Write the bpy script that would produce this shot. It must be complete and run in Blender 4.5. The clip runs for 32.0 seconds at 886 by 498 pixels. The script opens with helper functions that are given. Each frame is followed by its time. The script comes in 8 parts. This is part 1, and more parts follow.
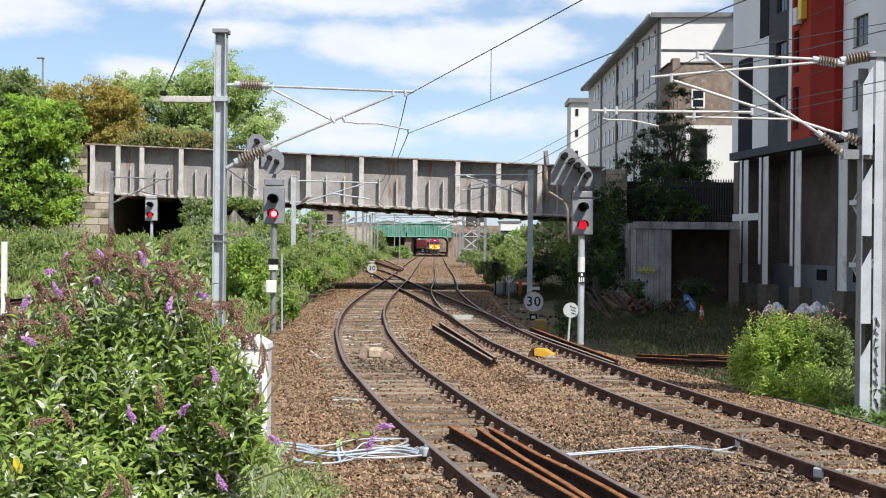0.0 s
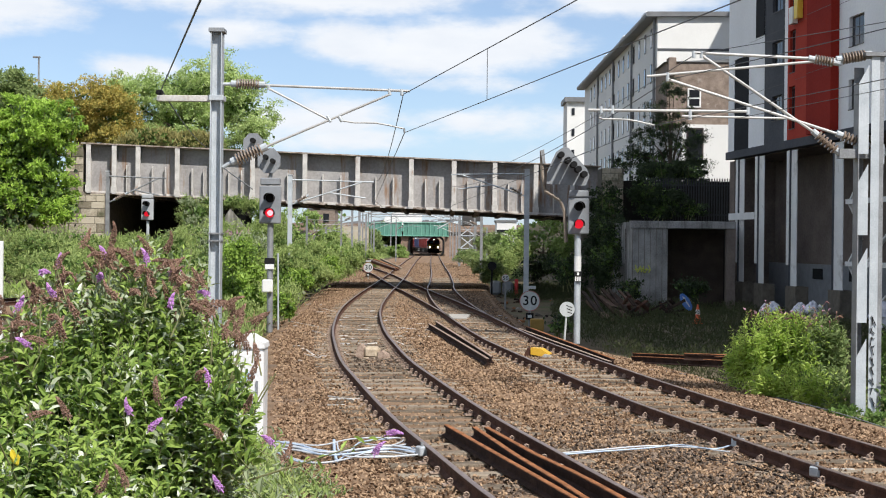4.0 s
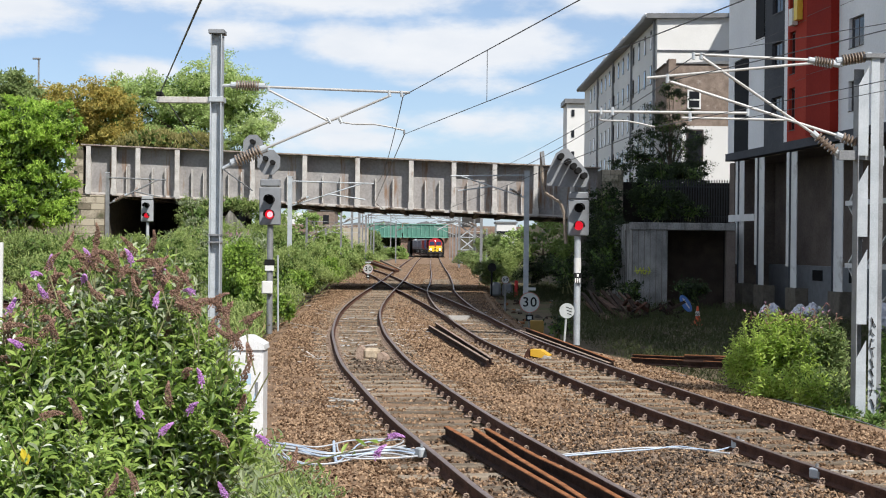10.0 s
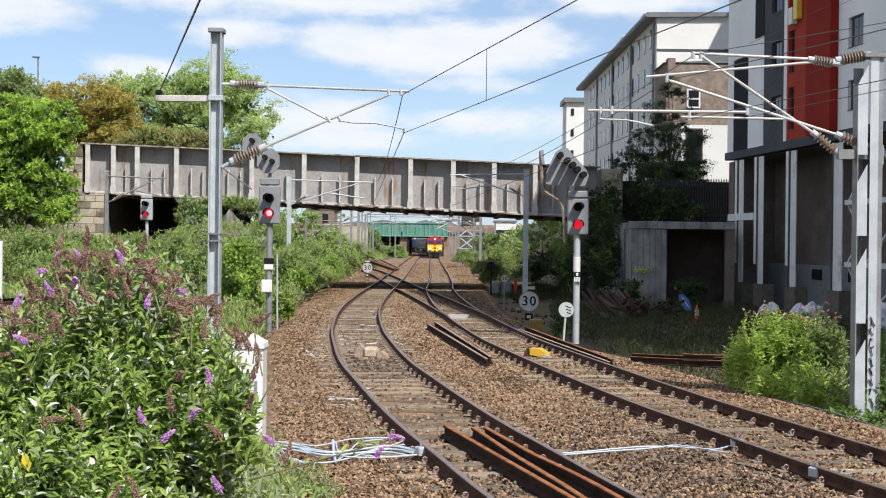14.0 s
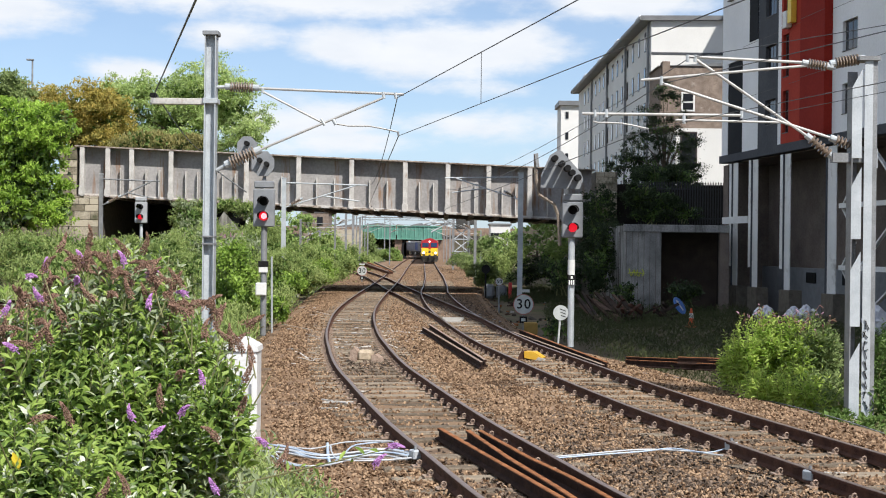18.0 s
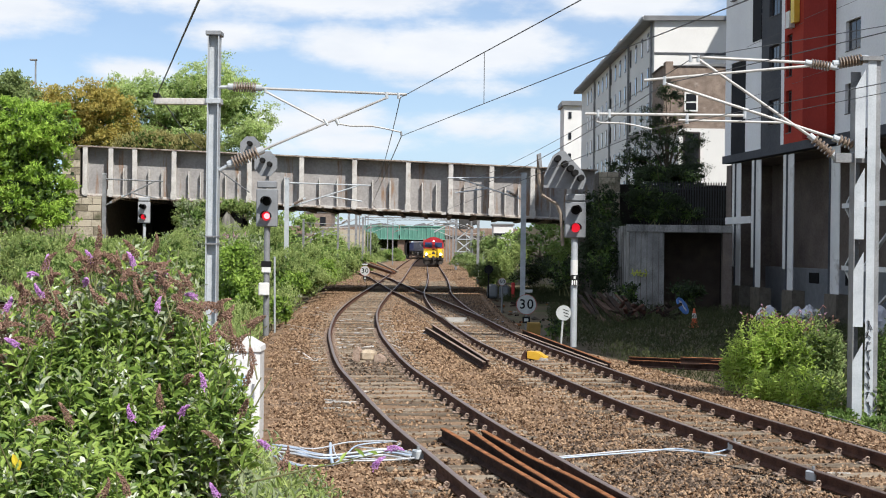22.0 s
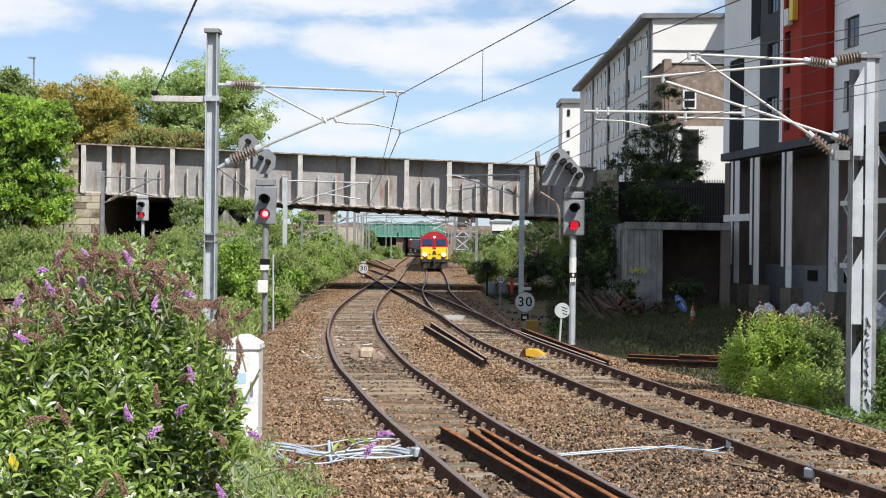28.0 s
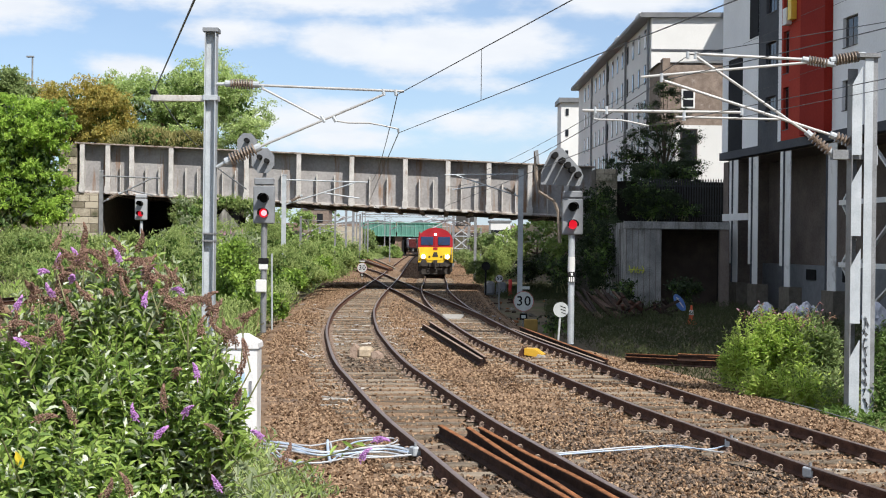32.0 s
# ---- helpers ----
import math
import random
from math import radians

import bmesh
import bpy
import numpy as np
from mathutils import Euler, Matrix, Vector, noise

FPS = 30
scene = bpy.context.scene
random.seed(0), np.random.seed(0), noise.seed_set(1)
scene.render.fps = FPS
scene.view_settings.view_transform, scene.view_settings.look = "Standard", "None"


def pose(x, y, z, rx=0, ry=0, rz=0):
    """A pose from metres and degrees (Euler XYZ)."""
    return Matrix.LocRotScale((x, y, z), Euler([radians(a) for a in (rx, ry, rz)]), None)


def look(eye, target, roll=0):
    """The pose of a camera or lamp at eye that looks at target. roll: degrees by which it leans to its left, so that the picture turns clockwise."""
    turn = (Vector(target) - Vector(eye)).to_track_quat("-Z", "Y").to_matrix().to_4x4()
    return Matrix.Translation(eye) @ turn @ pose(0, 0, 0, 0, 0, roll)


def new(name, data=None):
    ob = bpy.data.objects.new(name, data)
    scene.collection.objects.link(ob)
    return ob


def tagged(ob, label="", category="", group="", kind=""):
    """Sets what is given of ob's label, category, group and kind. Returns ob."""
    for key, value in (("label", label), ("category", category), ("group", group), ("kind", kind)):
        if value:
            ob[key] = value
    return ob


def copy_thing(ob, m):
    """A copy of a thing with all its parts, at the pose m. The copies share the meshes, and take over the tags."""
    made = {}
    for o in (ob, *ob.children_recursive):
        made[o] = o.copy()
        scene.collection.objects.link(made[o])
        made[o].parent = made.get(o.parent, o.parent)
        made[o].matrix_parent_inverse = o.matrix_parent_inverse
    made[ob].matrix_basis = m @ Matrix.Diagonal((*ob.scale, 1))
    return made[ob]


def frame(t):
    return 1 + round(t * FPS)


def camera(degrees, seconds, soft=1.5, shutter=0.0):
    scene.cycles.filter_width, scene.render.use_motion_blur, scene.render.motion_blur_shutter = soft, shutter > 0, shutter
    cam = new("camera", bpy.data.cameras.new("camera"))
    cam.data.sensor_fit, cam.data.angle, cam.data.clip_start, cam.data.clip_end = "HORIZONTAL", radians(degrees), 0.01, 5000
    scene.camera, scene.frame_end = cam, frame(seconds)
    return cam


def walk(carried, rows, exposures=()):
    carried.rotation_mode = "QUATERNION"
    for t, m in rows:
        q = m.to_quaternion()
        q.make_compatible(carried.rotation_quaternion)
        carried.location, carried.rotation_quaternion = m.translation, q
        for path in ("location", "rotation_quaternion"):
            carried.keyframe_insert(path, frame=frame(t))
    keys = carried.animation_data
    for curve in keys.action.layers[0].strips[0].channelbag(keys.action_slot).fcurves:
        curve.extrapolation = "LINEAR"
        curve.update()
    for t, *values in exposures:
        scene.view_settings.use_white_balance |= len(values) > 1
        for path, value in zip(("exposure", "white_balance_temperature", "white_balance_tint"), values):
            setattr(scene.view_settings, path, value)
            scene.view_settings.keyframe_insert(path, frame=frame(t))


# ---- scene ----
EYE = (0, 0, 2.55)
cam = camera(34.83, 32.0, soft=1.05)
walk(cam, [
    (0, look(EYE, (-3.23, 1000, -1.36), 0.59)),
    (0.5, look(EYE, (-2.44, 1000, -1.45), 0.60)),
    (1, look(EYE, (-2.42, 1000, -1.81), 0.53)),
    (1.5, look(EYE, (-1.24, 1000, -2.01), 0.58)),
    (2, look(EYE, (-1.22, 1000, -2.07), 0.60)),
    (2.5, look(EYE, (-1.24, 1000, -2.01), 0.58)),
    (3, look(EYE, (-0.60, 1000, -2.07), 0.60)),
    (3.5, look(EYE, (-0.62, 1000, -2.02), 0.58)),
    (5.5, look(EYE, (-0.66, 1000, -1.39), 0.59)),
    (6, look(EYE, (-0.96, 1000, -1.29), 0.59)),
    (6.5, look(EYE, (-0.64, 1000, -1.45), 0.61)),
    (7, look(EYE, (-0.64, 1000, -1.45), 0.61)),
    (7.5, look(EYE, (-1.18, 1000, -1.45), 0.59)),
    (8, look(EYE, (-0.60, 1000, -1.45), 0.60)),
    (8.5, look(EYE, (-0.37, 1000, -0.84), 0.59)),
    (9, look(EYE, (0.00, 1000, -0.84), 0.60)),
    (9.5, look(EYE, (0.00, 1000, -0.84), 0.60)),
    (10, look(EYE, (-0.51, 1000, -0.84), 0.59)),
    (10.5, look(EYE, (-0.06, 1000, -0.86), 0.61)),
    (11, look(EYE, (-0.00, 1000, -1.45), 0.60)),
    (11.5, look(EYE, (-0.00, 1000, -1.45), 0.60)),
    (12, look(EYE, (-0.02, 1000, -1.39), 0.58)),
    (12.5, look(EYE, (0.02, 1000, -0.91), 0.62)),
    (13, look(EYE, (-0.00, 1000, -1.45), 0.60)),
    (13.5, look(EYE, (-0.61, 1000, -1.54), 0.58)),
    (14, look(EYE, (-0.03, 1000, -1.67), 0.63)),
    (14.5, look(EYE, (0.54, 1000, -2.08), 0.62)),
    (16.5, look(EYE, (6.06, 1000, 1.06), 0.77)),
    (17, look(EYE, (4.48, 1000, 0.81), 0.70)),
    (17.5, look(EYE, (4.77, 1000, 0.81), 0.71)),
    (18, look(EYE, (3.76, 1000, 0.51), 0.66)),
    (18.5, look(EYE, (3.51, 1000, 0.30), 0.65)),
    (19, look(EYE, (2.47, 1000, -0.30), 0.63)),
    (19.5, look(EYE, (1.92, 1000, -0.83), 0.63)),
    (20, look(EYE, (1.81, 1000, -0.65), 0.67)),
    (20.5, look(EYE, (1.23, 1000, -0.84), 0.60)),
    (21, look(EYE, (1.68, 1000, -0.29), 0.68)),
    (21.5, look(EYE, (1.72, 1000, -0.33), 0.65)),
    (22, look(EYE, (1.71, 1000, 0.56), 0.68)),
    (22.5, look(EYE, (1.39, 1000, 0.29), 0.64)),
    (23, look(EYE, (2.46, 1000, 0.96), 0.63)),
    (23.5, look(EYE, (1.85, 1000, -0.03), 0.65)),
    (24, look(EYE, (0.65, 1000, -0.48), 0.66)),
    (24.5, look(EYE, (1.32, 1000, -0.22), 0.63)),
    (25, look(EYE, (0.75, 1000, -1.20), 0.64)),
    (25.5, look(EYE, (0.93, 1000, -1.43), 0.63)),
    (27.5, look(EYE, (3.51, 1000, -0.33), 0.66)),
    (28, look(EYE, (2.77, 1000, -1.10), 0.65)),
    (28.5, look(EYE, (2.41, 1000, -1.45), 0.61)),
    (29, look(EYE, (2.42, 1000, -1.34), 0.65)),
    (29.5, look(EYE, (1.84, 1000, -1.45), 0.60)),
    (30, look(EYE, (2.45, 1000, -1.45), 0.60)),
    (30.5, look(EYE, (2.23, 1000, -1.60), 0.66)),
    (31, look(EYE, (3.09, 1000, -1.58), 0.64)),
    (31.5, look(EYE, (3.04, 1000, -1.79), 0.68)),
    (32, look(EYE, (3.72, 1000, -1.64), 0.66)),
], [(0, 0.27), (3.5, 0.25), (5.5, 0.15), (6.2, 0.10), (8.2, 0.10), (10, 0.17), (12, 0.25), (32, 0.25)])

# ---- daylight ----
SUN = Vector((0.52, -0.82, 1.04)).normalized()
world = bpy.data.worlds.new("sky")
scene.world = world
world.use_nodes = True
wn, wl = world.node_tree.nodes, world.node_tree.links
wn.clear()
w_out = wn.new("ShaderNodeOutputWorld")
w_bg = wn.new("ShaderNodeBackground")
w_sky = wn.new("ShaderNodeTexSky")
w_sky.sky_type = "NISHITA"
w_sky.sun_disc = False
w_sky.sun_elevation = math.asin(SUN.z)
w_sky.sun_rotation = math.atan2(SUN.x, SUN.y)
w_sky.altitude, w_sky.air_density, w_sky.dust_density, w_sky.ozone_density = 50, 1.0, 0.05, 2.2
w_co = wn.new("ShaderNodeTexCoord")
w_map = wn.new("ShaderNodeMapping")
w_map.inputs["Scale"].default_value = (4.0, 4.0, 12.0)
w_map.inputs["Location"].default_value = (2.6, 0.0, 0.8)
w_noise = wn.new("ShaderNodeTexNoise")
w_noise.inputs["Scale"].default_value = 1.5
w_noise.inputs["Detail"].default_value = 10.0
w_noise.inputs["Distortion"].default_value = 0.15
w_noise.inputs["Roughness"].default_value = 0.5
w_ramp = wn.new("ShaderNodeValToRGB")
w_ramp.color_ramp.elements[0].position = 0.44
w_ramp.color_ramp.elements[1].position = 0.565
w_mix = wn.new("ShaderNodeMix")
w_mix.data_type = "RGBA"
w_puff = wn.new("ShaderNodeTexNoise")
w_puff.inputs["Scale"].default_value, w_puff.inputs["Detail"].default_value = 5.0, 5.0
w_grey = wn.new("ShaderNodeMix")
w_grey.data_type = "RGBA"
w_grey.inputs["A"].default_value, w_grey.inputs["B"].default_value = (6.6, 7.1, 7.9, 1), (8.7, 8.8, 8.95, 1)
wl.new(w_map.outputs["Vector"], w_puff.inputs["Vector"])
wl.new(w_puff.outputs["Fac"], w_grey.inputs["Factor"])
wl.new(w_grey.outputs["Result"], w_mix.inputs["B"])
wl.new(w_co.outputs["Generated"], w_map.inputs["Vector"])
wl.new(w_map.outputs["Vector"], w_noise.inputs["Vector"])
wl.new(w_noise.outputs["Fac"], w_ramp.inputs["Fac"])
w_up = wn.new("ShaderNodeSeparateXYZ")
wl.new(w_co.outputs["Generated"], w_up.inputs["Vector"])
w_low = wn.new("ShaderNodeMapRange")
w_low.inputs["From Min"].default_value, w_low.inputs["From Max"].default_value = 0.0, 0.06
w_low.inputs["To Min"].default_value, w_low.inputs["To Max"].default_value = 0.3, 1.0
wl.new(w_up.outputs["Z"], w_low.inputs["Value"])
w_cover = wn.new("ShaderNodeMath")
w_cover.operation = "MULTIPLY"
wl.new(w_ramp.outputs["Color"], w_cover.inputs[0])
wl.new(w_low.outputs["Result"], w_cover.inputs[1])


def sky_math(operation, a, b):
    n = wn.new("ShaderNodeMath")
    n.operation = operation
    for k, v in enumerate((a, b)):
        if isinstance(v, (int, float)):
            n.inputs[k].default_value = v
        else:
            wl.new(v, n.inputs[k])
    return n.outputs[0]


def sky_range(value, f0, f1, t0, t1):
    n = wn.new("ShaderNodeMapRange")
    n.interpolation_type = "SMOOTHSTEP"
    for k, v in zip(("From Min", "From Max", "To Min", "To Max"), (f0, f1, t0, t1)):
        n.inputs[k].default_value = v
    wl.new(value, n.inputs["Value"])
    return n.outputs["Result"]


# fair-weather clouds over the line: direction (x, z), half width, half height, weight
CLOUDS = ((-0.306, 0.157, 0.050, 0.017, 1.0), (-0.10, 0.176, 0.13, 0.016, 1.0), (-0.065, 0.140, 0.035, 0.014, 0.95), (0.0, 0.137, 0.055, 0.018, 1.0), (0.045, 0.138, 0.040, 0.015, 0.95),
          (-0.095, 0.088, 0.045, 0.016, 0.95), (-0.07, 0.072, 0.055, 0.009, 0.8), (-0.215, 0.117, 0.035, 0.009, 0.85), (0.135, 0.172, 0.06, 0.013, 0.95), (0.04, 0.085, 0.075, 0.010, 0.62),
          (-0.145, 0.143, 0.045, 0.009, 0.66), (0.012, 0.112, 0.05, 0.006, 0.6), (0.075, 0.058, 0.05, 0.008, 0.55))
w_warp = wn.new("ShaderNodeTexNoise")
w_warp.inputs["Scale"].default_value, w_warp.inputs["Detail"].default_value, w_warp.inputs["Roughness"].default_value = 16.0, 8.0, 0.6
w_flat = wn.new("ShaderNodeMapping")
w_flat.inputs["Scale"].default_value = (1.0, 1.0, 2.6)
wl.new(w_co.outputs["Generated"], w_flat.inputs["Vector"])
wl.new(w_flat.outputs["Vector"], w_warp.inputs["Vector"])
w_field = None
for cx, cz, rx, rz, weight in CLOUDS:
    n_sub = wn.new("ShaderNodeVectorMath")
    n_sub.operation = "SUBTRACT"
    wl.new(w_co.outputs["Generated"], n_sub.inputs[0])
    n_sub.inputs[1].default_value = (cx, 0, cz)
    n_mul = wn.new("ShaderNodeVectorMath")
    n_mul.operation = "MULTIPLY"
    wl.new(n_sub.outputs[0], n_mul.inputs[0])
    n_mul.inputs[1].default_value = (1 / rx, 0, 1 / rz)
    n_len = wn.new("ShaderNodeVectorMath")
    n_len.operation = "LENGTH"
    wl.new(n_mul.outputs[0], n_len.inputs[0])
    puff = sky_range(n_len.outputs["Value"], 0.0, 2.1, weight, 0.0)
    w_field = puff if w_field is None else sky_math("MAXIMUM", w_field, puff)
w_ragged = sky_math("ADD", w_field, sky_math("MULTIPLY", sky_math("SUBTRACT", w_warp.outputs["Fac"], 0.5), 1.5))
w_fair = sky_range(w_ragged, 0.16, 0.80, 0.14, 0.97)
w_up2 = wn.new("ShaderNodeSeparateXYZ")
wl.new(w_co.outputs["Generated"], w_up2.inputs["Vector"])
w_aside = sky_math("MAXIMUM", sky_range(w_up2.outputs["Z"], 0.19, 0.28, 0.0, 1.0), sky_range(w_up2.outputs["Y"], 0.85, 0.93, 1.0, 0.0))
w_all = sky_math("MAXIMUM", sky_math("MULTIPLY", w_cover.outputs[0], w_aside), w_fair)
wl.new(w_all, w_mix.inputs["Factor"])
w_haze = wn.new("ShaderNodeValToRGB")
w_haze.color_ramp.elements[0].position, w_haze.color_ramp.elements[0].color = 0.0, (0.47, 0.61, 0.98, 1)
w_haze.color_ramp.elements[1].position, w_haze.color_ramp.elements[1].color = 0.25, (0.92, 0.97, 1.06, 1)
w_mid = w_haze.color_ramp.elements.new(0.08)
w_mid.color = (0.81, 0.885, 1.04, 1)
wl.new(w_up.outputs["Z"], w_haze.inputs["Fac"])
w_tint = wn.new("ShaderNodeMix")
w_tint.data_type, w_tint.blend_type = "RGBA", "MULTIPLY"
w_tint.inputs["Factor"].default_value = 1.0
wl.new(w_sky.outputs["Color"], w_tint.inputs["A"])
wl.new(w_haze.outputs["Color"], w_tint.inputs["B"])
wl.new(w_tint.outputs["Result"], w_mix.inputs["A"])
wl.new(w_mix.outputs["Result"], w_bg.inputs["Color"])
w_bg.inputs["Strength"].default_value = 0.10
wl.new(w_bg.outputs["Background"], w_out.inputs["Surface"])
sun = new("sun", bpy.data.lights.new("sun", "SUN"))
sun.data.energy, sun.data.angle, sun.data.color = 4.8, radians(0.55), (1.0, 0.955, 0.90)
sun.matrix_world = look(SUN * 200, (0, 0, 0))
scene.view_settings.exposure = 0.25


# ---- materials ----
def material(name, low, high, scale=8.0, rough=0.7, bump=0.0, fine=60.0, metal=0.0, stain=None, stain_scale=0.7, stain_at=0.55, island=0.0, vary=0.0, streak=1.0):
    """Two tones mixed by a coarse and a fine noise, an optional stain, relief by the fine noise."""
    m = bpy.data.materials.new(name)
    m.use_nodes = True
    n, l = m.node_tree.nodes, m.node_tree.links
    b = n["Principled BSDF"]
    co = n.new("ShaderNodeTexCoord")
    a = n.new("ShaderNodeTexNoise")
    a.inputs["Scale"].default_value, a.inputs["Detail"].default_value = scale, 6.0
    f = n.new("ShaderNodeTexNoise")
    f.inputs["Scale"].default_value, f.inputs["Detail"].default_value = fine, 4.0
    l.new(co.outputs["Object"], a.inputs["Vector"])
    l.new(co.outputs["Object"], f.inputs["Vector"])
    blend = n.new("ShaderNodeMath")
    blend.operation = "MULTIPLY_ADD"
    blend.inputs[1].default_value = 0.45
    l.new(f.outputs["Fac"], blend.inputs[0])
    half = n.new("ShaderNodeMath")
    half.operation = "MULTIPLY"
    half.inputs[1].default_value = 0.55
    l.new(a.outputs["Fac"], half.inputs[0])
    l.new(half.outputs[0], blend.inputs[2])
    ramp = n.new("ShaderNodeMapRange")
    ramp.inputs["From Min"].default_value, ramp.inputs["From Max"].default_value = 0.36, 0.64
    source = blend.outputs[0]
    if island or vary:
        info = n.new("ShaderNodeNewGeometry") if island else n.new("ShaderNodeObjectInfo")
        add = n.new("ShaderNodeMath")
        add.operation = "MULTIPLY_ADD"
        add.inputs[1].default_value = island or vary
        l.new(info.outputs["Random Per Island" if island else "Random"], add.inputs[0])
        off = n.new("ShaderNodeMath")
        off.operation = "SUBTRACT"
        off.inputs[1].default_value = (island or vary) / 2
        l.new(source, off.inputs[0])
        l.new(off.outputs[0], add.inputs[2])
        source = add.outputs[0]
    l.new(source, ramp.inputs["Value"])
    mix = n.new("ShaderNodeMix")
    mix.data_type = "RGBA"
    mix.inputs["A"].default_value, mix.inputs["B"].default_value = (*low, 1), (*high, 1)
    l.new(ramp.outputs["Result"], mix.inputs["Factor"])
    colour = mix.outputs["Result"]
    if stain:
        s = n.new("ShaderNodeTexNoise")
        s.inputs["Scale"].default_value, s.inputs["Detail"].default_value, s.inputs["Roughness"].default_value = stain_scale, 8.0, 0.65
        run = n.new("ShaderNodeMapping")
        run.inputs["Scale"].default_value = (1, 1, streak)
        l.new(co.outputs["Object"], run.inputs["Vector"])
        l.new(run.outputs["Vector"], s.inputs["Vector"])
        r = n.new("ShaderNodeMapRange")
        r.inputs["From Min"].default_value, r.inputs["From Max"].default_value = stain_at, stain_at + 0.12
        l.new(s.outputs["Fac"], r.inputs["Value"])
        x = n.new("ShaderNodeMix")
        x.data_type = "RGBA"
        x.inputs["B"].default_value = (*stain, 1)
        l.new(r.outputs["Result"], x.inputs["Factor"])
        l.new(colour, x.inputs["A"])
        colour = x.outputs["Result"]
    l.new(colour, b.inputs["Base Color"])
    b.inputs["Roughness"].default_value, b.inputs["Metallic"].default_value = rough, metal
    if rough >= 0.85:
        b.inputs["Specular IOR Level"].default_value = 0.15
    if bump:
        k = n.new("ShaderNodeBump")
        k.inputs["Strength"].default_value, k.inputs["Distance"].default_value = bump, 0.02
        l.new(f.outputs["Fac"], k.inputs["Height"])
        l.new(k.outputs["Normal"], b.inputs["Normal"])
    return m


def leaf_material(name, low, high, shine=0.45, through_light=0.3):
    """Leaves: each one its own tone, a little light comes through."""
    m = bpy.data.materials.new(name)
    m.use_nodes = True
    n, l = m.node_tree.nodes, m.node_tree.links
    b, o = n["Principled BSDF"], n["Material Output"]
    geo = n.new("ShaderNodeNewGeometry")
    co = n.new("ShaderNodeTexCoord")
    a = n.new("ShaderNodeTexNoise")
    a.inputs["Scale"].default_value = 0.8
    l.new(co.outputs["Object"], a.inputs["Vector"])
    add = n.new("ShaderNodeMath")
    add.operation = "MULTIPLY_ADD"
    add.inputs[1].default_value = 0.6
    add.use_clamp = True
    sub = n.new("ShaderNodeMath")
    sub.operation = "SUBTRACT"
    sub.inputs[1].default_value = 0.3
    l.new(a.outputs["Fac"], sub.inputs[0])
    l.new(geo.outputs["Random Per Island"], add.inputs[0])
    l.new(sub.outputs[0], add.inputs[2])
    mix = n.new("ShaderNodeMix")
    mix.data_type = "RGBA"
    mix.inputs["A"].default_value, mix.inputs["B"].default_value = (*low, 1), (*high, 1)
    l.new(add.outputs[0], mix.inputs["Factor"])
    l.new(mix.outputs["Result"], b.inputs["Base Color"])
    b.inputs["Roughness"].default_value = shine
    b.inputs["Specular IOR Level"].default_value = 0.3
    t = n.new("ShaderNodeBsdfTranslucent")
    l.new(mix.outputs["Result"], t.inputs["Color"])
    s = n.new("ShaderNodeMixShader")
    s.inputs["Fac"].default_value = through_light
    l.new(b.outputs[0], s.inputs[1])
    l.new(t.outputs[0], s.inputs[2])
    l.new(s.outputs[0], o.inputs["Surface"])
    return m


def glow(name, colour, strength):
    m = bpy.data.materials.new(name)
    m.use_nodes = True
    b = m.node_tree.nodes["Principled BSDF"]
    b.inputs["Base Color"].default_value = (*colour, 1)
    b.inputs["Emission Color"].default_value = (*colour, 1)
    b.inputs["Emission Strength"].default_value = strength
    return m


def glass(name, tint=(0.014, 0.016, 0.02), rough=0.3):
    m = bpy.data.materials.new(name)
    m.use_nodes = True
    b = m.node_tree.nodes["Principled BSDF"]
    b.inputs["Base Color"].default_value = (*tint, 1)
    b.inputs["Roughness"].default_value = rough
    b.inputs["Specular IOR Level"].default_value = 0.35
    return m


M_GROUND = material("weedy_soil", (0.085, 0.068, 0.046), (0.15, 0.125, 0.08), 0.8, 0.95, 0.6, 30, stain=(0.085, 0.10, 0.04), stain_scale=0.35, stain_at=0.52)
M_BALLAST = material("ballast_bed", (0.13, 0.082, 0.05), (0.31, 0.21, 0.135), 1.1, 0.95, 1.0, 26, stain=(0.13, 0.10, 0.08), stain_scale=0.5, stain_at=0.56)
M_STONE = material("ballast_stone", (0.13, 0.078, 0.046), (0.41, 0.283, 0.18), 3.0, 0.9, 0.4, 60, island=0.5)
M_GRIME_SHADE = material("grimy_shaded_stone", (0.06, 0.045, 0.034), (0.22, 0.165, 0.125), 3.0, 0.85, 0.4, 60, island=0.5)
M_CABINET = material("weathered_white_paint", (0.60, 0.60, 0.59), (0.78, 0.78, 0.77), 2.2, 0.55, 0.05, 40, stain=(0.46, 0.43, 0.40), stain_scale=3.0, stain_at=0.56, streak=0.25)
M_RAIL = material("rusty_rail_side", (0.045, 0.023, 0.017), (0.125, 0.062, 0.043), 6, 0.85, 0.5, 70)
M_RAILTOP = material("worn_rail_head", (0.15, 0.105, 0.085), (0.28, 0.215, 0.185), 12, 0.42, 0.05, 90, metal=0.35)
M_RUST = material("orange_rust", (0.16, 0.065, 0.028), (0.42, 0.18, 0.08), 5, 0.9, 0.5, 70)
M_SLEEPER = material("weathered_timber", (0.12, 0.095, 0.07), (0.30, 0.25, 0.19), 5, 0.95, 0.8, 45, vary=0.35)
M_CHAIR = material("rusted_casting", (0.22, 0.15, 0.11), (0.46, 0.36, 0.29), 20, 0.85, 0.3, 80)
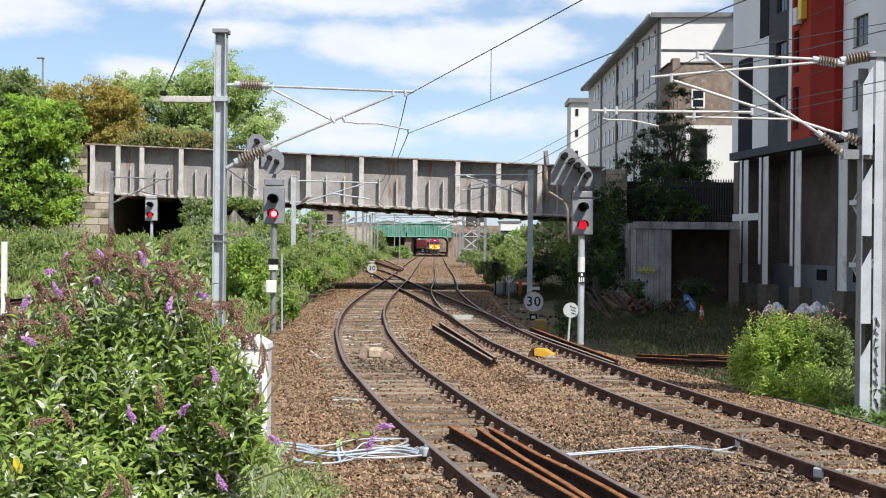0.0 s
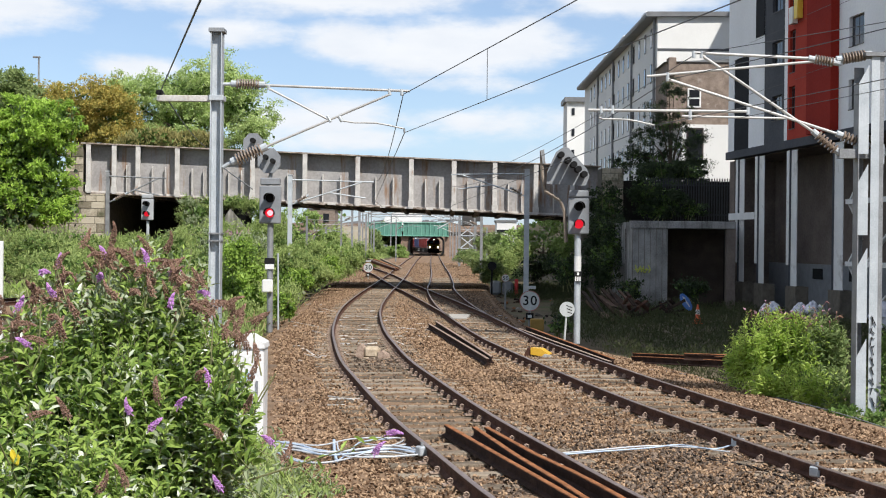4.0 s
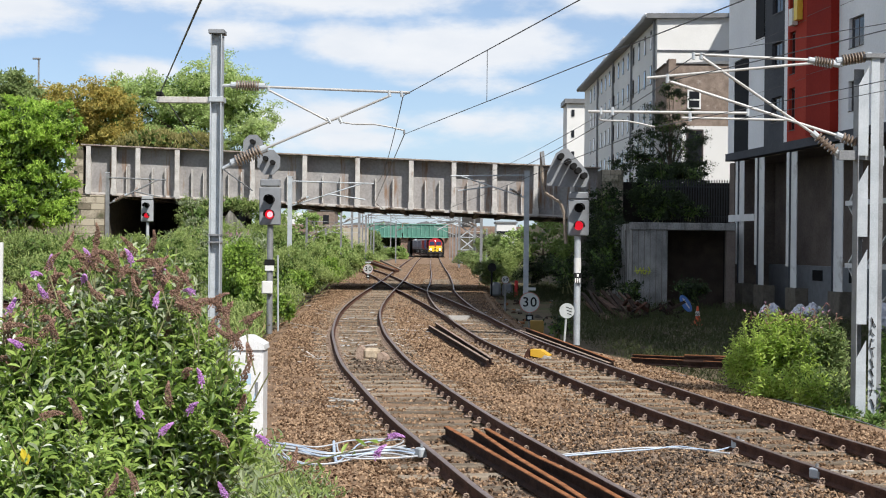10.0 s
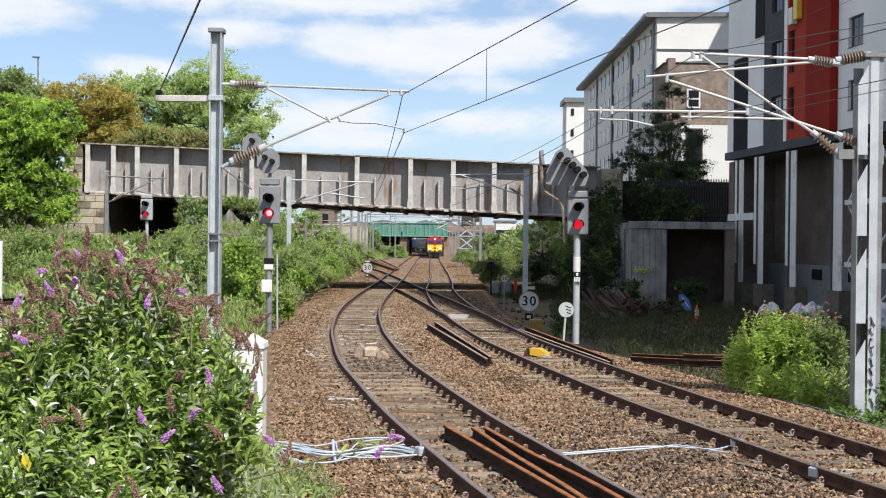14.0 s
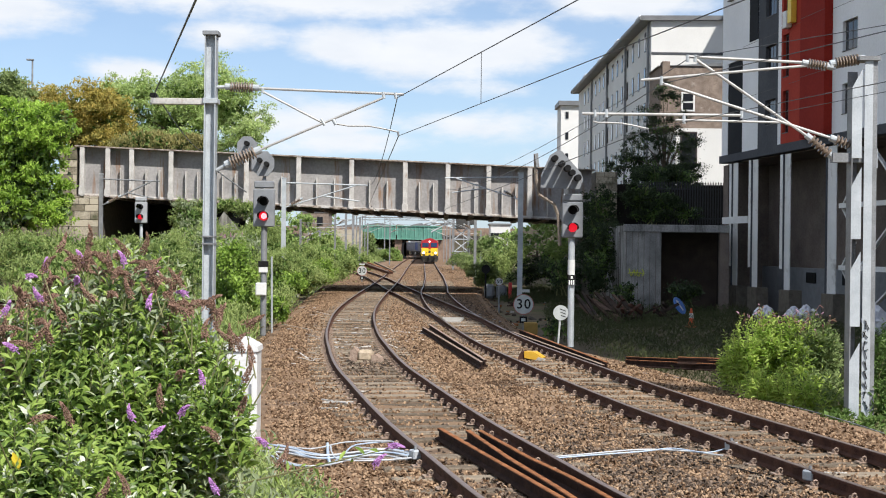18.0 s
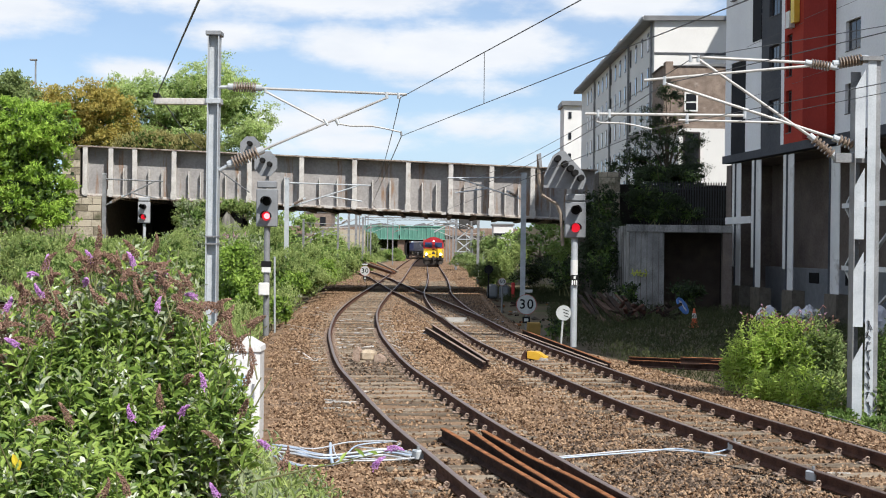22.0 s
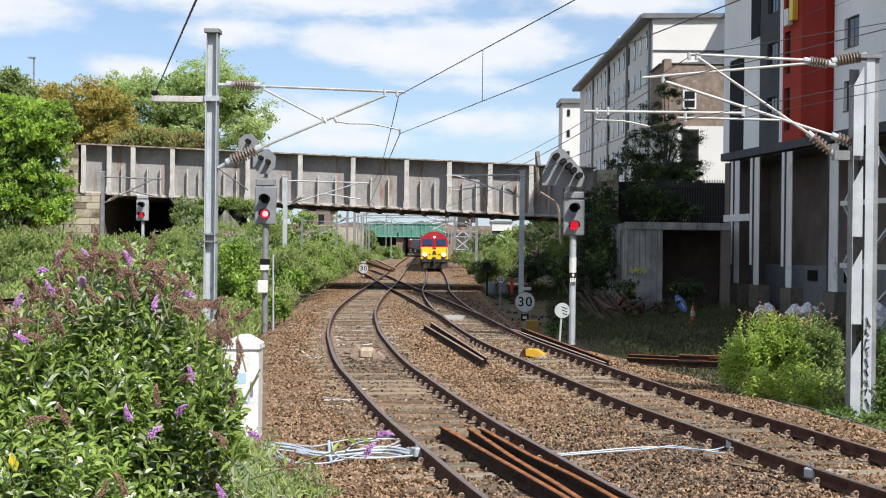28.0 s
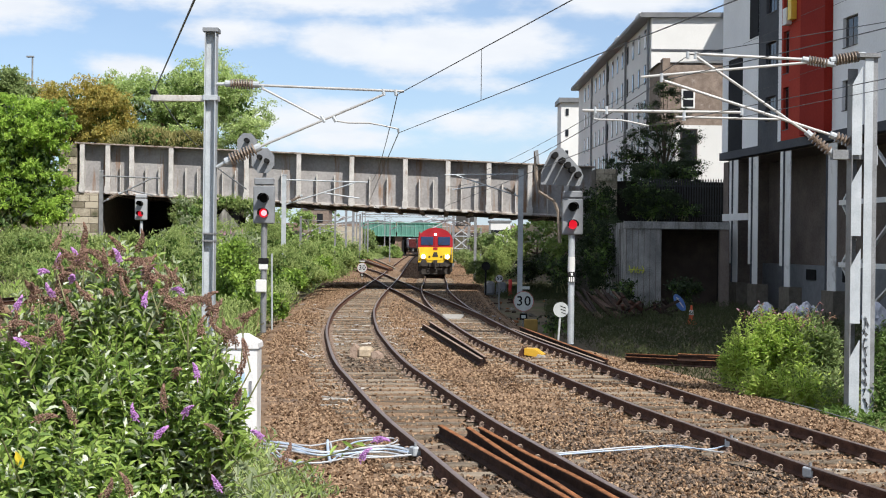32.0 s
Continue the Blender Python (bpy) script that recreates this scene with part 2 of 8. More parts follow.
M_GALV = material("galvanised_steel", (0.36, 0.395, 0.42), (0.52, 0.555, 0.58), 3, 0.5, 0.1, 40, metal=0.1, stain=(0.36, 0.33, 0.30), stain_scale=1.2, stain_at=0.6)
M_TUBE = material("dull_aluminium", (0.34, 0.34, 0.33), (0.50, 0.495, 0.48), 3, 0.5, 0.1, 40, metal=0.1)
M_GALV_DARK = material("weathered_shaded_steel", (0.16, 0.165, 0.17), (0.30, 0.31, 0.32), 3, 0.6, 0.1, 40, metal=0.2)
M_WIRE = material("overhead_wire", (0.06, 0.065, 0.07), (0.12, 0.125, 0.135), 3, 0.6)
M_PORC = material("brown_porcelain", (0.13, 0.095, 0.07), (0.27, 0.21, 0.16), 12, 0.3)
M_GIRDER = material("faded_grey_paint", (0.245, 0.236, 0.232), (0.375, 0.363, 0.355), 1.0, 0.75, 0.2, 9, stain=(0.24, 0.15, 0.095), stain_scale=2.6, stain_at=0.55, streak=0.12)
M_GIRDER_RIB = material("chalky_grey_paint", (0.40, 0.385, 0.36), (0.62, 0.60, 0.57), 2.5, 0.75, 0.2, 25, stain=(0.26, 0.14, 0.08), stain_scale=2.0, stain_at=0.58, streak=0.3)
M_GIRDER_RUST = material("rust_streaked_flange", (0.10, 0.06, 0.04), (0.50, 0.45, 0.40), 3.0, 0.85, 0.5, 25)
M_MASONRY = material("old_sandstone", (0.19, 0.165, 0.12), (0.45, 0.40, 0.31), 1.5, 0.9, 0.8, 12, stain=(0.10, 0.10, 0.06), stain_scale=0.9, stain_at=0.55, vary=0.5)
M_JOINT = material("dark_mortar", (0.10, 0.09, 0.075), (0.18, 0.16, 0.13), 4, 0.95, 0.4, 30)
M_CONCRETE = material("stained_concrete", (0.30, 0.29, 0.27), (0.48, 0.46, 0.42), 0.9, 0.9, 0.3, 20, stain=(0.12, 0.115, 0.10), stain_scale=1.2, stain_at=0.52, streak=0.12)
# stained concrete, darkened in colour for the shade it stands in
M_SHELTER = material("shade_toned_concrete", (0.16, 0.16, 0.157), (0.38, 0.376, 0.365), 1.4, 0.9, 0.3, 20, stain=(0.07, 0.066, 0.06), stain_scale=1.6, stain_at=0.52, streak=0.10)
# near-black brick: the shade on these walls is put into the colour
M_SHADE_BLACK = material("shade_black_brick", (0.018, 0.016, 0.014), (0.04, 0.036, 0.032), 2, 0.95, 0.4, 20)
# bridge decks, with the shade beneath them in the colour
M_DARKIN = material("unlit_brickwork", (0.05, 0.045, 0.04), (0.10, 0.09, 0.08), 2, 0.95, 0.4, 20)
M_SIG = material("signal_grey_paint", (0.18, 0.19, 0.205), (0.26, 0.275, 0.29), 3, 0.6, 0.05, 50)
M_SIGLIGHT = material("pale_grey_paint", (0.33, 0.345, 0.36), (0.42, 0.435, 0.45), 3, 0.6, 0.05, 50)
M_BLACK = material("matt_black", (0.010, 0.010, 0.011), (0.022, 0.022, 0.022), 5, 0.9)
M_WHITE = material("white_paint", (0.64, 0.64, 0.62), (0.76, 0.76, 0.74), 3, 0.6, 0.05, 40)
M_OFFWHITE = material("cream_white_render", (0.62, 0.62, 0.60), (0.72, 0.72, 0.70), 0.5, 0.85, 0.1, 20)
M_RED = glow("red_lamp", (0.85, 0.01, 0.03), 0.7)
M_REDCORE = glow("red_lamp_core", (1.0, 0.40, 0.45), 1.4)


# ---- building tools ----
def part(name, bm, mat, parent=None, label=""):
    """Links a bmesh as one mesh object under a thing or a part."""
    me = bpy.data.meshes.new(name)
    bm.to_mesh(me)
    bm.free()
    me.materials.append(mat)
    ob = new(name, me)
    ob.parent = parent
    if label:
        tagged(ob, label)
    return ob


def share(name, me, parent, m):
    """One more piece on a mesh that it shares with its like."""
    ob = new(name, me)
    ob.parent = parent
    ob.matrix_basis = m
    return ob


def thing(name, at=(0, 0, 0), label="", category="", group="", kind="", rz=0):
    ob = new(name)
    ob.empty_display_size = 0.1
    ob.matrix_basis = pose(*at, 0, 0, rz)
    return tagged(ob, label, category, group, kind)


def box(bm, lo, hi, bevel=0.0, m=None):
    """An upright box from corner to corner."""
    lo, hi = Vector(lo), Vector(hi)
    c, s = (lo + hi) / 2, hi - lo
    got = bmesh.ops.create_cube(bm, size=1.0, matrix=Matrix.Translation(c) @ Matrix.Diagonal((abs(s.x), abs(s.y), abs(s.z), 1)))
    vs = got["verts"]
    if bevel:
        es = list({e for v in vs for e in v.link_edges})
        made = bmesh.ops.bevel(bm, geom=es, offset=bevel, segments=1, affect="EDGES", profile=0.5)
        vs = list({v for f in made["faces"] for v in f.verts} | {v for v in vs if v.is_valid})
    if m is not None:
        bmesh.ops.transform(bm, matrix=m, verts=vs)
    return bm


def blk(lo, hi, bevel=0.0):
    return box(bmesh.new(), lo, hi, bevel)


def rod(bm, a, b, r, r2=None, seg=8, caps=True):
    """A round bar from a to b."""
    a, b = Vector(a), Vector(b)
    d = b - a
    m = Matrix.Translation((a + b) / 2) @ d.to_track_quat("Z", "Y").to_matrix().to_4x4()
    bmesh.ops.create_cone(bm, cap_ends=caps, segments=seg, radius1=r, radius2=r if r2 is None else r2, depth=d.length, matrix=m)
    return bm


def bar(a, b, r, r2=None, seg=8):
    return rod(bmesh.new(), a, b, r, r2, seg)


def beam(bm, a, b, w, d):
    """A square bar from a to b."""
    a, b = Vector(a), Vector(b)
    v = b - a
    m = Matrix.Translation((a + b) / 2) @ v.to_track_quat("Z", "Y").to_matrix().to_4x4() @ Matrix.Diagonal((w, d, v.length, 1))
    bmesh.ops.create_cube(bm, size=1.0, matrix=m)
    return bm


def prism(bm, outline, depth, m=None):
    """A flat outline in x, z, thickened by depth along y."""
    front = [bm.verts.new((x, 0, z)) for x, z in outline]
    back = [bm.verts.new((x, depth, z)) for x, z in outline]
    bm.faces.new(front)
    bm.faces.new(back[::-1])
    k = len(outline)
    for i in range(k):
        bm.faces.new((front[i], back[i], back[(i + 1) % k], front[(i + 1) % k]))
    bmesh.ops.recalc_face_normals(bm, faces=bm.faces[:])
    if m is not None:
        bmesh.ops.transform(bm, matrix=m, verts=front + back)
    return bm


def sweep(bm, path, profile, closed=True):
    """A profile (sideways, up) drawn along a path of points, kept upright."""
    rings = []
    for i, p in enumerate(path):
        a, b = Vector(path[max(i - 1, 0)]), Vector(path[min(i + 1, len(path) - 1)])
        d = (b - a).normalized()
        side = Vector((d.y, -d.x, 0)).normalized()
        rings.append([bm.verts.new(Vector(p) + side * u + Vector((0, 0, v))) for u, v in profile])
    k = len(profile)
    for r, s in zip(rings, rings[1:]):
        for i in range(k if closed else k - 1):
            bm.faces.new((r[i], r[(i + 1) % k], s[(i + 1) % k], s[i]))
    if closed:
        bm.faces.new(rings[0][::-1])
        bm.faces.new(rings[-1])
    bmesh.ops.recalc_face_normals(bm, faces=bm.faces[:])
    return bm


def tube(bm, path, r, seg=6):
    return sweep_round(bm, path, r, seg)


def sweep_round(bm, path, r, seg):
    rings = []
    for i, p in enumerate(path):
        a, b = Vector(path[max(i - 1, 0)]), Vector(path[min(i + 1, len(path) - 1)])
        q = (b - a).to_track_quat("Z", "Y").to_matrix()
        rings.append([bm.verts.new(Vector(p) + q @ Vector((r * math.cos(6.2832 * j / seg), r * math.sin(6.2832 * j / seg), 0))) for j in range(seg)])
    for u, v in zip(rings, rings[1:]):
        for i in range(seg):
            bm.faces.new((u[i], u[(i + 1) % seg], v[(i + 1) % seg], v[i]))
    bm.faces.new(rings[0][::-1])
    bm.faces.new(rings[-1])
    return bm


def smooth(points, step):
    """A Catmull-Rom line through points, walked in steps of about that length."""
    pts = [Vector(p) for p in points]
    pts = [pts[0] * 2 - pts[1]] + pts + [pts[-1] * 2 - pts[-2]]
    out = []
    for i in range(1, len(pts) - 2):
        a, b, c, d = pts[i - 1:i + 3]
        k = max(1, int((c - b).length / step))
        for j in range(k):
            t = j / k
            out.append(0.5 * (2 * b + (c - a) * t + (2 * a - 5 * b + 4 * c - d) * t * t + (3 * b - a - 3 * c + d) * t ** 3))
    out.append(pts[-2])
    return out


def mesh_from(name, verts, faces, mat, parent=None):
    me = bpy.data.meshes.new(name)
    me.from_pydata(verts, [], faces)
    me.materials.append(mat)
    me.update()
    ob = new(name, me)
    ob.parent = parent
    return ob


LEAF = np.array([(0, 0, 0), (-0.3, 0.4, 0.10), (-0.2, 0.75, 0.05), (0, 1, -0.12), (0.2, 0.75, 0.05), (0.3, 0.4, 0.10), (0, 0.5, 0)])
LEAF_FACES = np.array([(0, 6, 1), (1, 6, 2), (2, 6, 3), (3, 6, 4), (4, 6, 5), (5, 6, 0)])
TUFT = np.array([(0, 0, 0), (-0.35, 0.45, 0.12), (0, 1, -0.1), (0.35, 0.45, 0.12)])
TUFT_FACES = np.array([(0, 3, 2), (0, 2, 1)])


def scatter(name, centres, sizes, mat, parent=None, shape=LEAF, faces=LEAF_FACES, up=0.4, wide=1.0, rng=None):
    """Many small leaves of one shape, turned at random, in one mesh."""
    rng = rng or np.random.default_rng(3)
    n = len(centres)
    d = rng.normal(size=(n, 3))
    d[:, 2] += up
    d /= np.linalg.norm(d, axis=1)[:, None]
    e = rng.normal(size=(n, 3))
    e += 1.0 * np.array(SUN)
    s = np.cross(d, e)
    s /= np.linalg.norm(s, axis=1)[:, None] + 1e-9
    u = np.cross(s, d)
    k = len(shape)
    v = (shape[None, :, 0, None] * s[:, None, :] * wide + shape[None, :, 1, None] * d[:, None, :] + shape[None, :, 2, None] * u[:, None, :]) * np.asarray(sizes)[:, None, None] + np.asarray(centres)[:, None, :]
    f = (faces[None] + (np.arange(n) * k)[:, None, None]).reshape(-1, faces.shape[1])
    return mesh_from(name, v.reshape(-1, 3).tolist(), f.tolist(), mat, parent)


def oriented(name, pos, along, face, sizes, mat, parent=None, shape=LEAF, faces=LEAF_FACES, wide=1.0):
    """Leaves at given places, each with its own direction and facing, in one mesh."""
    d = along / (np.linalg.norm(along, axis=1)[:, None] + 1e-9)
    s = np.cross(d, face)
    s /= np.linalg.norm(s, axis=1)[:, None] + 1e-9
    u = np.cross(s, d)
    k = len(shape)
    v = (shape[None, :, 0, None] * s[:, None, :] * wide + shape[None, :, 1, None] * d[:, None, :] + shape[None, :, 2, None] * u[:, None, :]) * np.asarray(sizes)[:, None, None] + pos[:, None, :]
    f = (faces[None] + (np.arange(len(pos)) * k)[:, None, None]).reshape(-1, faces.shape[1])
    return mesh_from(name, v.reshape(-1, 3).tolist(), f.tolist(), mat, parent)


def shoots(blobs, n, rng, length, nodes, leaf, rise=0.7, shell=0.6, droop=0.18):
    """Leafy shoots that end on the outside of round clumps: paired leaves that cross from node to node. Gives stems (base, tip) and leaf places, directions, facings and sizes."""
    b = np.array(blobs, float)
    w = (b[:, 3] * b[:, 4] * b[:, 5]) ** (2 / 3)
    i = rng.choice(len(b), n, p=w / w.sum())
    o = rng.normal(size=(n, 3))
    o[:, 2] = np.abs(o[:, 2]) * 0.9 - 0.35
    o /= np.linalg.norm(o, axis=1)[:, None]
    r = shell + (1.12 - shell) * rng.random(n) ** 0.5
    tip = b[i, :3] + o * r[:, None] * b[i, 3:]
    d = o * 0.75 + rng.normal(size=(n, 3)) * 0.28
    d[:, 2] += rise
    d /= np.linalg.norm(d, axis=1)[:, None]
    span = length * (0.6 + 0.7 * rng.random(n))
    base = tip - d * span[:, None]
    side = np.cross(d, rng.normal(size=(n, 3)))
    side /= np.linalg.norm(side, axis=1)[:, None] + 1e-9
    other = np.cross(d, side)
    pos, along, face, size = [], [], [], []
    for k in range(nodes):
        t = (k + 0.6) / nodes
        c = base + d * (span * t)[:, None]
        a = side if k % 2 else other
        for sign in (-1, 1):
            out = a * sign + d * (0.35 + 0.9 * t) + rng.normal(size=(n, 3)) * 0.22
            out[:, 2] -= droop * (0.6 + 0.8 * rng.random(n))
            pos.append(c)
            along.append(out)
            face.append(d * 0.6 + rng.normal(size=(n, 3)) * 0.35 + np.array((0, 0, 0.3)) + 0.8 * np.array(SUN))
            size.append(leaf * (0.65 + 0.6 * rng.random(n)) * (1.05 - 0.55 * t * t))
    return base, tip, np.concatenate(pos), np.concatenate(along), np.concatenate(face), np.concatenate(size)


def shoot_stems(name, base, tip, r, mat, parent):
    """Thin three-sided stems in one mesh."""
    n = len(base)
    d = tip - base
    s = np.cross(d, np.array((0.3, 0.9, 0.2)))
    s /= np.linalg.norm(s, axis=1)[:, None] + 1e-9
    u = np.cross(d, s)
    u /= np.linalg.norm(u, axis=1)[:, None] + 1e-9
    ring = [s * math.cos(a) + u * math.sin(a) for a in (0.0, 2.094, 4.189)]
    v = np.stack([base + q * r for q in ring] + [tip + q * r * 0.5 for q in ring], 1)
    f = (np.array([(0, 1, 4, 3), (1, 2, 5, 4), (2, 0, 3, 5)])[None] + (np.arange(n) * 6)[:, None, None]).reshape(-1, 4)
    return mesh_from(name, v.reshape(-1, 3).tolist(), f.tolist(), mat, parent)


def lumps(blobs, rng, k=10, size=0.42):
    """Smaller clumps over the outside of large ones, mostly above and around."""
    out = []
    for x, y, z, rx, ry, rz in blobs:
        for _ in range(k):
            d = rng.normal(size=3)
            d[2] = d[2] * 0.8 + 0.25
            d /= np.linalg.norm(d)
            q = size * (0.65 + 0.7 * rng.random())
            out.append((x + d[0] * rx * 0.75, y + d[1] * ry * 0.75, z + d[2] * rz * 0.75, rx * q, ry * q, rz * q))
    return out


def crown_points(blobs, n, rng, shell=0.5, rough=0.42, tuft=0.0):
    """Points in the outer part of several round clumps (x, y, z, rx, ry, rz), with a ragged edge; with tuft they gather into sprays of that size."""
    if tuft:
        m = max(n // 45, 8)
        c = crown_points(blobs, m, rng, shell, rough)
        i = rng.integers(0, m, n)
        s = tuft * (0.5 + rng.random(m))
        return c[i] + rng.normal(size=(n, 3)) * s[i][:, None] * np.array((1.0, 1.0, 0.6))
    b = np.array(blobs, float)
    w = (b[:, 3] * b[:, 4] * b[:, 5]) ** (2 / 3)
    i = rng.choice(len(b), n, p=w / w.sum())
    d = rng.normal(size=(n, 3))
    d /= np.linalg.norm(d, axis=1)[:, None]
    r = shell + (1 - shell) * rng.random(n) ** 0.6
    r *= 1 + rough * np.clip(rng.normal(size=n), -2.2, 1.25) * 0.5
    r += 0.12 * np.sin(5 * d[:, 0] + 3 * i) * np.sin(6 * d[:, 2] + i)
    return b[i, :3] + d * r[:, None] * b[i, 3:]


# ---- ground and tracks ----
LINE_A = smooth([(12.0, -26, 0), (7.2, -9, 0), (3.1, 6, 0), (2.15, 10.5, 0), (1.27, 14.2, 0), (0.63, 17.5, 0), (0.15, 20, 0), (-0.33, 22.9, 0), (-0.87, 26.5, 0), (-1.4, 30.2, 0), (-1.93, 35.2, 0), (-2.53, 42.2, 0), (-3.1, 52.7, 0),
                 (-3.36, 63.3, 0), (-3.47, 77, 0), (-3.5, 90, 0), (-3.7, 115, 0), (-4.1, 150, 0), (-4.75, 215, 0), (-5.35, 300, 0), (-6.6, 355, 0), (-9.4, 400, 0), (-15.5, 450, 0)], 0.7)
LINE_B = smooth([(19.0, -26, 0), (13.2, -9, 0), (8.2, 6, 0), (6.7, 10.5, 0), (5.6, 14.5, 0), (4.98, 17.2, 0), (4.4, 20.2, 0), (3.85, 23.1, 0), (3.12, 27.9, 0), (2.24, 34.5, 0), (1.7, 39.3, 0), (1.0, 48.4, 0), (0.45, 58, 0), (0.03, 70, 0), (-0.15, 80, 0),
                 (-0.13, 92, 0), (-0.25, 118, 0), (-0.6, 150, 0), (-1.22, 215, 0), (-1.9, 300, 0), (-3.2, 355, 0), (-6.0, 400, 0), (-12, 450, 0), (-21, 500, 0), (-34, 550, 0), (-52, 600, 0)], 0.7)
LINE_D = smooth([(0.98, 49, 0), (0.5, 54.5, 0), (-0.28, 63, 0), (-1.32, 74, 0), (-1.95, 80, 0), (-3.4, 96, 0), (-4.9, 113, 0), (-7.2, 135, 0), (-10.5, 160, 0), (-16, 195, 0)], 0.7)
LINE_E = smooth([(-30, 15, -0.1), (-25, 32, -0.1), (-21.3, 46, -0.1), (-18.8, 60, -0.1), (-17.2, 72, -0.1), (-16.6, 82, -0.1), (-16.3, 93, -0.1)], 0.8)


def lerp(table, v):
    return float(np.interp(v, [a for a, _ in table], [b for _, b in table]))


EDGE_L = [(-30, 7.0), (0, -0.4), (10, -1.1), (14, -1.6), (19, -2.4), (27, -3.4), (37, -4.6), (50, -5.4), (70, -6.3), (90, -7.2), (150, -10.5), (230, -9.0), (320, -9.5), (420, -16), (500, -30)]
EDGE_R = [(-30, 26.0), (0, 12.5), (10, 8.6), (16, 7.6), (20, 6.9), (24, 6.35), (27, 5.85), (32, 5.0), (38, 3.6), (45, 2.6), (60, 2.3), (80, 2.4), (90, 2.8), (150, 3.0), (300, 2.2), (420, -3.5), (500, -15)]


def ground_height(x, y):
    l, r = lerp(EDGE_L, y), lerp(EDGE_R, y)
    out = max(l - x, x - r, 0.0)
    z = -0.42 - 0.12 * min(out / 3, 1) + 0.10 * noise.noise((x * 0.3, y * 0.3, 2))
    if x < l:
        rise = min(max((out - 15) / 12, 0), 1)
        z += rise * rise * (3 - 2 * rise) * 5.5 * min(max((y - 25) / 35, 0), 1) * min(max((y - 78) / 12, 0.25), 1)
    if x > r:
        rise = min(max((out - 7) / 6, 0), 1)
        z += rise * 6.6 * min(max((y - 86) / 8, 0), 1)
    return z


def build_ground():
    xs = [-3500, -1500, -600, -250, -120, -80, -60] + [-50 + 2 * i for i in range(10)] + [-30 + 0.75 * i for i in range(80)] + [30 + 2.5 * i for i in range(9)] + [60, 80, 120, 250, 600, 1500, 3500]
    ys = [-3500, -1000, -300, -80, -30, -10] + [0.75 * i for i in range(130)] + [97.5 + 4 * i for i in range(50)] + [300, 330, 370, 430, 520, 700, 1000, 1700, 3500]
    v = [(x, y, ground_height(x, y)) for y in ys for x in xs]
    k = len(xs)
    f = [(j * k + i, j * k + i + 1, (j + 1) * k + i + 1, (j + 1) * k + i) for j in range(len(ys) - 1) for i in range(k - 1)]
    ob = mesh_from("ground", v, f, M_GROUND)
    for p in ob.data.polygons:
        p.use_smooth = True
    tagged(ob, "weedy brown soil with rough grass beside the railway", "ground", kind="structure")


def build_ballast():
    ys = [0.5 * i for i in range(-60, 220)] + [110 + 3 * i for i in range(110)]
    v, f, k = [], [], 33
    for y in ys:
        l, r = lerp(EDGE_L, y), lerp(EDGE_R, y)
        for i in range(k):
            u = i / (k - 1)
            x = l - 0.6 + (r - l + 1.2) * u
            if u == 0 or u == 1:
                z = -0.75
            elif i in (1, k - 2):
                z = -0.36
            else:
                z = -0.2 + 0.05 * noise.noise((x * 1.3, y * 1.3, 0)) + 0.03 * noise.noise((x * 4, y * 4, 5))
            v.append((x, y, z))
    for j in range(len(ys) - 1):
        for i in range(k - 1):
            f.append((j * k + i, j * k + i + 1, (j + 1) * k + i + 1, (j + 1) * k + i))
    ob = mesh_from("ballast", v, f, M_BALLAST)
    for p in ob.data.polygons:
        p.use_smooth = True
    tagged(ob, "brown crushed-stone ballast bed under the tracks", "ballast", kind="structure")


STONE_V = np.array([(-1, -0.7, -0.5), (1, -0.8, -0.4), (0.8, 0.9, -0.5), (-0.9, 0.7, -0.45), (-0.6, -0.6, 0.6), (0.5, -0.4, 0.75), (0.6, 0.5, 0.5), (-0.5, 0.6, 0.65)])
STONE_F = np.array([(4, 5, 6, 7), (0, 1, 5, 4), (1, 2, 6, 5), (2, 3, 7, 6), (3, 0, 4, 7)])


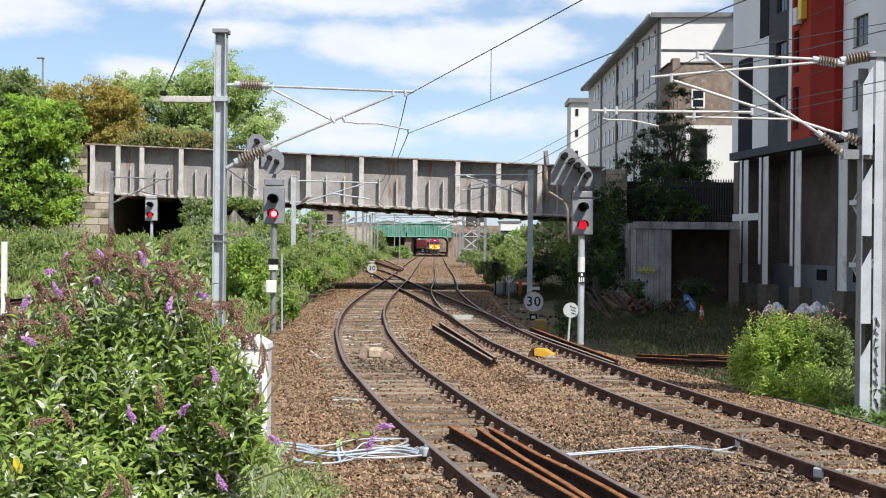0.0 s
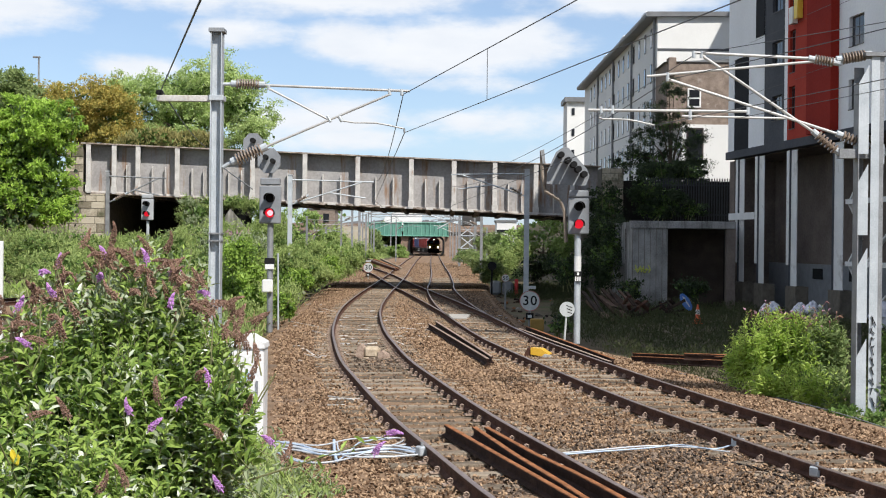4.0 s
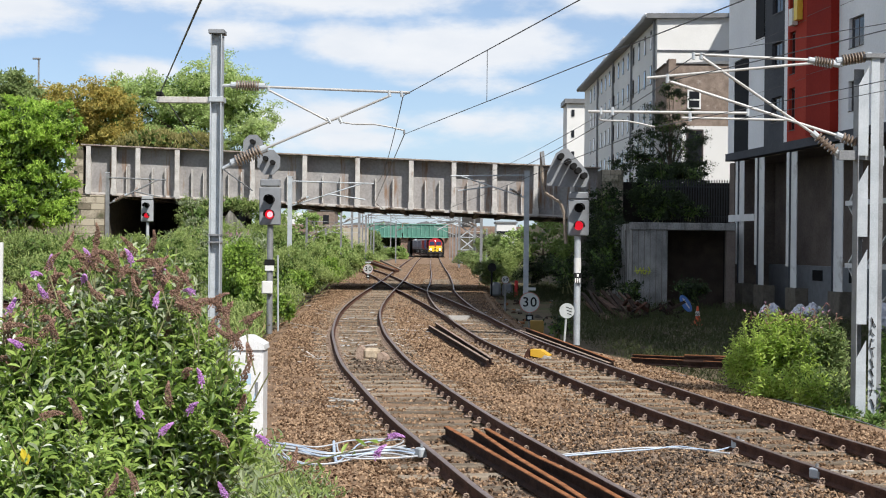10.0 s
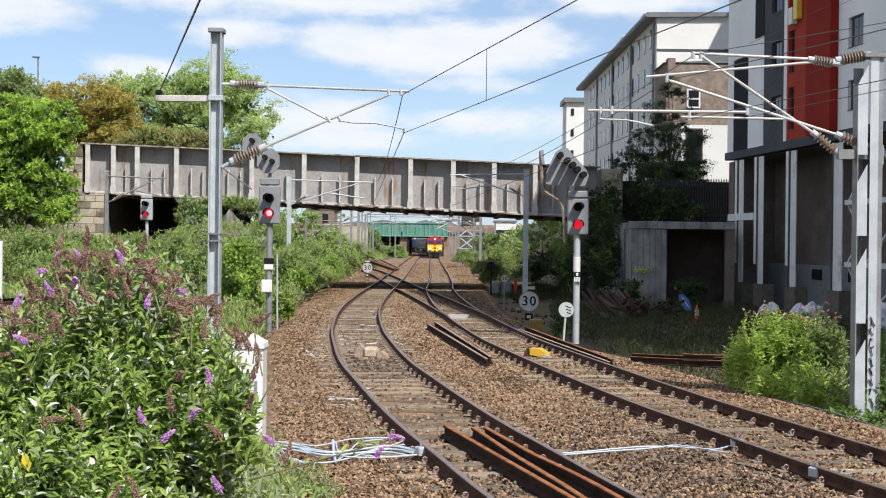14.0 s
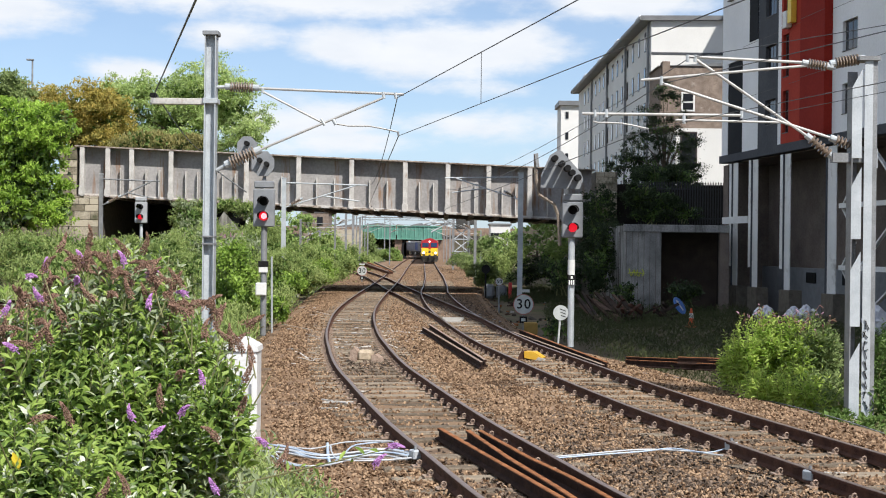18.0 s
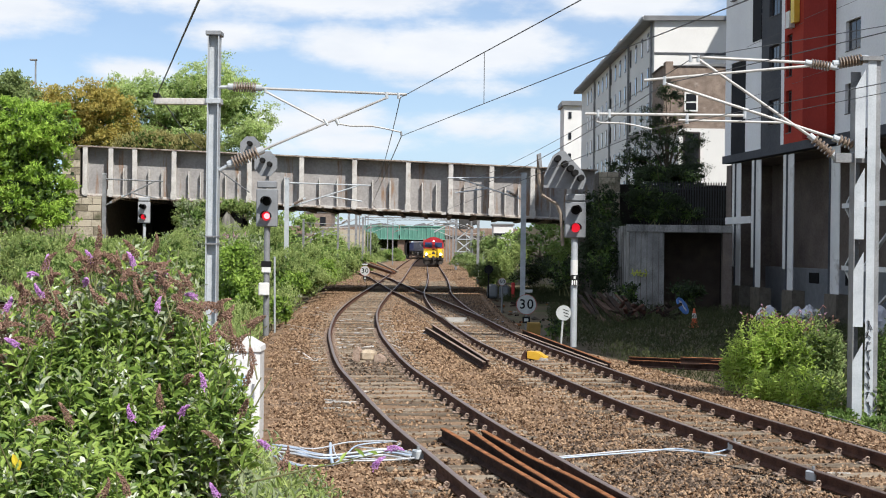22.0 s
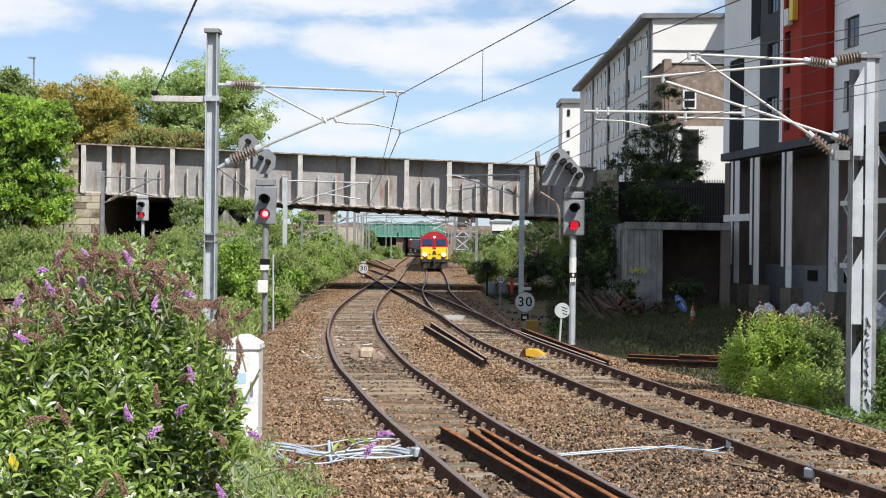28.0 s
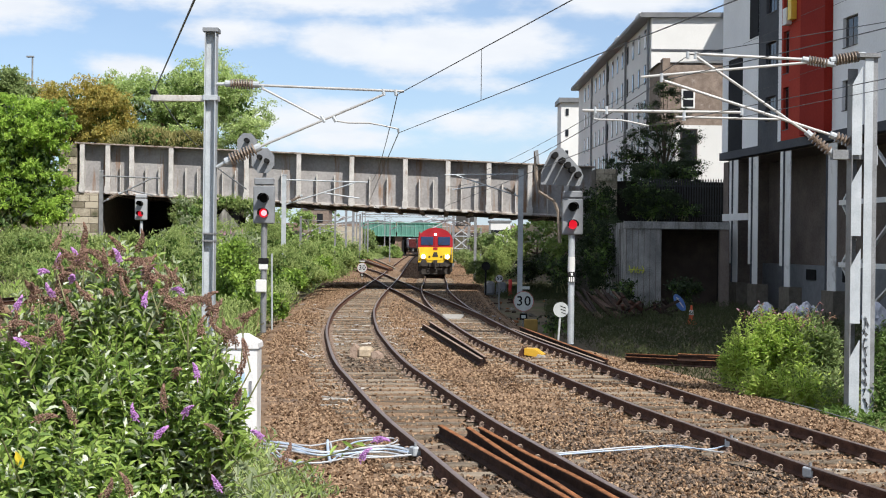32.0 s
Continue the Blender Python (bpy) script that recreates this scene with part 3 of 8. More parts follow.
def build_stones(count=125000, start=11.5, reach=80, power=2.2, grow=1.0, seed=11, mat=M_STONE, spot=None, label="loose angular brown and buff ballast stones"):
    """Loose stones on the bed, closest together where it is seen best."""
    rng = np.random.default_rng(seed)
    y = start + reach * rng.random(count) ** power
    l = np.interp(y, [a for a, _ in EDGE_L], [b for _, b in EDGE_L]) - 0.35
    r = np.interp(y, [a for a, _ in EDGE_R], [b for _, b in EDGE_R]) + 0.35
    x = l + (r - l) * rng.random(count)
    keep = np.abs(x) < y * 0.34
    for line, chance in ((LINE_A, 0.22), (LINE_B, 0.5)):
        mid = np.interp(y, [p.y for p in line], [p.x for p in line])
        keep &= True if spot else (np.abs(x - mid) > 0.72) | (rng.random(count) < chance)
    if spot:
        cx, cy, rx, ry = spot
        far = ((x - cx) / rx) ** 2 + ((y - cy) / ry) ** 2
        keep &= rng.random(count) < 1.3 * np.exp(-1.5 * far) * (0.6 + 0.5 * np.sin(3.1 * x + 1.3 * y) * np.sin(2.3 * y - x))
    x, y = x[keep], y[keep]
    n = len(x)
    size = grow * (0.0145 + 0.0175 * rng.random(n)) * np.where(y > 30, 1.2, 1.0)
    inner = np.minimum(x - l[keep], r[keep] - x)
    z = -0.185 - 0.14 * np.clip(1 - inner / 0.6, 0, 1) + 0.012 * rng.normal(size=n)
    q = rng.normal(size=(n, 3, 3))
    q, _ = np.linalg.qr(q)
    jitter = 1 + 0.35 * rng.normal(size=(n, 8, 1)) * 0.5
    v = np.einsum("nij,kj->nki", q, STONE_V * (1, 0.75, 0.7)) * jitter * size[:, None, None] + np.stack([x, y, z], 1)[:, None, :]
    f = (STONE_F[None] + (np.arange(n) * 8)[:, None, None]).reshape(-1, 4)
    ob = mesh_from("ballast_stones", v.reshape(-1, 3).tolist(), f.tolist(), mat)
    tagged(ob, label, "ballast", kind="stuff")


RAIL = [(-0.07, -0.155), (0.07, -0.155), (0.07, -0.14), (0.012, -0.115), (0.012, -0.045), (0.035, -0.035), (0.035, -0.004), (-0.035, -0.004), (-0.035, -0.035), (-0.012, -0.045), (-0.012, -0.115), (-0.07, -0.14)]
HEAD = [(-0.033, -0.004), (0.033, -0.004), (0.030, 0.002), (-0.030, 0.002)]


def offset(line, d):
    out = []
    for i, p in enumerate(line):
        a, b = line[max(i - 1, 0)], line[min(i + 1, len(line) - 1)]
        t = (b - a).normalized()
        out.append(p + Vector((t.y, -t.x, 0)) * d)
    return out


SLEEPER_MESH = {}


def sleeper_mesh(kind):
    if kind not in SLEEPER_MESH:
        bm = bmesh.new()
        if kind == "sleeper":
            box(bm, (-1.3, -0.125, -0.29), (1.3, 0.125, -0.158), 0.012)
        else:
            box(bm, (-0.08, -0.065, -0.16), (0.08, 0.065, -0.142))
            box(bm, (-0.02, -0.02, -0.143), (0.02, 0.03, -0.105))
            ring = [(0.032 * math.cos(radians(a)), -0.045, -0.105 + 0.032 * math.sin(radians(a))) for a in range(-60, 241, 50)]
            tube(bm, ring + [(-0.016, 0.04, -0.128)], 0.0105, 5)
        me = bpy.data.meshes.new(kind)
        bm.to_mesh(me)
        bm.free()
        me.materials.append(M_SLEEPER if kind == "sleeper" else M_CHAIR)
        SLEEPER_MESH[kind] = me
    return SLEEPER_MESH[kind]


def build_track(label, line, sleepers, drop=0.0, near=60):
    top = thing("railway_track", (0, 0, 0), label, "railway track", "tracks", "structure")
    for d in (-0.75, 0.75):
        path = offset(line, d)
        rail = part("rail", sweep(bmesh.new(), path, RAIL), M_RAIL, top)
        part("rail_head", sweep(bmesh.new(), path, HEAD), M_RAILTOP, rail, "worn bright running surface")
    if not sleepers:
        return top
    done = 0
    rng = random.Random(len(line))
    for i in range(0, len(line) - 1):
        p, q = line[i], line[i + 1]
        if p.y > near:
            break
        a = math.degrees(math.atan2(-(q - p).x, (q - p).y))
        share("sleeper", sleeper_mesh("sleeper"), top, pose(p.x, p.y, p.z - 0.012 + rng.uniform(-0.012, 0.008), 0, 0, a + rng.uniform(-1.2, 1.2)))
        for d in (-0.75, 0.75):
            for e in (-0.10, 0.10):
                c = Vector((math.cos(radians(a)), math.sin(radians(a)), 0)) * (d + e)
                if 8 < p.y < 45:
                    share("rail_chair", sleeper_mesh("rail_chair"), top, pose(p.x + c.x, p.y + c.y, p.z, 0, 0, a))
    return top


def build_side_bed():
    bm = sweep(bmesh.new(), [p + Vector((0, 0, -0.1)) for p in LINE_E], [(-2.6, -0.5), (2.6, -0.5), (1.7, -0.08), (-1.7, -0.08)])
    tagged(part("side_ballast", bm, M_BALLAST), "rusty brown ballast of the side line", "ballast", kind="structure")


build_ground()
build_ballast()
build_side_bed()
build_stones()
build_stones(26000, 60, 130, 1.0, 1.15, 12)
build_stones(80000, 11.5, 15, 1.0, 1.12, 13, M_GRIME_SHADE, (2.6, 16.8, 1.9, 4.2), "oil-darkened ballast stones between the tracks")
# dark stones at the points paint in cast shade along with grease
build_stones(60000, 50, 34, 1.0, 1.12, 14, M_GRIME_SHADE, (0.6, 64, 2.2, 11), "ballast stones at the points, dark with grease and painted-in shade")
build_stones(40000, 24, 20, 1.0, 1.12, 15, M_GRIME_SHADE, (-1.4, 33, 0.75, 6), "oil-darkened ballast stones inside the curved track")
build_track("curved railway track with rusty rails and bright worn heads", LINE_A, True, near=110)
build_track("railway track with rusty rails on brown ballast", LINE_B, True, near=110)
build_track("diverging crossover track over the diamond crossing", LINE_D, True, near=90)
build_track("little-used rusty track behind the shrubs", LINE_E, True, near=80)


# ---- plate girder bridge ----
BY = 79.4                                   # its near face
BX0, BX1 = -20.18, 8.61
BT0, BT1 = 7.87, 6.86
BB0, BB1 = 5.2, 4.07


def bridge_z(x, t):
    """Height on the sloping girder: t 0 at its foot, 1 at its top."""
    u = (x - BX0) / (BX1 - BX0)
    lo, hi = BB0 + (BB1 - BB0) * u, BT0 + (BT1 - BT0) * u
    return lo + (hi - lo) * t


def slab(bm, x0, x1, y0, y1, t0, t1, dz0=0.0, dz1=0.0):
    """A block that follows the girder's slope."""
    c = []
    for x in (x0, x1):
        for y in (y0, y1):
            for t, dz in ((t0, dz0), (t1, dz1)):
                c.append(bm.verts.new((x, y, bridge_z(x, t) + dz)))
    for q in ((0, 1, 3, 2), (4, 6, 7, 5), (0, 4, 5, 1), (2, 3, 7, 6), (0, 2, 6, 4), (1, 5, 7, 3)):
        bm.faces.new([c[i] for i in q])
    bmesh.ops.recalc_face_normals(bm, faces=bm.faces[:])
    return bm


def build_bridge():
    top = thing("girder_bridge", (0, 0, 0), "pale grey riveted plate girder bridge with rusty flanges over the railway", "bridge")
    for y, nm in ((BY, "girder_web"), (BY + 11, "girder_web")):
        part(nm, slab(bmesh.new(), BX0, BX1, y, y + 0.06, 0, 1), M_GIRDER, top)
        part("top_flange", slab(bmesh.new(), BX0 - 0.1, BX1 + 0.1, y - 0.70, y + 0.3, 1, 1, 0.0, 0.07), M_GIRDER_RUST, top, "rusty top flange")
        part("bottom_flange", slab(bmesh.new(), BX0 - 0.1, BX1 + 0.1, y - 0.50, y + 0.32, 0, 0, -0.07, 0.0), M_GIRDER_RUST, top, "rusty bottom flange")
        part("flange_angle", slab(bmesh.new(), BX0, BX1, y - 0.1, y - 0.002, 0, 0, 0.0, 0.10), M_GIRDER_RIB, top)
        part("flange_angle", slab(bmesh.new(), BX0, BX1, y - 0.07, y - 0.002, 1, 1, -0.10, 0.0), M_GIRDER, top)
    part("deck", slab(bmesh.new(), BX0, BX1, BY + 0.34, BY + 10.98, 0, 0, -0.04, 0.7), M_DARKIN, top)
    for x in (-19.86, -18.43, -17.1, -14.91, -12.81, -10.71, -7.79, -4.84, -1.85, 0.53, 2.81, 5.1, 7.13):
        bm = slab(bmesh.new(), x - 0.035, x + 0.035, BY - 0.64, BY - 0.004, 0, 1, 0.0, -0.005)
        slab(bm, x - 0.13, x + 0.13, BY - 0.672, BY - 0.642, 0, 1, 0.006, -0.012)
        slab(bm, x - 0.17, x + 0.17, BY - 0.70, BY - 0.676, 0, 0.14, 0.01, 0.0)
        slab(bm, x - 0.1, x + 0.1, BY - 0.70, BY - 0.504, 0, 0, -0.05, 0.004)
        part("stiffener", bm, M_GIRDER_RIB, top)
    for x in (-17.8, -16.37, -15.64, -14.14, -13.48, -12.08, -11.38, -9.76, -8.78, -6.81, -5.82, -3.85,
              -2.87, -1.06, -0.27, 1.29, 2.05, 3.58, 4.34, 6.12):
        bm = slab(bmesh.new(), x - 0.03, x + 0.03, BY - 0.32, BY - 0.004, 0, 0.60, 0.1, 0.0)
        part("short_stiffener", bm, M_GIRDER_RIB, top)
    rng = random.Random(4)
    x = BX0 + 9.0
    while x < BX1 - 6:
        w = rng.uniform(0.25, 0.6)
        part("cable_wrap", slab(bmesh.new(), x, x + w, BY - 0.58, BY - 0.502, 0, 0, -0.07 + rng.uniform(-0.03, 0.03), 0.05), rng.choice((M_GIRDER_RIB, M_GIRDER_RUST)), top)
        x += w + rng.uniform(0.1, 0.7)
    part("pipe", slab(bmesh.new(), BX0 + 8, BX1 - 5, BY - 0.57, BY - 0.505, 0, 0, -0.03, 0.03), M_GIRDER_RUST, top, "rusty service pipe")
    for i in range(19):
        x = BX0 + 2.2 + i * 1.42
        part("cross_beam", slab(bmesh.new(), x - 0.12, x + 0.12, BY + 0.4, BY + 10.9, 0, 0, -0.16, -0.045), M_GIRDER_RUST, top)


def stone_wall(name, label, x0, x1, y, z0, z1, depth, course=0.42, length=0.85, seed=1, along_y=False):
    """A masonry wall: a mortar core with every stone of its face as a block of its own."""
    top = thing(name, (0, 0, 0), label, "wall", kind="structure")
    if along_y:
        part("core", blk((y, x0, z0), (y + depth, x1, z1)), M_JOINT, top)
    else:
        part("core", blk((x0, y, z0), (x1, y + depth, z1)), M_JOINT, top)
    rng = random.Random(seed)
    z = z0
    row = 0
    while z < z1 - 0.08:
        hgt = min(course * rng.uniform(0.85, 1.15), z1 - z)
        x = x0 - rng.uniform(0, length * 0.6)
        while x < x1 - 0.05:
            w = length * rng.uniform(0.7, 1.3)
            a, b = max(x, x0) + 0.012, min(x + w, x1) - 0.012
            if b - a > 0.08:
                p = rng.uniform(0.02, 0.06)
                if along_y:
                    bm = blk((y - p, a, z + 0.012), (y + 0.05, b, z + hgt - 0.012), 0.015)
                else:
                    bm = blk((a, y - p, z + 0.012), (b, y + 0.05, z + hgt - 0.012), 0.015)
                part("stone", bm, M_MASONRY, top)
            x += w
        z += hgt
        row += 1
    return top


def build_abutments():
    # stone abutment beside the dark span, pier under the girder, far end wall
    stone_wall("abutment_west", "weathered sandstone bridge abutment", -21.17, -18.94, BY - 0.6, -0.6, 5.1, 14, seed=2)
    stone_wall("parapet_west", "weathered sandstone parapet beside the girder", -21.17, -20.18, BY - 0.5, 5.1, 7.83, 12, seed=5)
    stone_wall("pier", "stone pier under the girder bridge, half grown over", -14.56, -13.8, BY + 0.8, -0.6, 5.04, 9, seed=3)
    stone_wall("abutment_east", "pale stone bridge abutment in shade", 8.81, 10.02, BY - 0.3, -0.6, 6.81, 13, seed=4)
    # near-black lining and a closing back wall paint the span's darkness
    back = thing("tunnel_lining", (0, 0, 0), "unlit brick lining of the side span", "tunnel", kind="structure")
    part("back_wall", blk((-19.2, BY + 14, -1), (-14.75 + 2.0, BY + 14.4, 6.6)), M_SHADE_BLACK, back)
    part("side_wall", blk((-19.2 - 0.5, BY + 0.5, -1), (-19.2, BY + 14, 6.6)), M_SHADE_BLACK, back)
    part("roof", blk((-19.2 - 0.5, BY + 11.4, 6.6), (-14.75 + 2.0, BY + 14.4, 6.9)), M_SHADE_BLACK, back)
    part("side_wall", blk((-14.69 + 1.2, BY + 1.0, -1), (-14.69 + 1.6, BY + 14, bridge_z(-14.69, 0) - 0.2)), M_SHADE_BLACK, back)


build_bridge()
build_abutments()


# ---- green bridge further on ----
M_GREEN = material("faded_green_paint", (0.06, 0.19, 0.145), (0.115, 0.28, 0.22), 0.6, 0.6, 0.1, 12, stain=(0.05, 0.12, 0.09), stain_scale=0.4, stain_at=0.58)
M_GREEN_RIB = material("pale_green_paint", (0.12, 0.33, 0.25), (0.20, 0.42, 0.33), 0.8, 0.6)
M_BRICK_FAR = material("sooty_brick", (0.16, 0.11, 0.085), (0.34, 0.25, 0.19), 0.8, 0.95, 0.4, 8)
GY = 292.0


def build_green_bridge():
    top = thing("green_bridge", (0, 0, 0), "green painted steel girder road bridge on brick piers", "bridge")
    x0, x1 = -15.92, 0.9
    zb, zt = 3.99, 6.56
    xm = -8.56
    for a, b in ((x0, xm - 0.15), (xm + 0.15, x1)):
        part("girder", blk((a, GY, zb), (b, GY + 0.3, zt)), M_GREEN, top)
        part("flange", blk((a - 0.1, GY - 0.25, zt), (b + 0.1, GY + 0.5, zt + 0.15)), M_GREEN_RIB, top)
        part("flange", blk((a - 0.1, GY - 0.25, zb - 0.15), (b + 0.1, GY + 0.5, zb)), M_GREEN_RIB, top)
        k = max(2, int((b - a) / 0.85))
        for i in range(k + 1):
            x = a + 0.06 + (b - a - 0.12) * i / k
            part("stiffener", blk((x - 0.05, GY - 0.2, zb), (x + 0.05, GY - 0.004, zt)), M_GREEN_RIB, top)
    part("deck", blk((x0 - 60, GY + 0.6, zb), (x1 + 60, GY + 42, zb + 0.8)), M_DARKIN, top)
    part("far_girder", blk((x0, GY + 42, zb), (x1, GY + 42.3, zt)), M_GREEN, top)
    for a, b in ((-8.9, -7.36), (0.12, 3.27), (-16.82, -15.3)):
        part("pier", blk((a, GY + 0.6, -1), (b, GY + 42, zb)), M_BRICK_FAR, top, "stained brick pier")
    for s, x in ((-1, x0), (1, x1)):
        part("parapet", blk((min(x, x + s * 60), GY + 0.8, zb + 0.8), (max(x, x + s * 60), GY + 1.2, zt - 0.2)), M_BRICK_FAR, top, "brick parapet wall")
    # black round-cornered ring paints the dark interior round the two-track opening
    ring, w = bmesh.new(), 0.42
    rims = []
    for grow in (0.0, w):
        x0r, x1r, z0r, z1r, r = -7.0 - grow, -0.3 + grow, -0.1 - grow, 3.55 + grow, 1.0 + grow
        rims.append([(cx + r * math.cos(radians(q + k * 15)), cz + r * math.sin(radians(q + k * 15))) for cx, cz, q in ((x1r - r, z1r - r, 0), (x0r + r, z1r - r, 90), (x0r + r, z0r + r, 180), (x1r - r, z0r + r, 270)) for k in range(7)])
    rows = [[ring.verts.new((x, y, z)) for x, z in rim] for y in (GY + 0.35, GY + 1.0) for rim in rims]
    k = len(rims[0])
    for i in range(k):
        j = (i + 1) % k
        ring.faces.new((rows[0][i], rows[0][j], rows[1][j], rows[1][i]))
        ring.faces.new((rows[0][i], rows[2][i], rows[2][j], rows[0][j]))
        ring.faces.new((rows[1][i], rows[1][j], rows[3][j], rows[3][i]))
    part("portal_shade_ring", ring, M_BLACK, top, "black round-cornered ring painting the dark interior of the opening")


build_green_bridge()


# ---- masts, wires, signals, signs ----
def h_section(bm, x, y, z0, z1, w, d, t=0.018):
    """An H column: flanges face the view, web between."""
    box(bm, (x - w / 2, y - d / 2, z0), (x + w / 2, y - d / 2 + t, z1))
    box(bm, (x - w / 2, y + d / 2 - t, z0), (x + w / 2, y + d / 2, z1))
    box(bm, (x - t / 2, y - d / 2 + t, z0), (x + t / 2, y + d / 2 - t, z1))
    return bm


def insulator(a, b, r, n, parent):
    """A ribbed porcelain insulator between two points, with metal ends."""
    a, b = Vector(a), Vector(b)
    d = b - a
    bm = bmesh.new()
    turn = d.to_track_quat("Z", "Y").to_matrix()
    rings = []
    for i in range(n):
        for s, k in ((0.05, 0.42), (0.22, 1.0), (0.58, 0.95), (0.74, 0.42)):
            c = a + d * ((i + s) / n)
            rings.append([bm.verts.new(c + turn @ Vector((r * k * math.cos(6.2832 * j / 12), r * k * math.sin(6.2832 * j / 12), 0))) for j in range(12)])
    for u, v in zip(rings, rings[1:]):
        for j in range(12):
            bm.faces.new((u[j], u[(j + 1) % 12], v[(j + 1) % 12], v[j]))
    bm.faces.new(rings[0][::-1])
    bm.faces.new(rings[-1])
    ob = part("insulator", bm, M_PORC, parent, "ribbed brown porcelain insulator")
    u = d.normalized()
    part("end_cap", bar(a - u * 0.1, a + u * 0.04, r * 0.62, seg=10), M_GALV, ob)
    part("end_cap", bar(b - u * 0.06, b + u * 0.1, r * 0.62, seg=10), M_GALV, ob)
    return ob


M_STAY = material("weathered_tan_pipe", (0.14, 0.11, 0.085), (0.30, 0.25, 0.20), 5, 0.8, 0.2, 40)


def build_near_mast():
    Y = 25.5
    top = thing("overhead_line_mast", (-4.12, Y, -0.45), "grey galvanised steel mast with a cantilever over the track", "mast", "overhead line masts")
    X = -4.12
    inv = Matrix.Translation((-X, -Y, 0.45))

    def add(name, bm, mat, label=""):
        bmesh.ops.transform(bm, matrix=inv, verts=bm.verts)
        return part(name, bm, mat, top, label)

    w = 0.205
    col = bmesh.new()
    box(col, (X - w / 2, Y - 0.007, -0.45), (X + w / 2 - 0.016, Y + 0.007, 6.29))
    for u in (X - w / 2, X + w / 2 - 0.016):
        box(col, (u, Y - 0.15, -0.45), (u + 0.016, Y + 0.13, 6.29))
    add("column", col, M_GALV)
    add("cap", blk((X - 0.14, Y - 0.17, 6.29), (X + 0.14, Y + 0.17, 6.37), 0.01), M_SIG)
    add("clamp", blk((X - 0.13, Y - 0.16, 5.06), (X + 0.14, Y + 0.16, 5.16), 0.01), M_GALV)
    add("clamp", blk((X - 0.115, Y - 0.155, 2.66), (X + 0.115, Y + 0.15, 2.69)), M_GALV_DARK)
    add("clamp", blk((X - 0.115, Y - 0.155, 2.53), (X + 0.115, Y + 0.15, 2.56)), M_GALV_DARK)
    add("back_arm", blk((-5.2, Y - 0.06, 5.05), (X - 0.11, Y + 0.06, 5.16), 0.008), M_GIRDER_RIB, "buff painted arm")
    add("arm_end", blk((-5.2 - 0.01, Y - 0.07, 5.17), (-5.11, Y + 0.07, 5.25), 0.01), M_BLACK)
    add("foot", blk((X - 0.35, Y - 0.35, -0.5), (X + 0.35, Y + 0.35, -0.25), 0.03), M_CONCRETE)
    # upper tube, strut and steady arm
    tubes = bmesh.new()
    rod(tubes, (-3.31, 25.5, 5.36), (-0.64, 25.5, 5.28), 0.024)
    add("top_tube", tubes, M_TUBE)
    ins = insulator((-3.77, 25.5, 5.38), (-3.35, 25.5, 5.37), 0.095, 9, top)
    ins.matrix_basis = inv
    add("pin", bar((-4.03, 25.5, 5.37), (-3.81, 25.5, 5.38), 0.03), M_GALV)
    ins = insulator((-3.76, 25.5, 4.01), (-3.30, 25.5, 4.22), 0.115, 9, top)
    ins.matrix_basis = inv
    add("pin", bar((-4.01, 25.5, 3.87), (-3.80, 25.5, 3.99), 0.035), M_GALV)
    add("bracket_tube", bar((-3.3, 25.5, 4.22), (-1, 25.5, 5.22), 0.022), M_TUBE)
    add("strut", bar((-3.19, 25.5, 5.3), (-2.08, 25.5, 4.74), 0.02), M_TUBE)
    add("clip", bar((-3.19, 25.5, 5.36), (-3.19, 25.5, 5.28), 0.03), M_GALV)
    add("clip", bar((-2.13, 25.5, 4.82), (-2.06, 25.5, 4.71), 0.03), M_GALV)
    add("clip", bar((-1.02, 25.5, 5.32), (-1, 25.5, 5.2), 0.03), M_GALV)
    add("clip", bar((-0.8, 25.5, 5.31), (-0.78, 25.5, 5.2), 0.03), M_GALV)
    add("clip", bar((-1.91, 25.5, 4.81), (-1.86, 25.5, 4.72), 0.035), M_GALV)
    add("steady_arm", tube(bmesh.new(), smooth([(-1.9, 25.5, 4.74), (-1.64, 25.5, 4.7), (-1.26, 25.5, 4.7), (-0.88, 25.5, 4.63), (-0.74, 25.5, 4.6)], 0.15), 0.016), M_TUBE)
    add("dropper_clip", bar((-0.74, 25.5, 4.61), (-0.73, 25.5, 4.53), 0.018), M_GALV_DARK)
    add("stay_wire", bar((-4.01, 25.5, 3.87), (-3.46, 25.5, 3.48), 0.012), M_WIRE)
    return top


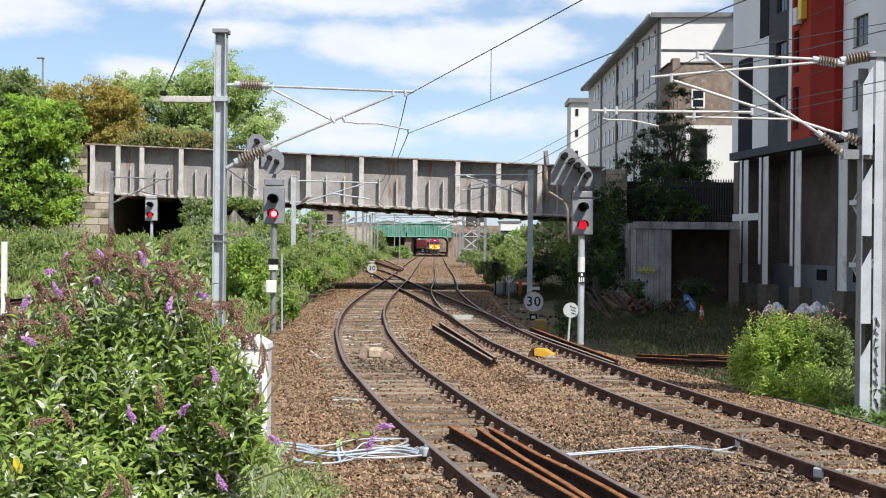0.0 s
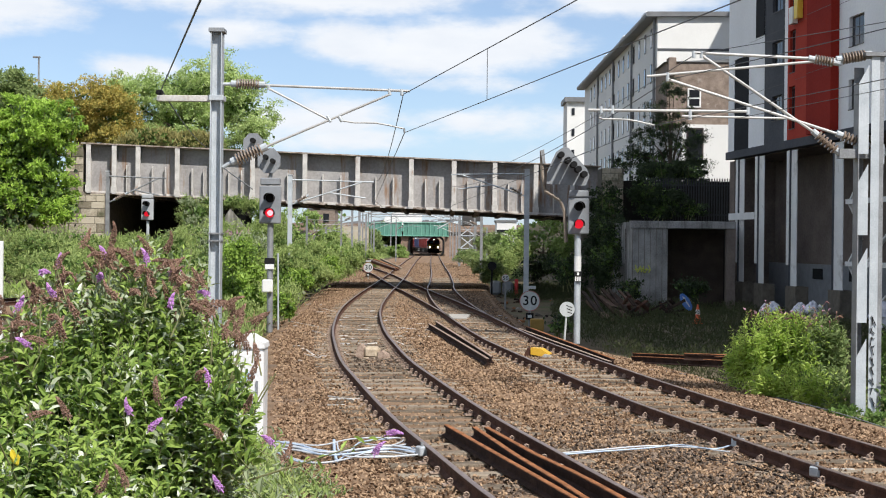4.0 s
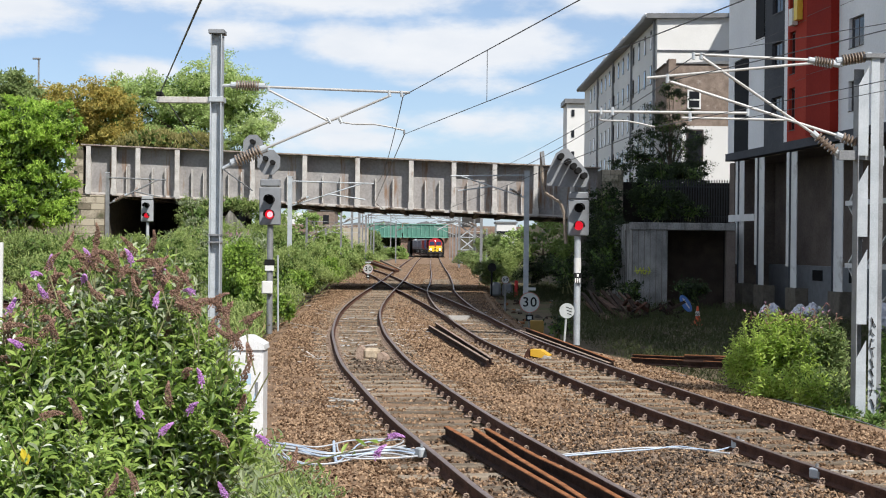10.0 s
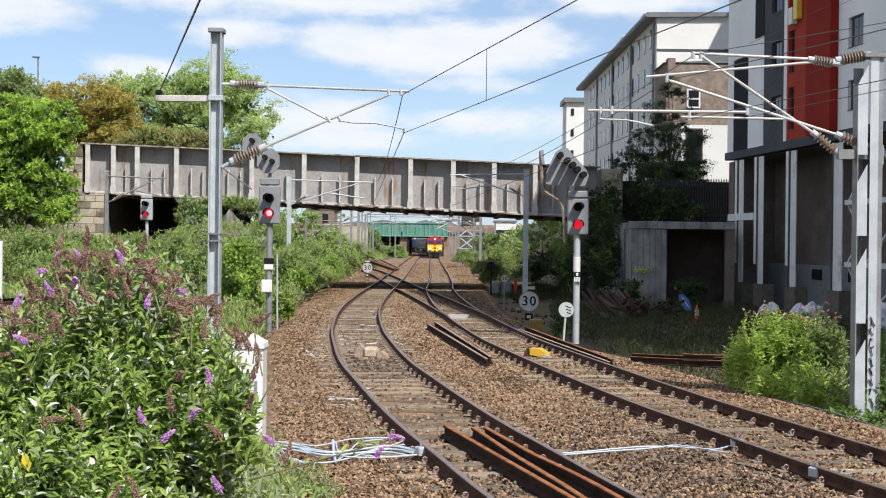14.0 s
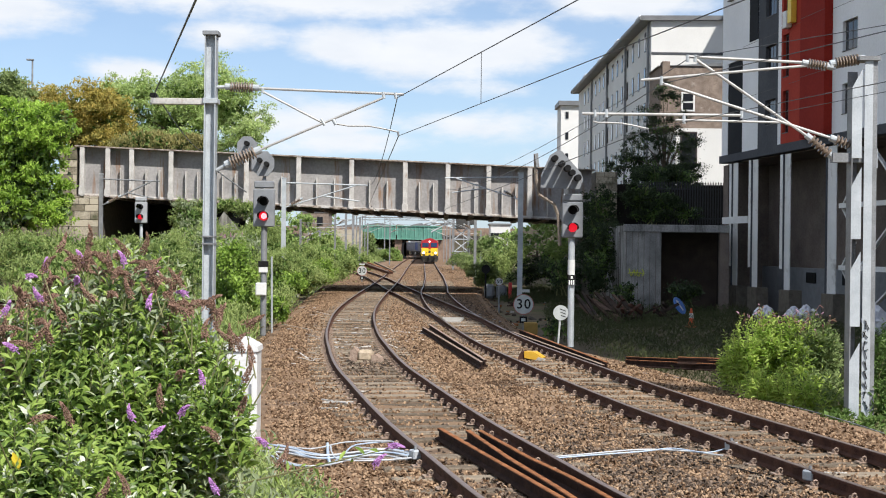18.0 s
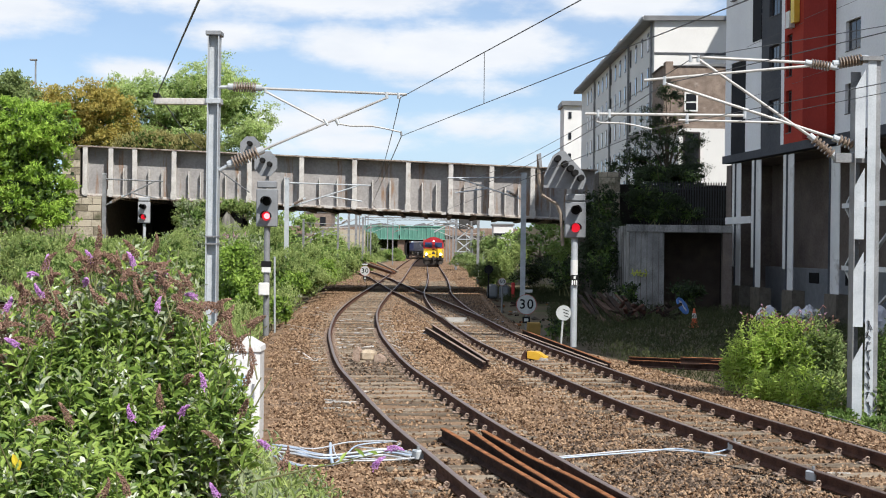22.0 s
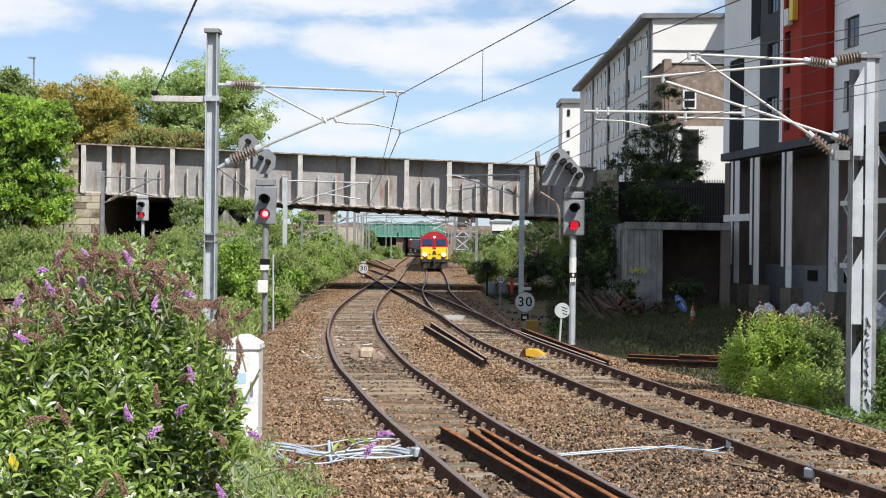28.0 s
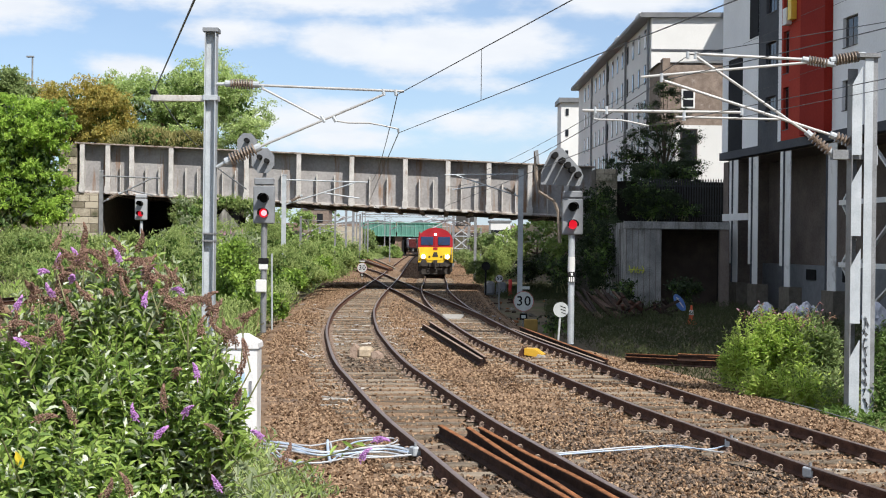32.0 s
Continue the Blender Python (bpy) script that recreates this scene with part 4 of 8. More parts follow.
def build_right_mast():
    Y, X = 24.0, 7.13
    top = thing("twin_channel_mast", (X, Y, -0.6), "white galvanised twin-channel mast with graffiti and cantilevers", "mast", "overhead line masts")
    inv = Matrix.Translation((-X, -Y, 0.6))

    def add(name, bm, mat, label=""):
        bmesh.ops.transform(bm, matrix=inv, verts=bm.verts)
        return part(name, bm, mat, top, label)

    zt = 5.77
    x0, x1, x2, x3 = 6.98, 7.15, 7.19, 7.38
    col = bmesh.new()
    box(col, (x2, Y - 0.15, -0.6), (x3 - 0.05, Y - 0.135, zt))
    add("channel", col, M_GALV)
    # darker steel puts the flange's and rear channel's shade into their colour
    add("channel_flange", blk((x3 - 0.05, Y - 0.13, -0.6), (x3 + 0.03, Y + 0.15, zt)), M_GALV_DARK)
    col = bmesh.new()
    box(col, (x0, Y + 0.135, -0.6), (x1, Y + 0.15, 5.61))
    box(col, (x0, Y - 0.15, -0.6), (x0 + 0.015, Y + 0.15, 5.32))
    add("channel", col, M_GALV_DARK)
    # batten plates with sloping ends
    for za, zb in ((4.12, 5.63), (2.75, 3.96), (1.27, 2.54), (-0.34, 1)):
        o = [(x0, za), (x1, za), (x1, zb), (x0, zb - 0.32)]
        add("batten_plate", prism(bmesh.new(), o, 0.014, pose(0, Y - 0.152, 0)), M_GALV)
    add("cap", blk((7.08, Y - 0.2, zt), (7.44, Y + 0.2, 5.84)), M_GALV_DARK)
    add("crossarm", blk((6.68, Y - 0.09, 4.05), (7.43, Y + 0.09, 4.21)), M_GALV_DARK)
    add("crossarm_bolt", blk((7.39, Y - 0.05, 3.96), (7.45, Y + 0.05, 4.29)), M_GALV)
    rod_list = (("top_tube", (4.21, 24, 5.82), (6.26, 24, 5.74), 0.03), ("tie_tube", (3.42, 24, 5.41), (6.65, 24, 5.73), 0.028), ("bracket_tube", (4.34, 24, 5.78), (6.28, 24, 4.48), 0.03),
                ("bracket_tube", (3.79, 24, 5.36), (6.68, 24, 4.46), 0.03), ("registration_tube", (2.43, 24, 4.83), (5.14, 24, 4.83), 0.03), ("registration_tube", (4.02, 24, 4.74), (5.78, 24, 4.72), 0.024))
    for nm, a, b, r in rod_list:
        add(nm, bar(a, b, r * 0.85), M_TUBE)
    for a, b, r, n in (((6.26, 24, 5.73), (6.59, 24, 5.68), 0.085, 7), ((6.73, 24, 5.74), (7.13, 24, 5.81), 0.10, 8), ((6.32, 24, 4.45), (6.65, 24, 4.18), 0.09, 6), ((6.74, 24, 4.44), (7.12, 24, 4.3), 0.095, 6)):
        ob = insulator(a, b, r, n, top)
        ob.matrix_basis = inv
    for a, b in (((4.21, 24, 5.85), (4.21, 24, 5.73)), ((4.34, 24, 5.85), (4.34, 24, 5.73)), ((2.64, 24, 4.89), (2.65, 24, 4.78)), ((2.84, 24, 4.91), (2.84, 24, 4.77)), ((5.14, 24, 4.92), (5.14, 24, 4.78)), ((4.16, 24, 4.85), (4.16, 24, 4.68)), ((3.77, 24, 5.48), (3.77, 24, 5.33))):
        add("clip", bar(a, b, 0.03), M_GALV)
    add("steady_arm", tube(bmesh.new(), smooth([(2.65, 24, 4.75), (2.61, 24, 4.7), (2.69, 24, 4.68), (3.11, 24, 4.67), (3.56, 24, 4.58)], 0.15), 0.016), M_TUBE)
    return top


GRAFFITI = []
_rng = random.Random(23)
for _k in range(9):
    _z = 1.34 - 0.17 * _k
    GRAFFITI.append(((7.20 + _rng.uniform(0, 0.03), 23.83, _z + _rng.uniform(0, 0.05)), (7.29 + _rng.uniform(-0.03, 0.02), 23.83, _z + _rng.uniform(-0.13, 0.06))))
    GRAFFITI.append(((7.24 + _rng.uniform(-0.03, 0.04), 23.828, _z + 0.03), (7.24 + _rng.uniform(-0.04, 0.05), 23.828, _z - _rng.uniform(0.08, 0.15))))



def signal_head(top, x, y, z0, z1, w, lamp_z, hood_z, mat, dark):
    """A two-lamp head with its hoods."""
    head = part("signal_head", blk((x - w / 2, y, z0), (x + w / 2, y + 0.22, z1), 0.03), mat, top)
    part("top_box", blk((x - w * 0.46, y - 0.02, z1 + 0.02), (x + w * 0.46, y + 0.24, z1 + 0.02 + w * 0.34), 0.03), mat, top)
    for z, lit in ((lamp_z, True), (hood_z, False)):
        r = w * 0.21
        hood = bmesh.new()
        pts = []
        for k in range(13):
            a = radians(-20 + 220 * k / 12)
            pts.append((math.cos(a) * r * 1.12, math.sin(a) * r * 1.12))
        f = [hood.verts.new((x + u, y - 0.42, z + v)) for u, v in pts]
        b = [hood.verts.new((x + u, y - 0.002, z + v)) for u, v in pts]
        for i in range(12):
            hood.faces.new((f[i], f[i + 1], b[i + 1], b[i]))
        part("hood", hood, M_BLACK, head, "black lamp hood")
        if lit:
            part("red_lens", rod(bmesh.new(), (x, y - 0.05, z), (x, y + 0.01, z), r, seg=18), M_RED, head, "lit red lens")
            if dark:
                part("lens_core", rod(bmesh.new(), (x + r * 0.1, y - 0.06, z), (x + r * 0.1, y - 0.045, z), r * 0.66, seg=14), M_REDCORE, head)
        else:
            part("dark_lens", rod(bmesh.new(), (x, y - 0.03, z), (x, y + 0.01, z), r, seg=18), M_BLACK, head)


def build_signals():
    # beside the curved track
    Y = 43.9
    x = -5.42
    top = thing("railway_signal", (0, 0, 0), "two-lamp railway signal showing red with a junction indicator", "signal", "railway signals")
    part("post", bar((x, Y + 0.2, -0.3), (x, Y + 0.2, 3.09), 0.095, seg=14), M_GALV_DARK, top)
    signal_head(top, x, Y, 3.09, 4.27, 0.66, 3.42, 3.88, M_SIG, True)
    part("number_plate", blk((x - 0.16, Y + 0.06, 1.84), (x + 0.16, Y + 0.08, 2.02)), M_BLACK, top)
    part("plate", blk((x - 0.14, Y + 0.06, 1.67), (x + 0.14, Y + 0.08, 1.83)), M_WHITE, top)
    part("telephone_box", blk((-5.64, Y - 0.08, 0.95), (-5.31, Y + 0.1, 1.35), 0.03), M_WHITE, top)
    part("ladder_rail", bar((-5.16, Y + 0.3, -0.3), (-5.19, Y + 0.3, 2.16), 0.03), M_GALV, top)
    # junction indicator: two round-cornered plates with hooded slots
    for cx, cz, w, n in ((-5.97, 5.56, 0.66, 1), (-5.47, 5.05, 0.76, 2)):
        o = [(cx + w / 2 * math.cos(a) * 1.0, cz + w / 2 * math.sin(a) * 1.1) for a in [radians(22.5 + 45 * i) for i in range(8)]]
        ind = part("junction_indicator", prism(bmesh.new(), o, 0.08, pose(0, Y + 0.05, 0)), M_SIG, top)
        for i in range(n):
            c, e = cx + 0.02 - 0.1 * (n - 1) + 0.22 * i, cz + 0.1 - 0.12 * i
            bm = rod(bmesh.new(), (c, Y - 0.3, e), (c, Y + 0.04, e), 0.075, seg=12)
            part("slot_hood", bm, M_BLACK, ind)
    part("indicator_bracket", blk((x - 0.05, Y + 0.14, 4.58 - 0.1), (x + 0.05, Y + 0.2, 5.32)), M_GALV_DARK, top)
    # beside the main track
    Y = 40.3
    x = 3.84
    top = thing("railway_signal", (0, 0, 0), "two-lamp railway signal showing red under a five-lamp route indicator", "signal", "railway signals")
    part("post", bar((x, Y + 0.2, -0.3), (x, Y + 0.2, 2.85), 0.095, seg=14), M_GALV, top)
    signal_head(top, x, Y, 2.83, 3.86, 0.6, 3.12, 3.62, M_SIG, False)
    part("white_band", bar((x, Y + 0.2, 1.75), (x, Y + 0.2, 2.2), 0.105, seg=14), M_WHITE, top)
    part("number_plate", blk((x - 0.11, Y + 0.04, 1.48), (x + 0.11, Y + 0.07, 1.77)), M_BLACK, top)
    for i in range(3):
        part("plate_mark", blk((x - 0.085 + 0.06 * i, Y + 0.034, 1.49), (x - 0.045 + 0.06 * i, Y + 0.039, 1.62)), M_WHITE, top)
    part("plate_mark", blk((x - 0.03, Y + 0.034, 1.66), (x + 0.03, Y + 0.039, 1.74)), M_WHITE, top)
    o = [(2.92, 40.3, 4.26), (2.93, 40.3, 4.61), (3.18, 40.3, 5.18), (3.37, 40.3, 5.31), (3.52, 40.3, 5.3), (4.06, 40.3, 4.7), (4.14, 40.3, 4.51), (4.04, 40.3, 4.22), (3.82, 40.3, 4.22)]
    ind = part("route_indicator", prism(bmesh.new(), [(a, c) for a, b, c in o], 0.08, pose(0, Y + 0.02, 0)), M_SIG, top)
    for i, (a, b, c) in enumerate(((3.29, 40.3, 5.07), (3.49, 40.3, 4.92), (3.65, 40.3, 4.8), (3.78, 40.3, 4.67), (3.95, 40.3, 4.53))):
        bm = bmesh.new()
        rod(bm, (a, Y - 0.5, c), (a, Y + 0.03, c), 0.09, seg=12)
        part("slot_hood", bm, M_BLACK, ind)
    part("stay", tube(bmesh.new(), smooth([(2.77, 40.5, 5.22), (2.8, 40.5, 4.54), (2.9, 40.5, 4.05), (3.32, 40.5, 3.8), (3.44, 40.5, 3.49), (3.5, 40.5, 2.6)], 0.3), 0.055), M_STAY, top, "weathered tan pipe stay")
    part("stay_plate", prism(bmesh.new(), [(a, c) for a, b, c in ((2.74, 40.5, 5.22), (2.84, 40.5, 5.25), (2.88, 40.5, 4.86), (2.8, 40.5, 4.83))], 0.03, pose(0, 40.4, 0)), M_GALV_DARK, top)
    # far side line
    Y = 62.0
    x = -13.05
    top = thing("railway_signal", (0, 0, 0), "small two-lamp railway signal showing red before the dark span", "signal", "railway signals")
    part("post", bar((x, Y + 0.2, -0.5), (x, Y + 0.2, 3.38), 0.07, seg=12), M_GALV, top)
    signal_head(top, x, Y, 3.41, 4.35, 0.52, 3.68, 4.12, M_SIGLIGHT, False)


def build_far_masts():
    for X, Y, zt, w, d in ((4.32, 74.0, 6.41, 0.26, 0.26), (-7.37, 67.5, 5.69, 0.2, 0.2), (-15.02, 63.0, 5.57, 0.15, 0.15),
                           (-8.73, 120.0, 5.63, 0.15, 0.15), (-9.12, 140.0, 6.99, 0.22, 0.22), (-8.27, 150.0, 5.52, 0.2, 0.2), (2.78, 105.0, 5.14, 0.2, 0.2),
                           (3.46, 160.0, 5.85, 0.2, 0.2), (-9.72, 100.0, 4.29, 0.14, 0.14), (-6.79, 200.0, 5.76, 0.16, 0.16)):
        top = thing("overhead_line_mast", (X, Y, -0.5), "grey galvanised steel overhead line mast", "mast", "overhead line masts")
        mat = M_GALV if 65 < Y < 90 else M_GALV_DARK
        thick = 0.034 if Y < 90 else 0.022
        part("column", h_section(bmesh.new(), 0, 0, 0, zt + 0.5, w, d, 0.03), mat, top)
        part("cap", blk((-w * 0.6, -d * 0.6, zt + 0.5), (w * 0.6, d * 0.6, zt + 0.54)), M_GALV, top)
        s = 1 if X < -1 else -1
        reach = 4.0 if abs(X) < 9 else 2.6
        part("top_tube", bar((0, 0, zt + 0.3), (s * reach, 0, zt + 0.22), thick), mat, top)
        part("bracket_tube", bar((0, 0, zt - 0.9), (s * reach * 0.85, 0, zt + 0.2), thick), mat, top)
        part("steady_arm", bar((s * reach * 0.45, 0, zt - 0.3), (s * reach * 0.9, 0, zt - 0.55), thick), mat, top)
        insulator((s * 0.35, 0, zt - 0.72), (s * 0.8, 0, zt - 0.48), 0.09, 5, top)


def lettering(txt, size, at, mat, parent, name="numeral"):
    cu = bpy.data.curves.new(name, "FONT")
    cu.body, cu.size, cu.align_x, cu.align_y, cu.extrude = txt, size, "CENTER", "CENTER", 0.002
    cu.offset = size * 0.012
    tmp = new(name, cu)
    me = bpy.data.meshes.new_from_object(tmp.evaluated_get(bpy.context.evaluated_depsgraph_get()))
    bpy.data.objects.remove(tmp)
    me.materials.clear()
    me.materials.append(mat)
    ob = new(name, me)
    ob.parent = parent
    ob.matrix_basis = Matrix.Translation(at) @ pose(0, 0, 0, 90, 0, 0)
    return ob


M_SIGNRIM = material("red_rim_paint", (0.35, 0.10, 0.09), (0.42, 0.16, 0.14), 4, 0.6)
M_SIGNFACE = material("sign_white", (0.40, 0.43, 0.42), (0.52, 0.55, 0.54), 6, 0.5, stain=(0.45, 0.55, 0.48), stain_scale=2.0, stain_at=0.6)


def build_signs():
    for x, Y, z, r, txt in ((2.94, 48.0, 0.6, 0.35, "30"), (2.72, 62.0, 1.02, 0.17, "50"), (-5.66, 106.0, 0.63, 0.38, "30")):
        top = thing("speed_limit_sign", (0, 0, 0), "round white speed sign with black numerals and a thin red rim", "sign", "speed signs")
        part("rim", rod(bmesh.new(), (x, Y, z), (x, Y + 0.02, z), r, seg=32), M_SIGNRIM, top)
        part("face", rod(bmesh.new(), (x, Y - 0.006, z), (x, Y + 0.0, z), r * 0.93, seg=32), M_SIGNFACE, top)
        for i, digit in enumerate(txt):
            lettering(digit, r * 1.3, (x + (i - 0.5) * r * 0.76, Y - 0.01, z), M_BLACK, top)
        part("post", bar((x, Y + 0.06, -0.45), (x, Y + 0.06, z), 0.04), M_GALV_DARK, top)
        if r > 0.34:
            part("top_plate", blk((x - 0.2, Y - 0.01, z + r + 0.06), (x + 0.2, Y + 0.01, z + r + 0.16)), M_SIGNFACE, top)
            part("base_plate", blk((x - 0.13, Y - 0.02, z - r - 0.28), (x + 0.13, Y, z - r - 0.06)), M_BLACK, top)
            part("arrow_mark", blk((x - 0.07, Y - 0.026, z - r - 0.22), (x + 0.07, Y - 0.02, z - r - 0.12)), M_SIGNFACE, top)
    x, Y, z = 3.51, 40.0, 0.7
    top = thing("lineside_disc", (0, 0, 0), "round cream disc sign with dark strokes on a thin post", "sign")
    part("disc", rod(bmesh.new(), (x, Y, z), (x, Y + 0.02, z), 0.215, seg=28), M_SIGNFACE, top)
    for i in range(3):
        bm = bmesh.new()
        box(bm, (-0.03 + 0.02 * i, -0.006, -0.012), (0.15, -0.002, 0.012), 0, pose(x, Y, z + 0.10 - 0.085 * i, 0, 20, 0))
        part("stroke", bm, M_BLACK, top)
    part("post", bar((3.43, Y + 0.05, -0.4), (x, Y + 0.05, z + 0.1), 0.03), M_SIGNFACE, top)


def catenary(a, b, sag, r=0.009, name="overhead_wire", label="dark overhead line wire", n=24):
    a, b, r = Vector(a), Vector(b), r * 0.75
    pts = [a.lerp(b, i / n) - Vector((0, 0, sag * 4 * (i / n) * (1 - i / n))) for i in range(n + 1)]
    ob = part(name, tube(bmesh.new(), pts, r, 5), M_WIRE)
    tagged(ob, label, "wire", "overhead wires")
    return pts


def build_wires():
    # over the curved track
    catenary((-0.73, 25.5, 4.53), (4.5, 2.0, 4.56), 0.0, 0.008)
    catenary((-0.76, 25.5, 5.22), (4.5, 2.0, 5.3), 0.0, 0.010)
    catenary((-0.73, 25.5, 4.53), (-3.3, 67.5, 4.5), 0.0, 0.012)
    catenary((-0.76, 25.5, 5.22), (-3.3, 67.5, 5.5), 0.5, 0.012)
    # over the main track
    catenary((3.56, 24, 4.58), (9.0, 2.0, 4.56), 0.0, 0.008)
    catenary((3.56, 24, 4.58), (0.4, 74, 4.5), 0.0, 0.012)
    catenary((3.79, 24, 5.36), (0.4, 74, 5.5), 0.45, 0.012)
    catenary((3.79, 24, 5.36), (8.6, 2.0, 5.1), 0.1, 0.01)
    catenary((4.25, 24, 5.80), (9.27, 2.0, 4.42), 0.0, 0.008)
    catenary((5.0, 24, 4.72), (10.0, 2.0, 4.74), 0.0, 0.007)
    catenary((4.25, 24, 5.80), (1.0, 74, 5.9), 0.3, 0.010)
    for u in (0.25,):
        c = Vector((-0.73, 25.5, 4.53)).lerp(Vector((4.5, 2.0, 4.56)), u)
        ob = part("dropper_wire", bar(c, c + Vector((0, 0, 0.72)), 0.005), M_WIRE)
        tagged(ob, "thin dropper wire between the overhead wires", "wire", "dropper wires")
    # earth wire on the mast's back arm
    catenary((-5.13, 25.5, 5.26), (-1.71, 10, 4.32), 0.0, 0.013)
    catenary((-5.13, 25.5, 5.26), (-11.75, 70, 7.16), 0.2, 0.02)
    catenary((-3.3, 67.5, 4.5), (-4.8, 200, 4.5), 0.0, 0.015)
    catenary((0.4, 74, 4.5), (-1.2, 200, 4.5), 0.0, 0.011)


build_near_mast()
build_right_mast()
build_signals()
build_far_masts()
build_signs()
build_wires()


# ---- buildings ----
M_PANEL_WHITE = material("white_cladding", (0.76, 0.77, 0.78), (0.85, 0.86, 0.87), 0.4, 0.86, 0.05, 10)
M_PANEL_GREY = material("slate_grey_cladding", (0.06, 0.064, 0.074), (0.095, 0.1, 0.11), 0.5, 0.86, 0.05, 10)
M_PANEL_DARK = material("dark_grey_cladding", (0.014, 0.015, 0.018), (0.026, 0.028, 0.032), 0.5, 0.86, 0.05, 10)
M_PANEL_RED = material("brick_red_cladding", (0.34, 0.04, 0.026), (0.42, 0.058, 0.036), 0.5, 0.86, 0.05, 10)
# darker copy of the red cladding, painting the bay's shaded face
M_PANEL_RED_SHADED = material("shaded_red_cladding", (0.22, 0.017, 0.011), (0.28, 0.026, 0.016), 0.5, 0.86, 0.05, 10)
M_WINDOW = glass("window_glass", (0.02, 0.022, 0.026), 0.08)
M_FRAME = material("dark_window_frame", (0.03, 0.022, 0.02), (0.06, 0.045, 0.04), 3, 0.5)
# undercroft brown, with part of its shade mixed into the tone
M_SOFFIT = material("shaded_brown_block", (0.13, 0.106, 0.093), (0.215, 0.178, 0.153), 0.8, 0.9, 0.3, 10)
M_GREYRENDER = material("light_grey_render", (0.60, 0.61, 0.60), (0.70, 0.71, 0.70), 0.3, 0.8, 0.1, 10)
M_BRICK = material("buff_brown_brick", (0.15, 0.115, 0.095), (0.31, 0.25, 0.205), 2.4, 0.9, 0.6, 16, stain=(0.48, 0.44, 0.40), stain_scale=1.3, stain_at=0.62)
M_ROOF = material("grey_roof_metal", (0.12, 0.125, 0.13), (0.19, 0.195, 0.20), 1, 0.5)
M_SIGN_YELLOW = material("sign_yellow", (0.75, 0.52, 0.05), (0.82, 0.6, 0.08), 2, 0.5)
M_COLUMN = material("white_steel_paint", (0.66, 0.66, 0.64), (0.78, 0.78, 0.76), 1.2, 0.6, 0.1, 30, stain=(0.42, 0.40, 0.37), stain_scale=1.0, stain_at=0.6)

# facade plane of the red and white block: local x runs along it towards the camera
FAC = Matrix.Translation((14.71, 73.4, 0)) @ pose(0, 0, 0, 0, 0, -83.72)


def fac_block(name, s0, s1, d0, d1, z0, z1, mat, parent, label="", bevel=0.0):
    """A block on the facade: s along it, d out of it (towards the track is negative)."""
    bm = blk((s0, d0, z0), (s1, d1, z1), bevel)
    bmesh.ops.transform(bm, matrix=FAC, verts=bm.verts)
    return part(name, bm, mat, parent, label)


def fac_window(parent, s0, s1, z0, z1, d):
    d += 0.17
    w = fac_block("window", s0, s1, d - 0.03, d + 0.05, z0, z1, M_FRAME, parent)
    mid = (s0 + s1) / 2
    for a, b in ((s0 + 0.08, mid - 0.04), (mid + 0.04, s1 - 0.08)):
        fac_block("pane", a, b, d - 0.04, d - 0.025, z0 + 0.08, z1 - 0.08, M_WINDOW, w)
    fac_block("sill", s0, s1, d - 0.2, d - 0.045, z0, z0 + 0.03, M_FRAME, w)
    return w


def pierced(name, s0, s1, d0, d1, z0, z1, mat, parent, w0, w1, spans, label=""):
    """Cladding with a column of window openings: strips beside them and pieces between."""
    fac_block(name, s0, w0, d0, d1, z0, z1, mat, parent, label)
    fac_block(name, w1, s1, d0, d1, z0, z1, mat, parent, label)
    low = z0
    for a, b in spans:
        fac_block(name, w0, w1, d0, d1, low, a, mat, parent, label)
        low = b
    fac_block(name, w0, w1, d0, d1, low, z1, mat, parent, label)


